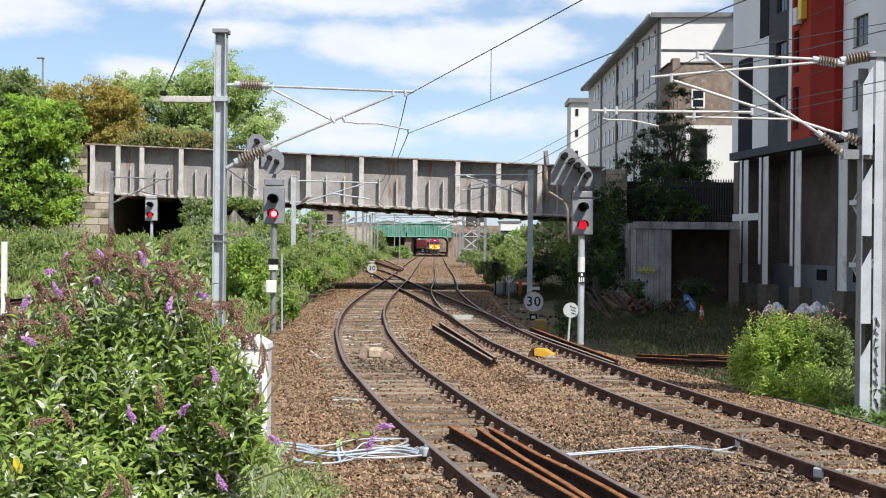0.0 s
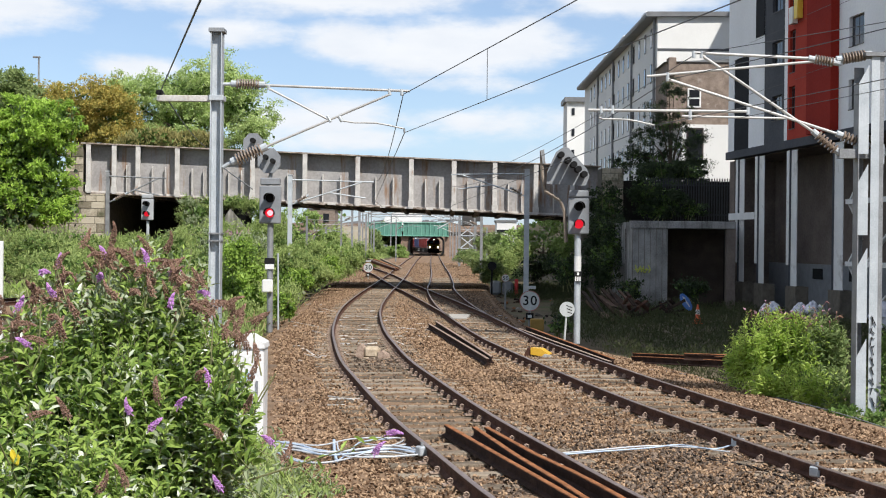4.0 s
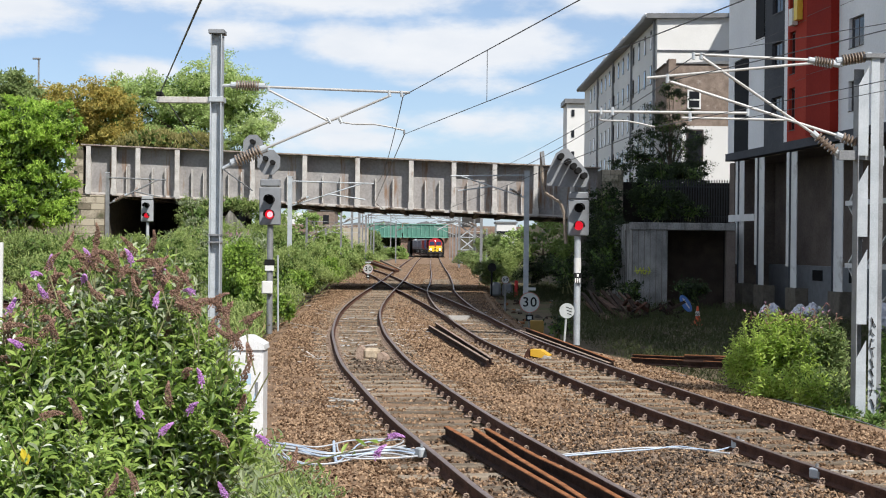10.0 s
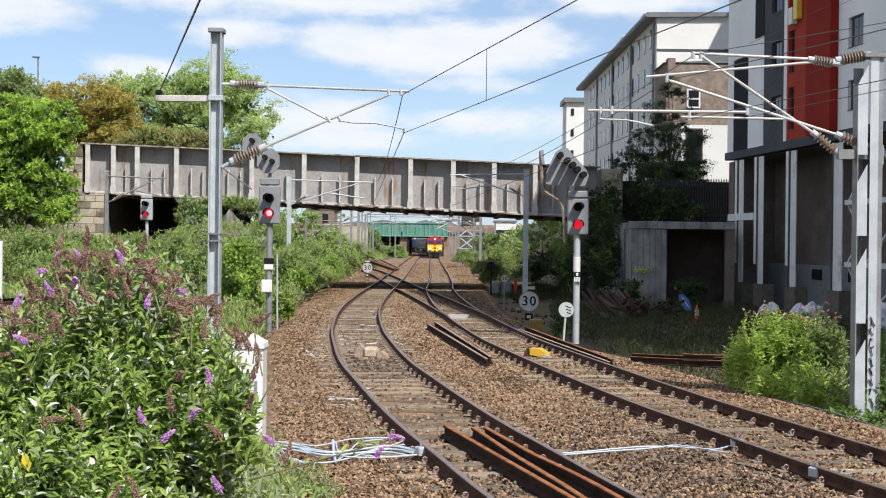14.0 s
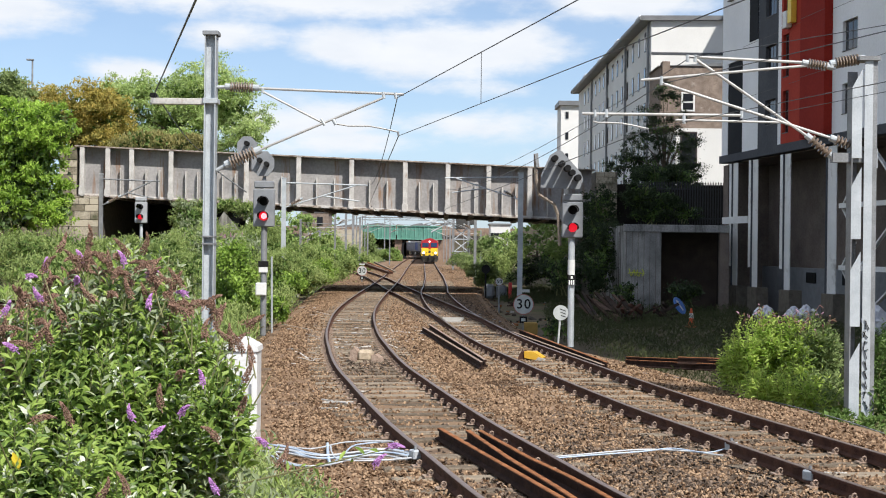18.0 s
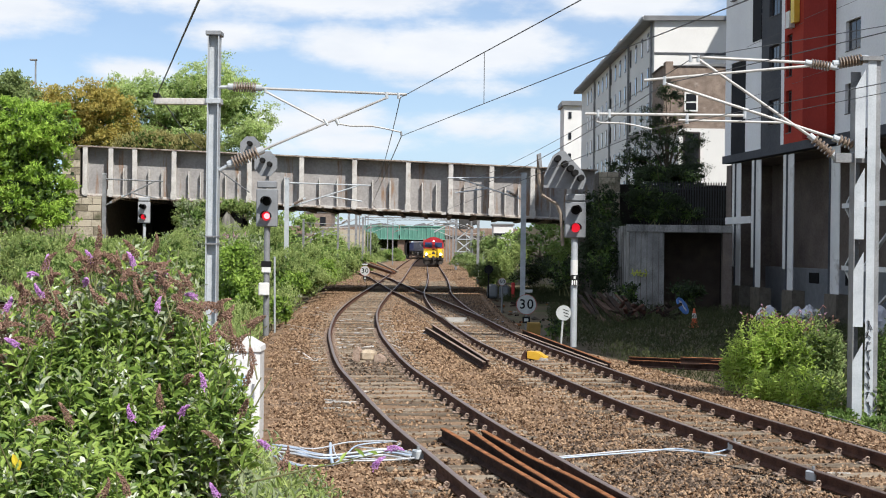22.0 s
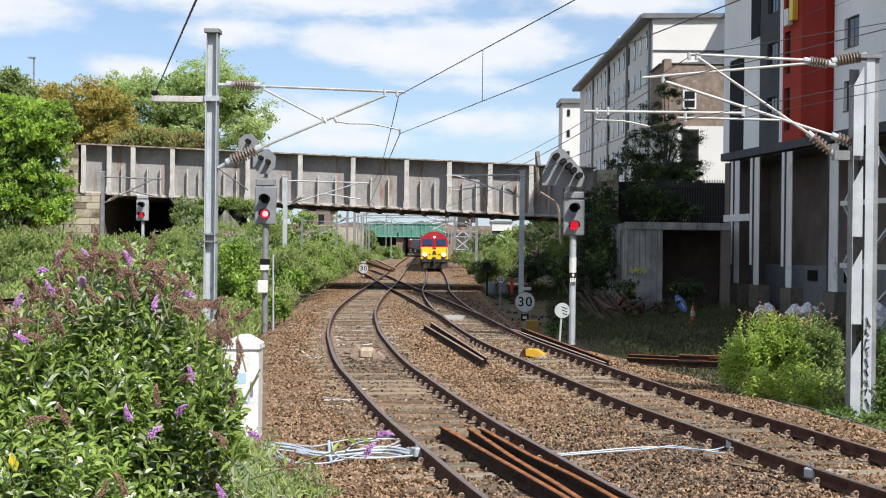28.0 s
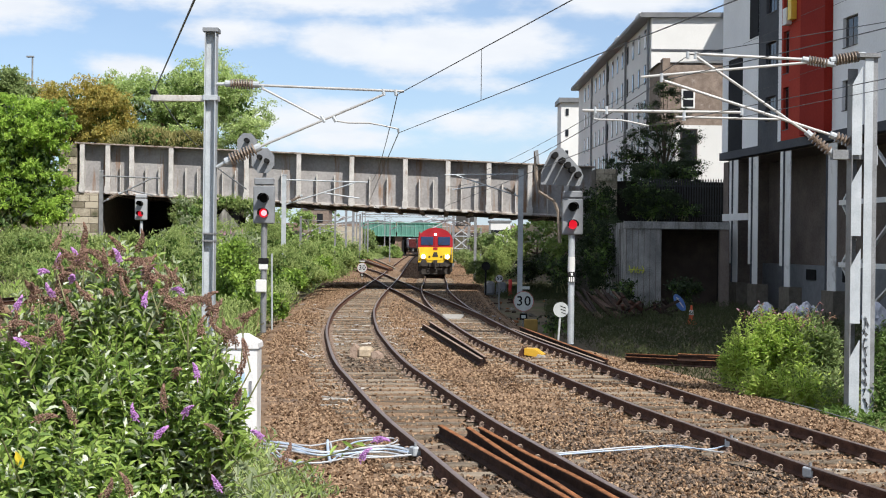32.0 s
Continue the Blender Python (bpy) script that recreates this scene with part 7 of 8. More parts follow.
def build_buddleia():
    top = thing("butterfly_bush", (-2.2, 10.0, -0.4), "large flowering butterfly bush with purple and withered brown spikes", "shrub")
    foot = Vector((-2.2, 10.0, -0.4))
    clumps = []
    groups = ([(-2.6, 9.7, 1.42, 0.6, 0.7, 0.86), (-2.45, 9.3, 1.15, 0.6, 0.6, 0.85)],
              [(-2.08, 9.9, 1.62, 0.48, 0.6, 0.88), (-2.0, 9.4, 1.12, 0.55, 0.6, 0.85)],
              [(-1.74, 9.9, 1.20, 0.36, 0.5, 0.8), (-1.70, 9.5, 0.6, 0.38, 0.5, 0.6), (-1.40, 9.2, 1.40, 0.18, 0.3, 0.36)],
              [(-3.15, 9.5, 1.0, 0.6, 0.7, 0.85), (-3.3, 9.0, 0.7, 0.5, 0.6, 0.8)],
              [(-2.5, 8.5, 0.7, 0.75, 0.6, 0.75), (-1.9, 8.8, 0.5, 0.5, 0.5, 0.6)],
              [(-1.45, 9.2, 0.2, 0.32, 0.4, 0.5), (-2.15, 10.8, 1.3, 0.5, 0.5, 0.75)])
    for k, blobs in enumerate(groups):
        rng = np.random.default_rng(50 + k)
        clump = part("branch_clump", bar((0, 0, 0.0), Vector(blobs[0][:3]) - foot, 0.035, 0.012, 6), M_BARK, top)
        bm = bmesh.new()
        for b in blobs:
            for _ in range(9):
                e = Vector(b[:3]) - foot + Vector((rng.normal() * b[3] * 0.6, rng.normal() * b[4] * 0.6, b[5] * rng.uniform(0.3, 1.0)))
                a = (Vector(b[:3]) - foot) * 0.3 + Vector((rng.normal() * 0.1, rng.normal() * 0.1, 0))
                rod(bm, a, e, 0.012, 0.005, 5)
        part("twig", bm, M_STEM, clump)
        base, tip, pos, along, face, size = shoots(blobs, 380, rng, 0.42, 8, 0.118)
        more = shoots([b for b in blobs if b[2] > 0.9] or blobs, 120, rng, 0.5, 9, 0.10, rise=1.5, shell=1.0)
        base, tip, pos, along, face, size = (np.concatenate(q) for q in zip((base, tip, pos, along, face, size), more))
        keep = pos[:, 2] > -0.35
        pos, along, face, size = pos[keep] - np.array(foot), along[keep], face[keep], size[keep]
        shoot_stems("shoot", base - np.array(foot), tip - np.array(foot), 0.004, M_STEM, clump)
        pick = rng.random(len(pos))
        pick = np.where((pos[:, 2] > 2.35) & (rng.random(len(pos)) < 0.4), 0.9, pick)
        pick = np.where((pos[:, 0] > 0.5) & (pos[:, 2] < 1.5) & (rng.random(len(pos)) < 0.45), 0.9, pick)
        for nm, lo, hi, mat in (("foliage", 0, 0.76, L_BUDD), ("shaded_foliage", 0.76, 0.84, L_DEEP_SHADE), ("grey_foliage", 0.84, 0.93, L_GREY), ("pale_foliage", 0.93, 1.0, L_PALE)):
            sel = (pick >= lo) & (pick < hi)
            oriented(nm, pos[sel], along[sel], face[sel], size[sel], mat, clump, LEAF, LEAF_FACES, 0.6)
        # dark leaves inside each clump put its inner shade into colour
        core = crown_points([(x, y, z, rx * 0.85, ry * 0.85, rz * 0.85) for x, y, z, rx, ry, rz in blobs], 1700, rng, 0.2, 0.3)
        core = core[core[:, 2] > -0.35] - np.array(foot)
        scatter("inner_foliage", core, 0.10 * (0.6 + 0.7 * rng.random(len(core))), L_DEEP_SHADE, clump, LEAF, LEAF_FACES, 0.2, 0.6, rng)
        clumps.append(clump)
    purple = [spike_mesh("flower_spike", M_PURPLE, 0.12, 0.022, s) for s in (1, 2)]
    brown = [spike_mesh("withered_spike", M_WITHERED, 0.18, 0.025, s) for s in (3, 4, 5)]
    rng = random.Random(8)
    lilac = ((-2.64, 9.3, 2.33), (-2.5, 9.2, 2.38), (-2.34, 9.4, 2.42), (-2.04, 9.3, 2.4), (-1.86, 9.2, 2.33), (-2.47, 9, 2.2), (-1.61, 9.2, 2.2), (-1.79, 8.9, 2.13), (-2.57, 8.8, 1.89), (-1.47, 8.8, 1.67), (-1.57, 8.6, 1.5), (-1.86, 8.6, 1.47), (-1.7, 8.4, 1.39), (-1.09, 9, 1.27), (-2.71, 9, 2.11), (-1.31, 8.5, 1.04), (-2.28, 9, 2.28))
    dead = ((-2.17, 9.3, 2.44), (-1.92, 9.3, 2.48), (-1.94, 9.1, 2.19), (-2.06, 9.1, 2.3), (-2.33, 8.7, 1.95), (-2.16, 8.3, 1.47), (-2.39, 8.3, 1.48), (-1.39, 9, 2), (-1.63, 9.2, 2.26), (-2.5, 9.4, 2.49), (-2.3, 9.4, 2.52), (-1.26, 9, 1.86), (-1.19, 9, 1.79), (-1.76, 9.1, 2.28), (-1.67, 9, 2.12), (-1.48, 9.1, 2.12), (-2.15, 9, 2.17), (-2.6, 9, 2.17), (-2.71, 8.9, 2.01), (-2.29, 8.9, 2.07), (-2.47, 8.9, 2.06), (-1.94, 9.2, 2.35), (-2.32, 9.3, 2.38),
            (-1.76, 8, 1.11), (-1.92, 8, 1.09), (-1.23, 8.9, 1.69), (-1.33, 8.6, 1.34), (-1.67, 8.5, 1.55), (-1.45, 9, 1.93), (-1.56, 9, 2.07), (-2.04, 9.4, 2.46), (-2.09, 9.1, 2.2), (-1.81, 9.1, 2.21), (-1.24, 8.8, 1.5), (-0.97, 8.8, 1.17), (-1.57, 8.7, 1.7), (-2.45, 8.8, 1.96), (-1.37, 9.1, 2.08), (-1.89, 9.3, 2.39), (-2.1, 9.4, 2.44))
    for pts, meshes, nm in ((lilac, purple, "flower_spike"), (dead, brown, "withered_spike")):
        for i, q in enumerate(pts):
            v = Vector(q) - foot
            k = min(range(len(groups)), key=lambda g: (Vector(groups[g][0][:3]) - Vector(q)).length)
            share(nm, meshes[i % len(meshes)], clumps[k], Matrix.Translation(v) @ pose(0, 0, 0, rng.uniform(-45, 45), rng.uniform(-60, 70), rng.uniform(0, 360)))
    stems = random.Random(12)
    for i in range(52):
        x, y = stems.uniform(-3.1, -1.4), stems.uniform(9.0, 10.3)
        z0 = 1.5 if x < -1.9 else 1.0
        z1 = 2.5 - 0.62 * abs(x + 2.15) ** 1.1 - stems.uniform(0, 0.5) * stems.random()
        b = Vector((x + stems.uniform(-0.18, 0.18), y - stems.uniform(0, 0.2), z1)) - foot
        a = b - Vector((stems.uniform(-0.14, 0.14), stems.uniform(-0.1, 0.1), stems.uniform(0.2, 0.38)))
        k = min(range(len(groups)), key=lambda g: (Vector(groups[g][0][:3]) - foot - a).length)
        st = part("flower_stem", bar(a, b, 0.006, 0.003, 5), M_STEM, clumps[k])
        for k in range(1 + i % 2):
            share("withered_spike", brown[(i + k) % 3], st, Matrix.Translation(b - Vector((0, 0, 0.05 * k))) @ pose(0, 0, 0, stems.uniform(-75, 75), stems.uniform(-70, 75), stems.uniform(0, 360)))
    for q in ((-2.43, 8.2, 1.21),):
        pts = np.array([Vector(q) - foot])
        scatter("yellow_leaf", pts, np.array([0.11]), L_YELLOW, clumps[4], LEAF, LEAF_FACES, 0.3, 0.9, np.random.default_rng(4))
    # low grey-green weeds at its foot
    rng = np.random.default_rng(77)
    weeds = thing("ground_weeds", (-1.6, 12.6, -0.3), "low grey-green weeds spilling onto the ballast", "weeds")
    blobs = [(-1.55, 12.2, 0.0, 0.5, 1.0, 0.42), (-2.0, 13.4, 0.1, 0.6, 1.0, 0.5), (-1.35, 11.2, -0.05, 0.35, 0.7, 0.45), (-2.3, 15.5, 0.0, 0.6, 1.4, 0.5), (-1.6, 15.6, -0.18, 0.42, 0.5, 0.22), (-1.3, 15.2, -0.22, 0.3, 0.35, 0.14)]
    pts = crown_points(blobs, 9500, rng, 0.2, 0.3)
    pts = pts[pts[:, 2] > -0.35] - np.array((-1.6, 12.6, -0.3))
    cut = rng.random(len(pts)) < 0.3
    scatter("foliage", pts[~cut], 0.085 * (0.5 + rng.random((~cut).sum())), L_WEED, weeds, LEAF, LEAF_FACES, 1.0, 0.45, rng)
    scatter("pale_foliage", pts[cut], 0.10 * (0.5 + rng.random(cut.sum())), L_GREY, weeds, LEAF, LEAF_FACES, 0.8, 0.3, rng)
    # a long loose spray that swings in the wind
    spray = part("swaying_spray", bar((0, 0, 0), (0.9, -0.5, 0.35), 0.007, 0.003, 6), M_STEM, top)
    spray.matrix_basis = Matrix.Translation(Vector((-1.25, 9.2, 0.99)) - foot)
    for i, o in enumerate(((0.9, -0.5, 0.36), (0.82, -0.5, 0.24))):
        share("flower_spike", purple[i % 2], spray, Matrix.Translation(o) @ pose(0, 0, 0, 20, 60 - 50 * i, 15 * i))
    o = np.array([(0.2 + 0.08 * i, -0.1 - 0.045 * i, 0.08 + 0.03 * i) for i in range(9)])
    scatter("foliage", o, np.full(9, 0.09), L_BUDD, spray, LEAF, LEAF_FACES, 0.3, 0.5, np.random.default_rng(6))
    return clumps, spray


CLUMPS, SPRAY = build_buddleia()


# ---- cabinet, loose rails, cables, lineside clutter ----
M_LITTER = material("dirty_pale_scrap", (0.30, 0.28, 0.25), (0.62, 0.60, 0.56), 12, 0.9, 0.2, 60, vary=0.5)
M_CABLE = material("pale_grey_cable", (0.42, 0.45, 0.48), (0.58, 0.61, 0.64), 4, 0.5)
M_CABLE_BLUE = material("pale_blue_cable", (0.38, 0.48, 0.62), (0.50, 0.60, 0.72), 4, 0.5)
M_YELLOW = material("safety_yellow_paint", (0.55, 0.30, 0.02), (0.68, 0.42, 0.04), 5, 0.6, stain=(0.35, 0.2, 0.05), stain_scale=5, stain_at=0.6)
M_BUFFBOX = material("buff_weathered_plastic", (0.34, 0.27, 0.18), (0.58, 0.48, 0.36), 8, 0.8, 0.3, 40, stain=(0.20, 0.14, 0.09), stain_scale=6, stain_at=0.55)
# dull yellow, taken darker to include the shade on the box
M_BIN = material("shade_dulled_ochre_plastic", (0.26, 0.16, 0.03), (0.36, 0.22, 0.05), 5, 0.7)
M_CHAR = material("charred_timber", (0.02, 0.016, 0.013), (0.07, 0.05, 0.04), 4, 0.95, 0.6, 40)
M_OLDWOOD = material("rotten_brown_timber", (0.045, 0.028, 0.02), (0.14, 0.09, 0.065), 4, 0.95, 0.6, 40, vary=0.5)
M_CONE = material("orange_plastic", (0.7, 0.10, 0.03), (0.8, 0.15, 0.05), 4, 0.5)
M_BLUE = material("blue_plastic", (0.05, 0.16, 0.5), (0.09, 0.25, 0.62), 4, 0.4)
M_BARRIER = material("red_plastic", (0.5, 0.03, 0.03), (0.62, 0.05, 0.045), 4, 0.5)
M_SPRAY = material("yellow_green_spray", (0.42, 0.46, 0.06), (0.52, 0.55, 0.10), 4, 0.7)
M_SCRAWL = material("pale_blue_spray", (0.35, 0.52, 0.66), (0.45, 0.6, 0.72), 4, 0.6)
M_TARP = material("grey_plastic_sheet", (0.55, 0.56, 0.62), (0.80, 0.80, 0.86), 2, 0.4, 0.4, 12)


def build_cabinet():
    """Lineside cabinet with a shallow hipped top."""
    Y = 19.7
    x0, x1 = -3.02, -2.48
    z0, z1, z2 = -0.4, 1.07, 1.23
    top = thing("lineside_cabinet", ((x0 + x1) / 2, Y, z0), "white lineside cabinet with a hipped top and faint blue graffiti", "cabinet")
    w, h1, h2 = (x1 - x0) / 2, z1 - z0, z2 - z0
    part("body", blk((-w + 0.02, 0, 0), (w - 0.02, 0.5, h1 - 0.02), 0.015), M_CABINET, top)
    part("lid", prism(bmesh.new(), [(-w, h1 - 0.02), (w, h1 - 0.02), (w * 0.96, h1 + 0.05), (0.06, h2), (-0.06, h2), (-w * 0.96, h1 + 0.05)], 0.56, pose(0, -0.03, 0)), M_CABINET, top)
    d = part("door", blk((-w + 0.05, -0.015, 0.08), (w - 0.05, -0.002, h1 - 0.08), 0.006), M_CABINET, top)
    part("handle", blk((w - 0.12, -0.04, h1 * 0.55), (w - 0.09, -0.016, h1 * 0.68)), M_GALV_DARK, d)
    part("scrawl", blk((-0.08, -0.02, h1 * 0.66), (0.08, -0.016, h1 * 0.76)), M_SCRAWL, d, "faint blue spray mark")
    part("scrawl", tube(bmesh.new(), smooth([(-0.12, -0.02, h1 * 0.5), (0.0, -0.02, h1 * 0.6), (0.1, -0.02, h1 * 0.48), (0.15, -0.02, h1 * 0.58)], 0.04), 0.012), M_SCRAWL, d)


# rail sides darkened in colour, as their faces turn from the sun
M_RAILDARK = material("shaded_rail_side", (0.02, 0.013, 0.011), (0.065, 0.036, 0.027), 6, 0.9, 0.5, 70)


def loose_rail(points, label, mat=M_RUST, body=M_RAILDARK, lift=0.0):
    path = [Vector(p) + Vector((0, 0, lift)) for p in points]
    ob = part("loose_rail", sweep(bmesh.new(), path, RAIL), body)
    part("rail_head", sweep(bmesh.new(), path, [(-0.036, -0.008), (0.036, -0.008), (0.030, 0.003), (-0.030, 0.003)]), mat, ob, "orange rusted head")
    tagged(ob, label, "rail", "loose rails")
    return ob


def cable(points, r, mat, label):
    ob = part("cable", tube(bmesh.new(), smooth(points, 0.12), r, 6), mat)
    tagged(ob, label, "cable", "loose cables")
    return ob


def gnd(xy, z=-0.14):
    return (*xy, z)


def build_clutter():
    # spare rails lying in the four-foot
    loose_rail([gnd((0.06, 19.8), 0.0), gnd((0.59, 17.46), 0.0), gnd((1, 15.69), 0.0), gnd((1.33, 14.24), 0.0), (1.75, 12, 0.0)], "long rusty spare rail lying between the running rails")
    loose_rail([gnd((0.45, 19.59), 0.0), gnd((0.91, 16.97), 0.0), gnd((1.29, 15.11), 0.0), gnd((1.44, 14.28), 0.0), (1.9, 12, 0.0)], "long rusty spare rail lying between the running rails")
    loose_rail([gnd((0.62, 19.6), 0.0), gnd((1.13, 17.17), 0.0), gnd((1.48, 15.84), 0.0), gnd((1.68, 14.96), 0.0), (2.15, 12.6, 0.0)], "long rusty spare rail lying beside the curved rail")
    loose_rail([gnd((-0.44, 44.5), 0.0), gnd((1, 31.22), 0.0)], "short spare rail on the ballast between the tracks", M_CHAIR)
    loose_rail([gnd((-0.23, 45.82), 0.0), gnd((1.1, 31.86), 0.0)], "short spare rail on the ballast between the tracks", M_CHAIR)
    loose_rail([gnd((2.26, 42.61), 0.0), gnd((3.65, 30.81), 0.0)], "dark spare rail beside the main track", M_CHAIR)
    loose_rail([gnd((2.55, 43.23), 0.02), gnd((3.78, 31.27), 0.02)], "rusty spare rail beside the main track")
    for i, (a, b) in enumerate(((((4.53, 33.5, -0.02)), (6.22, 30, 0.18)), ((5.31, 31, 0.18), (6.25, 30.4, 0.2)), ((4.46, 33.2, -0.07), (6.18, 29.8, 0.12)))):
        loose_rail([a, b], "rusty rail stacked at the edge of the ballast", M_RUST)
    # cable bundles
    A = [(-2.25, 18.63), (-1.93, 18.55), (-1.61, 18.25), (-1.22, 17.92), (-0.57, 17.72), (-0.32, 17.88)]
    cable([gnd(p) for p in A], 0.011, M_CABLE, "pale cable coiled beside the track")
    cable([gnd(p, -0.12) for p in ((-2.13, 18.37), (-1.84, 17.38), (-1.5, 17.03), (-1.18, 17.33), (-0.87, 18.1), (-0.48, 18.66))], 0.011, M_CABLE, "pale cable coiled beside the track")
    cable([gnd(p, -0.11) for p in ((-2.1, 18.75), (-1.62, 18.41), (-1.22, 19.05), (-0.77, 19.2), (-0.51, 19.1), (-0.67, 18.48), (-1.05, 18.61))], 0.010, M_CABLE, "pale cable coiled beside the track")
    cable([gnd(p, -0.13) for p in ((-2.17, 18.1), (-1.72, 17.15), (-1.31, 17.18), (-1.17, 18.18), (-1.06, 18.95), (-0.62, 19.33))], 0.011, M_CABLE_BLUE, "pale blue cable coiled beside the track")
    cable([gnd(p, -0.10) for p in ((-1.38, 18.59), (-1.31, 17.96), (-1.17, 17.43), (-0.7, 17.41), (-0.3, 17.64))], 0.011, M_CABLE, "pale cable coiled beside the track")
    for k in range(5):
        o = 0.09 * (k - 2)
        cable([gnd((x + 0.03 * (k % 3), y + o + 0.10 * math.sin(2.1 * k + 3 * x)), -0.12 + 0.012 * (k % 3)) for x, y in ((-2.3, 18.5), (-1.9, 18.2), (-1.5, 17.75), (-1.1, 17.95), (-0.7, 18.25), (-0.35, 17.9))], 0.014, (M_CABLE, M_CABLE_BLUE, M_CABLE)[k % 3], "thick pale cable lying in the bundle beside the track")
    cable([gnd(p, -0.12) for p in ((-1.45, 18.97), (-1.36, 17.91), (-1.28, 17.18))], 0.02, M_CABLE_BLUE, "blue tie round the cable bundle")
    cable([gnd(p, -0.13) for p in ((1.3, 17.95), (1.9, 18.3), (2.7, 18.79), (3.29, 18.73), (3.74, 18.34))], 0.011, M_CABLE, "pale cable laid across between the tracks")
    cable([gnd(p, -0.12) for p in ((1.39, 17.81), (1.96, 18.15), (2.75, 18.58), (3.17, 18.88), (3.56, 18.53), (3.95, 19))], 0.010, M_CABLE_BLUE, "pale blue cable laid across between the tracks")
    cable([gnd(p, -0.2) for p in ((4.15, 31.6), (5.08, 30.34), (5.67, 27.33), (6.31, 24.7), (6.6, 22.96), (6.77, 21.3))], 0.008, M_SIG, "black cable along the edge of the ballast")
    cable([gnd(p, -0.17) for p in ((3.12, 18.58), (3.44, 17.91), (3.82, 17.38), (4.06, 16.38))], 0.012, M_BLACK, "thin black cable on the ballast")
    # rail clamps at the cable ends
    for p, a in (((-0.25, 17.74), 25), ((3.94, 18.78), 30), ((4.37, 16.43), 30)):
        c = thing("rail_clamp", (*p, -0.13), "bright steel cable clamp on the rail foot", "clamp", "rail clamps", rz=a)
        part("block", blk((-0.06, -0.08, 0), (0.06, 0.08, 0.12), 0.015), M_GALV, c)
        part("bolt", bar((0, 0, 0.12), (0, 0, 0.17), 0.02), M_GALV_DARK, c)
    # track magnets and boxes
    p = (2.28, 34.2)
    c = thing("track_magnet", (*p, -0.2), "battered yellow box with dark brackets between the rails", "track equipment", rz=-18)
    part("yellow_cover", prism(bmesh.new(), [(-0.16, 0.06), (0.26, 0.0), (0.30, 0.08), (0.08, 0.21), (-0.16, 0.22)], 0.34, pose(0, 0, 0)), M_YELLOW, c, "yellow sloping cover")
    part("housing", prism(bmesh.new(), [(-0.34, 0), (-0.17, 0), (-0.17, 0.2), (-0.24, 0.22), (-0.30, 0.12)], 0.28, pose(0, 0.03, 0)), M_RAIL, c, "rusty brown bracket")
    part("ramp", prism(bmesh.new(), [(0.12, 0), (0.36, 0), (0.34, 0.06), (0.20, 0.09)], 0.2, pose(0, -0.1, 0)), M_LITTER, c, "pale chipped base")
    p = (-1.68, 33.07)
    c = thing("track_magnet", (*p, -0.2), "buff rounded box with rusty dark ends between the rails", "track equipment", rz=-12)
    part("body", blk((-0.19, 0, 0.02), (0.15, 0.34, 0.29), 0.06), M_BUFFBOX, c)
    part("end", prism(bmesh.new(), [(0.155, 0), (0.40, 0), (0.36, 0.12), (0.24, 0.20), (0.155, 0.18)], 0.3, pose(0, 0.02, 0)), M_CHAIR, c)
    part("end", prism(bmesh.new(), [(-0.38, 0.05), (-0.195, 0), (-0.195, 0.27), (-0.26, 0.35), (-0.35, 0.29)], 0.26, pose(0, 0.02, 0)), M_CHAIR, c)
    part("cover_plate", blk((-0.17, -0.06, 0.0), (0.1, -0.005, 0.05), 0.01), M_BUFFBOX, c)
    # white boards in the turnout
    for i in range(4):
        q = (0.35 - 0.28 + 0.05 * i, 50.4 + 0.75 * i, -0.17)
        b = thing("white_board", q, "short white timber board laid in the turnout", "board", "boards in the turnout", rz=4)
        part("plank", blk((0, 0, 0), (0.8, 0.42, 0.05), 0.008), M_CONCRETE, b)
    b = thing("concrete_trough", (*(-7.51, 71.42), -0.4), "small grey concrete trough lid on blocks", "trough")
    part("lid", blk((-0.55, 0, 0.28), (0.5, 0.5, 0.4), 0.02), M_CONCRETE, b)
    part("block", blk((-0.3, 0.05, 0), (0.25, 0.4, 0.279)), M_CONCRETE, b)
    # litter on the ballast
    rng = random.Random(5)
    for i in range(165):
        x, y = rng.choice(((rng.uniform(515, 580), rng.uniform(535, 640)), (rng.uniform(594, 612), rng.uniform(560, 630)), (rng.uniform(676, 724), rng.uniform(570, 602)), (rng.uniform(600, 690), rng.uniform(550, 610)), (rng.uniform(700, 770), rng.uniform(545, 600)), (rng.uniform(800, 900), rng.uniform(548, 598))))
        v = (y - 431) / 2.7
        q = ((x - 784) / v, 2500 / v, -0.19)
        s = thing("litter_scrap", q, "pale scrap of paper or timber on the ballast", "litter", "litter on the ballast", rz=rng.uniform(-70, 70))
        part("scrap", blk((0, 0, 0), (rng.uniform(0.08, 0.45), rng.uniform(0.03, 0.08), rng.uniform(0.01, 0.03)), 0.004), rng.choice((M_LITTER, M_LITTER, M_CABLE, M_SLEEPER)), s)
    for a, b in (((-3.63, 51.9), (-2.44, 50.49)), ((-5.25, 47.98), (-4.01, 45.1)), ((-3.98, 42.95), (-3.33, 41.1)), ((-3.33, 33.99), (-2.9, 32.98)), ((-3.41, 35.31), (-3.06, 33.66)), ((-2, 24.79), (-1.52, 24.27)), ((-2.21, 51.78), (-1.68, 50.65)), ((-2.27, 37.82), (-2.01, 37.41)), ((-1.45, 39.36), (-1.05, 37.56)), ((-4.88, 57.31), (-4.14, 54.49))):
        s = part("pale_batten", beam(bmesh.new(), gnd(a, -0.165), gnd(b, -0.165), 0.035, 0.02), M_LITTER)
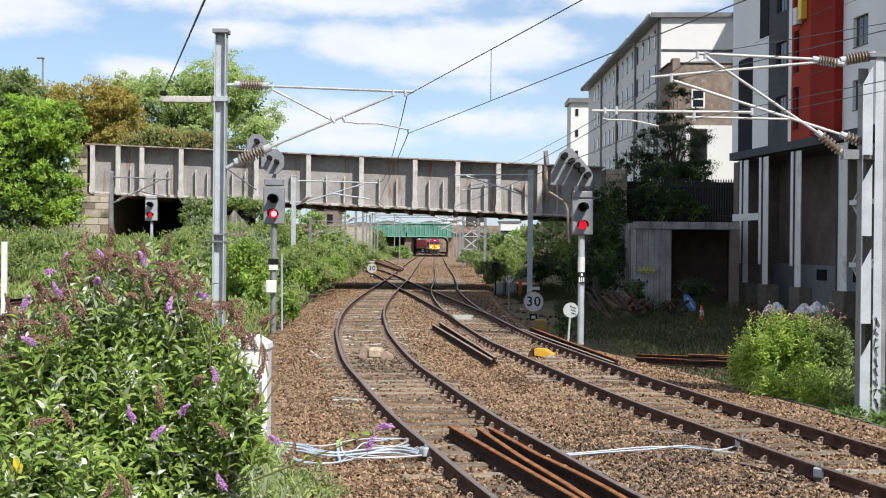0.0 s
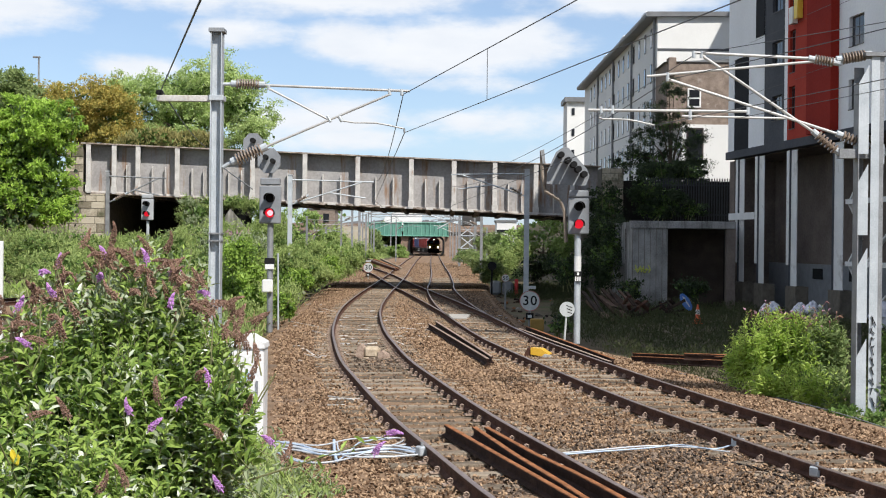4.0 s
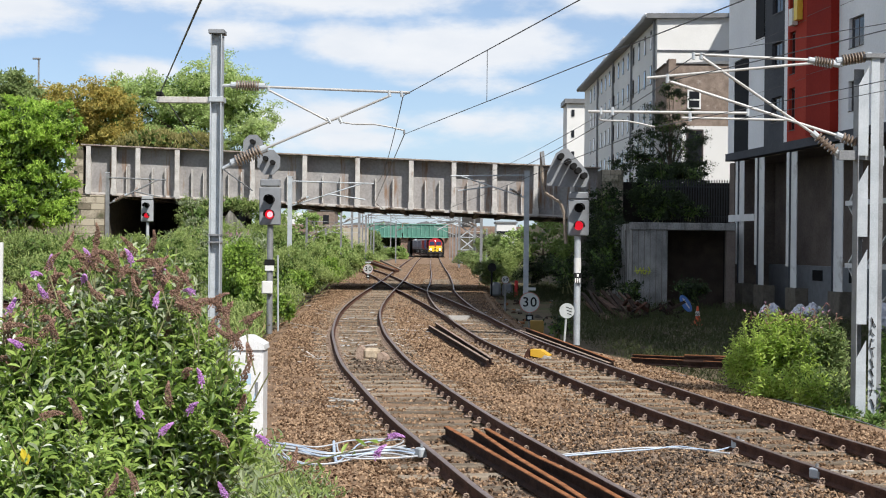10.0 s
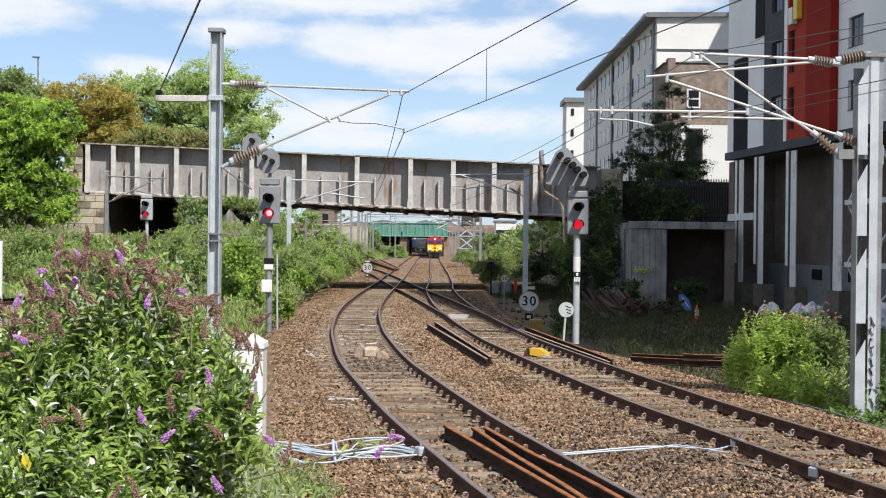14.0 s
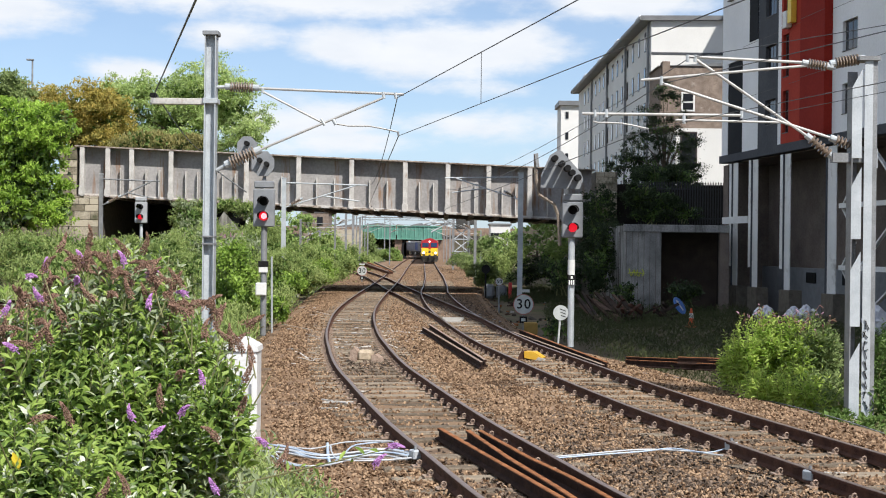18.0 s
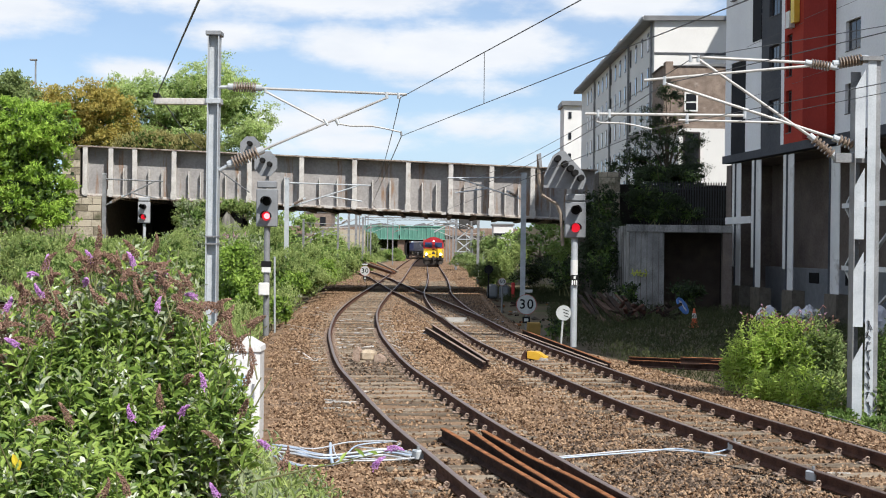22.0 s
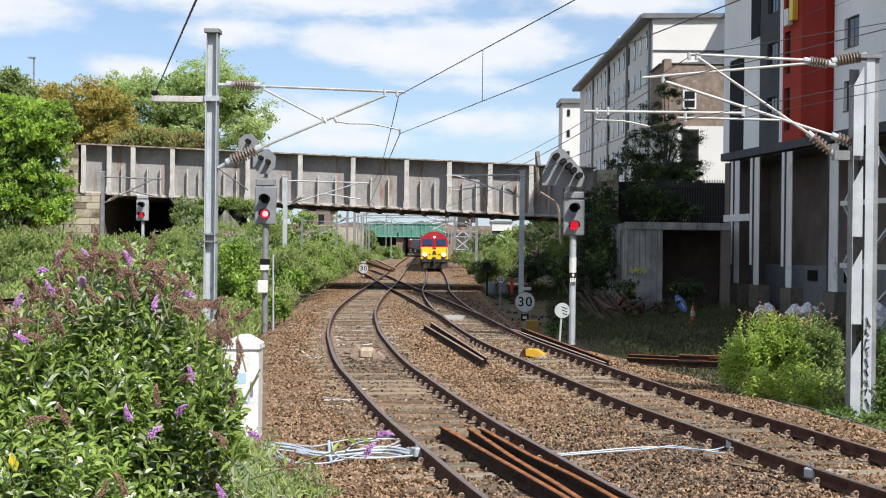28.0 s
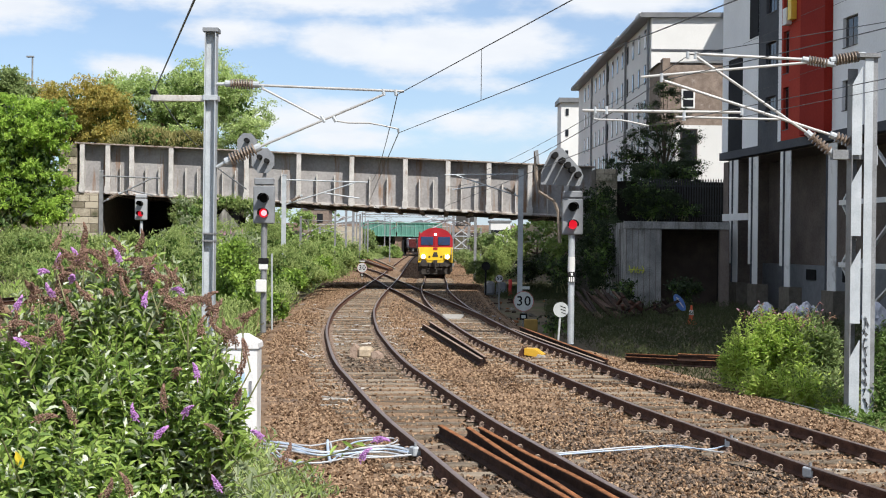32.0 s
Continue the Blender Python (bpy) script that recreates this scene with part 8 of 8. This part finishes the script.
        tagged(s, "long pale splintered batten lying on the ballast", "litter", "litter on the ballast")
    for p, w in (((-1.69, 24.44), 0.55), ((-1.49, 26.29), 0.3), ((-1.8, 23.52), 0.35), ((4.9, 17.25), 0.28), ((4.78, 22.81), 0.22), ((-2.92, 33.68), 0.4)):
        s = thing("timber_offcut", (*p, -0.19), "pale timber offcut on the ballast", "litter", "litter on the ballast", rz=rng.uniform(-15, 15))
        part("offcut", blk((-w / 2, 0, 0), (w / 2, 0.04, 0.03), 0.006), M_LITTER, s)
    # cone, blue barrow and sheets in the shade
    c = thing("traffic_cone", (*(9.91, 55, -0.18)[:2], -0.5), "orange and white traffic cone in the undergrowth", "cone")
    part("base", blk((-0.2, -0.2, 0), (0.2, 0.2, 0.04), 0.01), M_CONE, c)
    part("cone", bar((0, 0, 0.04), (0, 0, 0.75), 0.15, 0.03, 14), M_CONE, c)
    part("band", bar((0, 0, 0.36), (0, 0, 0.55), 0.098, 0.07, 14), M_WHITE, c, "white band")
    c = thing("road_sign", (9.63, 56, 0.3), "round blue road sign dumped leaning in the undergrowth", "sign")
    lean = pose(0, 0, 0, 0, -35, 0) @ pose(0, 0, 0, 0, 0, 58)
    bm = rod(bmesh.new(), (0, 0, 0), (0, 0.02, 0), 0.38, seg=28)
    bm.transform(lean)
    part("disc", bm, M_BLUE, c)
    bm = box(bmesh.new(), (-0.05, -0.012, -0.24), (0.05, -0.004, 0.14), 0, lean)
    prism(bm, [(-0.13, 0.12), (0.13, 0.12), (0, 0.27)], 0.008, lean @ pose(0, -0.012, 0))
    part("arrow", bm, M_WHITE, c, "white arrow")
    rg = random.Random(17)
    for x, y, w, hh in ((13.25, 58, 0.30, 0.62), (13.62, 58.3, 0.34, 0.70), (14.65, 58, 0.34, 0.70), (15.05, 57.6, 0.32, 0.78), (15.45, 58, 0.26, 0.6), (15.55, 50, 0.42, 1.1)):
        c = thing("rubble_sack", (x, y, -0.45), "crumpled pale plastic sack standing by the old plinths", "sack", "plastic sacks")
        bm = bmesh.new()
        bmesh.ops.create_icosphere(bm, subdivisions=3, radius=1.0)
        for v in bm.verts:
            k = 1 + 0.28 * noise.noise(v.co * 2.2 + Vector((x, y, 0))) + rg.uniform(-0.04, 0.04)
            pinch = 1.0 - 0.35 * max(v.co.z, 0)
            v.co = Vector((v.co.x * w * k * pinch, v.co.y * w * k * pinch, (v.co.z * k + 1) * hh / 2))
        part("sack", bm, M_TARP, c)
    # stacked old sleepers in shade
    for i, (a, b) in enumerate((((6.17, 60, 0.12), (6.65, 55, -0.55)), ((6.65, 60, 0.29), (7.2, 55, -0.32)), ((7.25, 60, 0.37), (7.56, 56, -0.26)))):
        c = part("old_sleeper", beam(bmesh.new(), a, b, 0.24, 0.14), M_OLDWOOD)
        tagged(c, "old timber sleeper dumped on the bank", "sleeper", "dumped sleepers")
    rg = random.Random(31)
    heap = thing("debris_heap", (8.23, 56, -0.25), "dark heap of burnt timber and scrap", "debris")
    for i in range(26):
        a = Vector((rg.uniform(-1.1, 1.1), rg.uniform(-0.6, 0.6), rg.uniform(0.0, 0.5)))
        b = a + Vector((rg.uniform(-0.7, 0.7), rg.uniform(-0.4, 0.4), rg.uniform(-0.1, 0.45)))
        part("scrap_timber", beam(bmesh.new(), a, b, rg.uniform(0.08, 0.2), rg.uniform(0.05, 0.12)), rg.choice((M_CHAR, M_CHAR, M_RAIL)), heap)
    for i in range(9):
        u = i / 8 + rg.uniform(-0.06, 0.06)
        a, b = Vector((5.93, 60, 0.43)).lerp(Vector((7.72, 60, 0.61)), u), Vector((6.37, 57, -0.28)).lerp(Vector((8.06, 57, -0.31)), u + rg.uniform(-0.15, 0.15))
        a.z += rg.uniform(-0.15, 0.2)
        c = part("old_timber", beam(bmesh.new(), a, b, rg.uniform(0.06, 0.16), rg.uniform(0.05, 0.10)), rg.choice((M_OLDWOOD, M_OLDWOOD, M_CHAR)))
        tagged(c, "long old timber dumped in the shade", "timber", "dumped timbers")
    for p in ([(0, 0, 0.25), (0.1, 0, -0.1), (0.25, 0, 0.2), (0.3, 0, -0.1)], [(0.42, 0, 0.2), (0.36, 0, 0.0), (0.48, 0, -0.12), (0.56, 0, 0.1)], [(0.62, 0, 0.24), (0.72, 0, 0.05), (0.64, 0, -0.12)], [(-0.04, 0, 0.02), (0.3, 0, 0.06), (0.75, 0, 0.0)]):
        q = Vector((9.35, 68.9, 1.31)) + Vector((0, -0.02, 0))
        s = part("graffiti_stroke", tube(bmesh.new(), smooth([Vector(v) + q for v in p], 0.08), 0.028), M_SPRAY)
        tagged(s, "yellow-green sprayed stroke on the concrete shelter", "graffiti", "graffiti strokes")
    rg = random.Random(44)
    for i in range(70):
        x, y = rg.uniform(850, 1000), rg.uniform(505, 585)
        v = (y - 431) / 2.95
        X, Y = (x - 784) / v, 2500 / v
        if X < lerp(EDGE_R, Y) - 0.5:
            continue
        s = thing("rubble_piece", (X, Y, ground_height(X, Y) + 0.02), "broken rubble and scrap on the shaded soil", "rubble", "rubble by the speed sign", rz=rg.uniform(0, 180))
        w = rg.uniform(0.05, 0.22)
        part("lump", box(bmesh.new(), (-w, -w * 0.4, -0.05), (w, w * 0.4, w * rg.uniform(0.2, 0.5)), w * 0.12, pose(0, 0, 0, rg.uniform(-25, 25), rg.uniform(-25, 25), 0)), rg.choice((M_OLDWOOD, M_CONCRETE, M_JOINT, M_OLDWOOD, M_CHAR, M_RUST)), s)
    wing = thing("wing_wall", (0, 0, 0), "pale triangular concrete wing wall by the pier", "wall", kind="structure")
    part("wall", prism(bmesh.new(), [(a, z) for a, _, z in ((-12.1, 0, 1.0), (-12.12, 0, 3.92), (-11.84, 0, 4.30), (-10.67, 0, 2.9), (-10.66, 0, 1.0))], 0.4, pose(0, 78.1, 0)), M_CONCRETE, wing)
    c = thing("equipment_case", (*(3.4, 81.05), -0.4), "grey lineside equipment cases beyond the speed sign", "cabinet")
    part("case", blk((-0.7, 0, 0), (-0.1, 0.5, 0.8), 0.12), M_SIG, c)
    part("case", blk((0.0, 0.1, 0), (0.6, 0.6, 0.75), 0.12), M_SIG, c)
    c = thing("red_barrier", (*(4.07, 79.46), -0.4), "small red plastic barrier by the equipment cases", "barrier")
    part("panel", blk((-0.06, 0, 0), (0.14, 0.1, 0.95), 0.05), M_BARRIER, c)
    c = thing("yellow_grit_bin", (*(3.14, 47.41), -0.4), "dull yellow box behind the speed sign", "box")
    part("bin", blk((-0.2, 0, 0), (0.25, 0.35, 0.42), 0.03), M_BIN, c)
    c = thing("rear_disc", (0, 0, 0), "black round back of a far sign", "sign")
    x, z = 2.67, 1.3
    part("disc", rod(bmesh.new(), (x, 78, z), (x, 78.04, z), 0.24, seg=24), M_BLACK, c)
    part("post", bar((x, 78.06, -0.5), (x, 78.06, z), 0.05), M_BLACK, c)
    c = thing("street_lamp", (-28.8, 100, 4), "thin dark street lamp beyond the trees", "street lamp")
    part("pole", bar((0, 0, 0), (0, 0, 15.33 - 4), 0.09, 0.06), M_GALV_DARK, c)
    part("lamp_head", blk((-0.42, -0.1, 15.33 - 4), (0.1, 0.1, 15.33 - 3.88), 0.02), M_GALV_DARK, c)
    c = thing("marker_post", (-12.57, 40, -0.4), "white painted marker post at the side line", "post")
    part("post", blk((-0.07, -0.05, 0), (0.09, 0.05, 2.47 + 0.4), 0.01), M_WHITE, c)
    for i, (a, b) in enumerate(GRAFFITI):
        g = part("graffiti_stroke", beam(bmesh.new(), a, b, 0.025, 0.006), M_BLACK)
        tagged(g, "black sprayed stroke on the white mast", "graffiti", "graffiti strokes")


build_cabinet()
build_clutter()


# ---- train, lorry ----
M_LOCO_RED = material("glossy_red_paint", (0.32, 0.014, 0.025), (0.41, 0.026, 0.034), 1.0, 0.35)
M_LOCO_YELLOW = material("warning_yellow_paint", (0.80, 0.52, 0.02), (0.88, 0.60, 0.04), 1.0, 0.4)
M_LOCO_FRAME = material("brake_dust_black", (0.03, 0.028, 0.026), (0.08, 0.072, 0.065), 2.0, 0.85)
M_WAGON = material("dull_wagon_steel", (0.20, 0.21, 0.24), (0.33, 0.34, 0.38), 0.8, 0.7, 0.1, 20, stain=(0.17, 0.09, 0.06), stain_scale=0.5, stain_at=0.58)
M_WAGON_RED = material("maroon_wagon_paint", (0.36, 0.07, 0.065), (0.48, 0.12, 0.10), 0.8, 0.7, 0.1, 20, stain=(0.12, 0.08, 0.07), stain_scale=0.5, stain_at=0.58)
M_WAGON_BLUE = material("dark_blue_wagon_paint", (0.10, 0.13, 0.26), (0.17, 0.20, 0.36), 0.8, 0.7, 0.1, 20)
M_LAMP = glow("headlamp", (1.0, 0.95, 0.85), 4.0)
# blue base tint puts the reflected sky into the glass colour
M_SCREEN = glass("cab_glass", (0.03, 0.055, 0.13), 0.1)


def build_loco():
    """Nose at the origin, body behind it along +y."""
    top = thing("locomotive", (0, 0, 0), "red diesel freight locomotive with a bright yellow cab front", "locomotive")
    W = 1.32
    side = [(-W, 1.15), (W, 1.15), (W, 2.85), (1.2, 3.16), (0.92, 3.45), (0.5, 3.66), (0, 3.74), (-0.5, 3.66), (-0.92, 3.45), (-1.2, 3.16), (-W, 2.85)]
    part("body", prism(bmesh.new(), side, 20.2, pose(0, 0.5, 0)), M_LOCO_RED, top)
    cab = [(-W, 2.05), (W, 2.05), (W, 2.85), (1.2, 3.16), (0.92, 3.45), (0.5, 3.66), (0, 3.74), (-0.5, 3.66), (-0.92, 3.45), (-1.2, 3.16), (-W, 2.85)]
    part("cab_front", prism(bmesh.new(), cab, 0.36, pose(0, 0.14, 0)), M_LOCO_RED, top)
    nose = [(-W, 1.05), (W, 1.05), (W, 2.22), (-W, 2.22)]
    part("nose_panel", prism(bmesh.new(), nose, 0.42, pose(0, 0.08, 0)), M_LOCO_YELLOW, top, "yellow warning panel")
    for s in (-1, 1):
        part("windscreen", blk((s * 0.65 - 0.47, 0.08, 2.38), (s * 0.65 + 0.47, 0.15, 3.02), 0.03), M_SCREEN, top)
        part("headlamp_housing", blk((s * 0.92 - 0.3, -0.02, 1.28), (s * 0.92 + 0.3, 0.1, 1.72), 0.05), M_LOCO_YELLOW, top)
        part("headlamp", rod(bmesh.new(), (s * 0.92, -0.06, 1.5), (s * 0.92, 0.0, 1.5), 0.165, seg=16), M_LAMP, top, "lit headlamp")
        part("buffer", rod(rod(bmesh.new(), (s * 0.87, -0.62, 1.02), (s * 0.87, -0.55, 1.02), 0.26, seg=16), (s * 0.87, -0.55, 1.02), (s * 0.87, 0.1, 1.02), 0.1), M_LOCO_FRAME, top)
        part("mirror", blk((s * 1.46 - 0.06, 0.6, 2.5), (s * 1.46 + 0.06, 0.66, 2.9)), M_LOCO_FRAME, top)
        part("sill", blk((s * W - 0.05, 0.5, 1.0), (s * W + 0.05, 20.5, 1.15)), M_LOCO_FRAME, top)
        for i in range(8):
            part("side_grille", blk((s * (W + 0.01) - 0.015, 3.6 + i * 2.0, 1.7), (s * (W + 0.01) + 0.015, 5.1 + i * 2.0, 2.9)), M_LOCO_FRAME, top)
    part("centre_lamp", rod(bmesh.new(), (0, 0.06, 3.2), (0, 0.15, 3.2), 0.1, seg=14), M_LAMP, top, "lit marker lamp")
    part("centre_pillar", blk((-0.08, 0.06, 2.22), (0.08, 0.16, 3.1)), M_LOCO_RED, top)
    part("badge", blk((-0.17, 0.055, 2.02), (0.17, 0.082, 2.2)), M_LOCO_RED, top, "small red badge")
    part("jumper_cover", prism(bmesh.new(), [(-0.22, 1.5), (0.22, 1.5), (0.12, 1.85), (-0.12, 1.85)], 0.05, pose(0, 0.045, 0)), M_LOCO_FRAME, top)
    for s in (-1, 1):
        part("marker_lamp", rod(bmesh.new(), (s * 0.45, 0.05, 1.5), (s * 0.45, 0.08, 1.5), 0.08, seg=12), M_LOCO_FRAME, top)
        part("wiper", beam(bmesh.new(), (s * 0.3, 0.06, 2.36), (s * 0.7, 0.06, 2.8), 0.03, 0.02), M_LOCO_FRAME, top)
        part("handrail", bar((s * 1.24, 0.02, 1.3), (s * 1.24, 0.02, 2.2), 0.025), M_SIGLIGHT, top)
        part("cab_step", blk((s * 1.2 - 0.12, 0.5, 0.35), (s * 1.2 + 0.12, 0.7, 1.0)), M_LOCO_FRAME, top)
    part("coupling", rod(blk((-0.16, -0.3, 0.75), (0.16, 0.1, 1.25)), (0, -0.42, 1.1), (0, -0.42, 0.55), 0.06), M_LOCO_FRAME, top)
    part("bufferbeam", blk((-1.25, 0.0, 0.72), (1.25, 0.3, 1.06), 0.03), M_LOCO_FRAME, top)
    part("plough", prism(bmesh.new(), [(-1.2, 0.16), (1.2, 0.16), (1.15, 0.68), (-1.15, 0.68)], 0.1, pose(0, 0.1, 0)), M_LOCO_FRAME, top)
    for i in range(3):
        part("air_hose", tube(bmesh.new(), smooth([(-0.5 + i * 0.42, 0.0, 0.95), (-0.5 + i * 0.42, -0.16, 0.75), (-0.46 + i * 0.42, -0.1, 0.5), (-0.4 + i * 0.42, 0.0, 0.45)], 0.1), 0.03), M_BLACK, top)
    for y in (1.8, 3.8, 5.8, 15.2, 17.2, 19.2):
        ax = part("wheelset", rod(bmesh.new(), (-0.76, y, 0.53), (0.76, y, 0.53), 0.08), M_LOCO_FRAME, top)
        for s in (-1, 1):
            part("wheel", rod(bmesh.new(), (s * 0.70, y, 0.532), (s * 0.80, y, 0.532), 0.53, seg=20), M_LOCO_FRAME, ax)
    for y in (1.0, 14.4):
        for s in (-1, 1):
            part("bogie_frame", blk((s * 1.06 - 0.08, y, 0.45), (s * 1.06 + 0.08, y + 5.6, 0.95), 0.04), M_LOCO_FRAME, top)
    part("fuel_tank", blk((-1.25, 7.2, 0.35), (1.25, 13.4, 1.1), 0.1), M_LOCO_FRAME, top)
    return top


def build_wagon(mat, label):
    top = thing("hopper_wagon", (0, 0, 0), label, "wagon", "wagons of the freight train")
    part("hopper", prism(bmesh.new(), [(-1.05, 1.15), (1.05, 1.15), (1.3, 1.7), (1.3, 3.45), (-1.3, 3.45), (-1.3, 1.7)], 15.2, pose(0, 0.5, 0)), mat, top)
    for s in (-1, 1):
        for i in range(13):
            part("rib", blk((s * 1.35 - 0.05, 0.6 + i * 1.24, 1.5), (s * 1.35 + 0.05, 0.75 + i * 1.24, 3.4)), mat, top)
        part("top_rail", blk((s * 1.3 - 0.07, 0.45, 3.452), (s * 1.3 + 0.07, 15.75, 3.56)), mat, top)
        part("buffer", rod(bmesh.new(), (s * 0.87, -0.1, 1.02), (s * 0.87, 0.5, 1.02), 0.2, seg=12), M_LOCO_FRAME, top)
    part("underframe", blk((-1.2, 0.3, 0.9), (1.2, 15.9, 1.14)), M_LOCO_FRAME, top)
    for y in (1.4, 3.2, 13.0, 14.8):
        ax = part("wheelset", rod(bmesh.new(), (-0.76, y, 0.46), (0.76, y, 0.46), 0.07), M_LOCO_FRAME, top)
        for s in (-1, 1):
            part("wheel", rod(bmesh.new(), (s * 0.70, y, 0.462), (s * 0.80, y, 0.462), 0.46, seg=18), M_LOCO_FRAME, ax)
    return top


def build_lorry():
    top = thing("box_lorry", (0, 0, 0), "white box lorry crossing the far road bridge", "lorry")
    part("cargo_box", blk((1.9, -1.25, 1.0), (8.4, 1.25, 3.7), 0.04), M_WHITE, top)
    part("cab", prism(bmesh.new(), [(0, 0.6), (1.8, 0.6), (1.8, 2.9), (0.55, 2.9), (0.1, 1.9)], 2.4, pose(0, -1.2, 0)), M_WHITE, top)
    part("windscreen", prism(bmesh.new(), [(0.1, 1.95), (0.2, 1.95), (0.55, 2.7), (0.45, 2.7)], 2.1, pose(0, -1.05, 0)), M_SCREEN, top)
    part("chassis", blk((0.2, -1.0, 0.5), (8.3, 1.0, 0.98)), M_LOCO_FRAME, top)
    for x in (1.0, 6.4):
        for y in (-1.1, 1.1):
            part("wheel", rod(bmesh.new(), (x, y - 0.14, 0.5), (x, y + 0.14, 0.5), 0.5, seg=18), M_BLACK, top)
    return top


LOCO = build_loco()
WAGONS = [build_wagon(M_WAGON_RED, "maroon ribbed hopper wagon behind the locomotive"), build_wagon(M_WAGON, "grey ribbed hopper wagon of the freight train")]
WAGONS.insert(1, copy_thing(WAGONS[0], pose(0, 0, 0)))
BLUE_WAGON = build_wagon(M_WAGON_BLUE, "dark blue ribbed hopper wagon of the freight train")
WAGONS = [WAGONS[0], WAGONS[1], copy_thing(WAGONS[0], pose(0, 0, 0)), BLUE_WAGON, copy_thing(WAGONS[0], pose(0, 0, 0)), WAGONS[2]]
for _i in range(6, 20):
    WAGONS.append(copy_thing(WAGONS[0] if _i in (15, 16, 19) else BLUE_WAGON if _i in (8, 12) else WAGONS[5], pose(0, 0, 0)))
LORRY = build_lorry()

LINE_LEN = [0.0]
for _a, _b in zip(LINE_B, LINE_B[1:]):
    LINE_LEN.append(LINE_LEN[-1] + (_b - _a).length)


def on_line(d):
    """The point on the train's track at d metres from its near end."""
    i = min(max(int(np.searchsorted(LINE_LEN, d)) - 1, 0), len(LINE_B) - 2)
    u = (d - LINE_LEN[i]) / (LINE_LEN[i + 1] - LINE_LEN[i])
    return LINE_B[i].lerp(LINE_B[i + 1], u)


def vehicle_pose(d, length):
    a, b = on_line(d + 2.0), on_line(d + length - 2.0)
    v = b - a
    p = a - v.normalized() * 2.0
    return Matrix.Translation(p) @ pose(0, 0, 0, 0, 0, math.degrees(math.atan2(-v.x, v.y)))


def motions():
    near = min(range(len(LINE_B)), key=lambda i: abs(LINE_B[i].y - 107.5))
    stop = LINE_LEN[near]
    speed = [(0, 250.5), (6, 202.0), (9, 179.0), (14, 141.0), (20, 91.5), (24, 60.0), (28, 29.5), (32, 0.0)]
    times = [float(t) for t in range(0, 33)]
    lead = [stop + lerp(speed, t) for t in times]
    walk(LOCO, [(t, vehicle_pose(d, 21.0)) for t, d in zip(times, lead)])
    for i, w in enumerate(WAGONS):
        walk(w, [(t, vehicle_pose(d + 21.6 + 16.6 * i, 16.0)) for t, d in zip(times, lead)])
    for i, c in enumerate(CLUMPS):
        rest = c.matrix_basis.copy()
        walk(c, [(0.5 * k, rest @ pose(0, 0, 0, 0.7 * math.sin(1.1 * k + 2 * i), 1.1 * math.sin(0.83 * k + i) + 0.6 * math.sin(2.1 * k + 3 * i), 0)) for k in range(65)])
    rest = SPRAY.matrix_basis.copy()
    swing = ((0, -3, 4), (1.5, 3, 0), (3, 0, 3), (5.5, 9, -6), (6, 10, -7), (7.5, 2, -1), (9, -2, 3), (10, 3, 0), (11.5, 7, -4), (13, 0, 2), (14.5, 4, -2), (17, 2, 1), (19, 9, -8), (20.5, 3, -2), (23, 2, -5), (25, -1, 2), (28, 0, 1), (30, 5, -2), (32, -3, -1))
    walk(SPRAY, [(t, rest @ pose(0, 0, 0, 0, -b, a)) for t, a, b in swing])
    road = 5.3
    walk(LORRY, [(0, pose(-1.3, 308, road)), (1.5, pose(-4.9, 308, road)), (3, pose(-10.2, 308, road)), (6, pose(-19.7, 308, road)), (8, pose(-29.5, 308, road)), (12, pose(-44, 308, road)), (32, pose(-46, 308, road))])


motions()
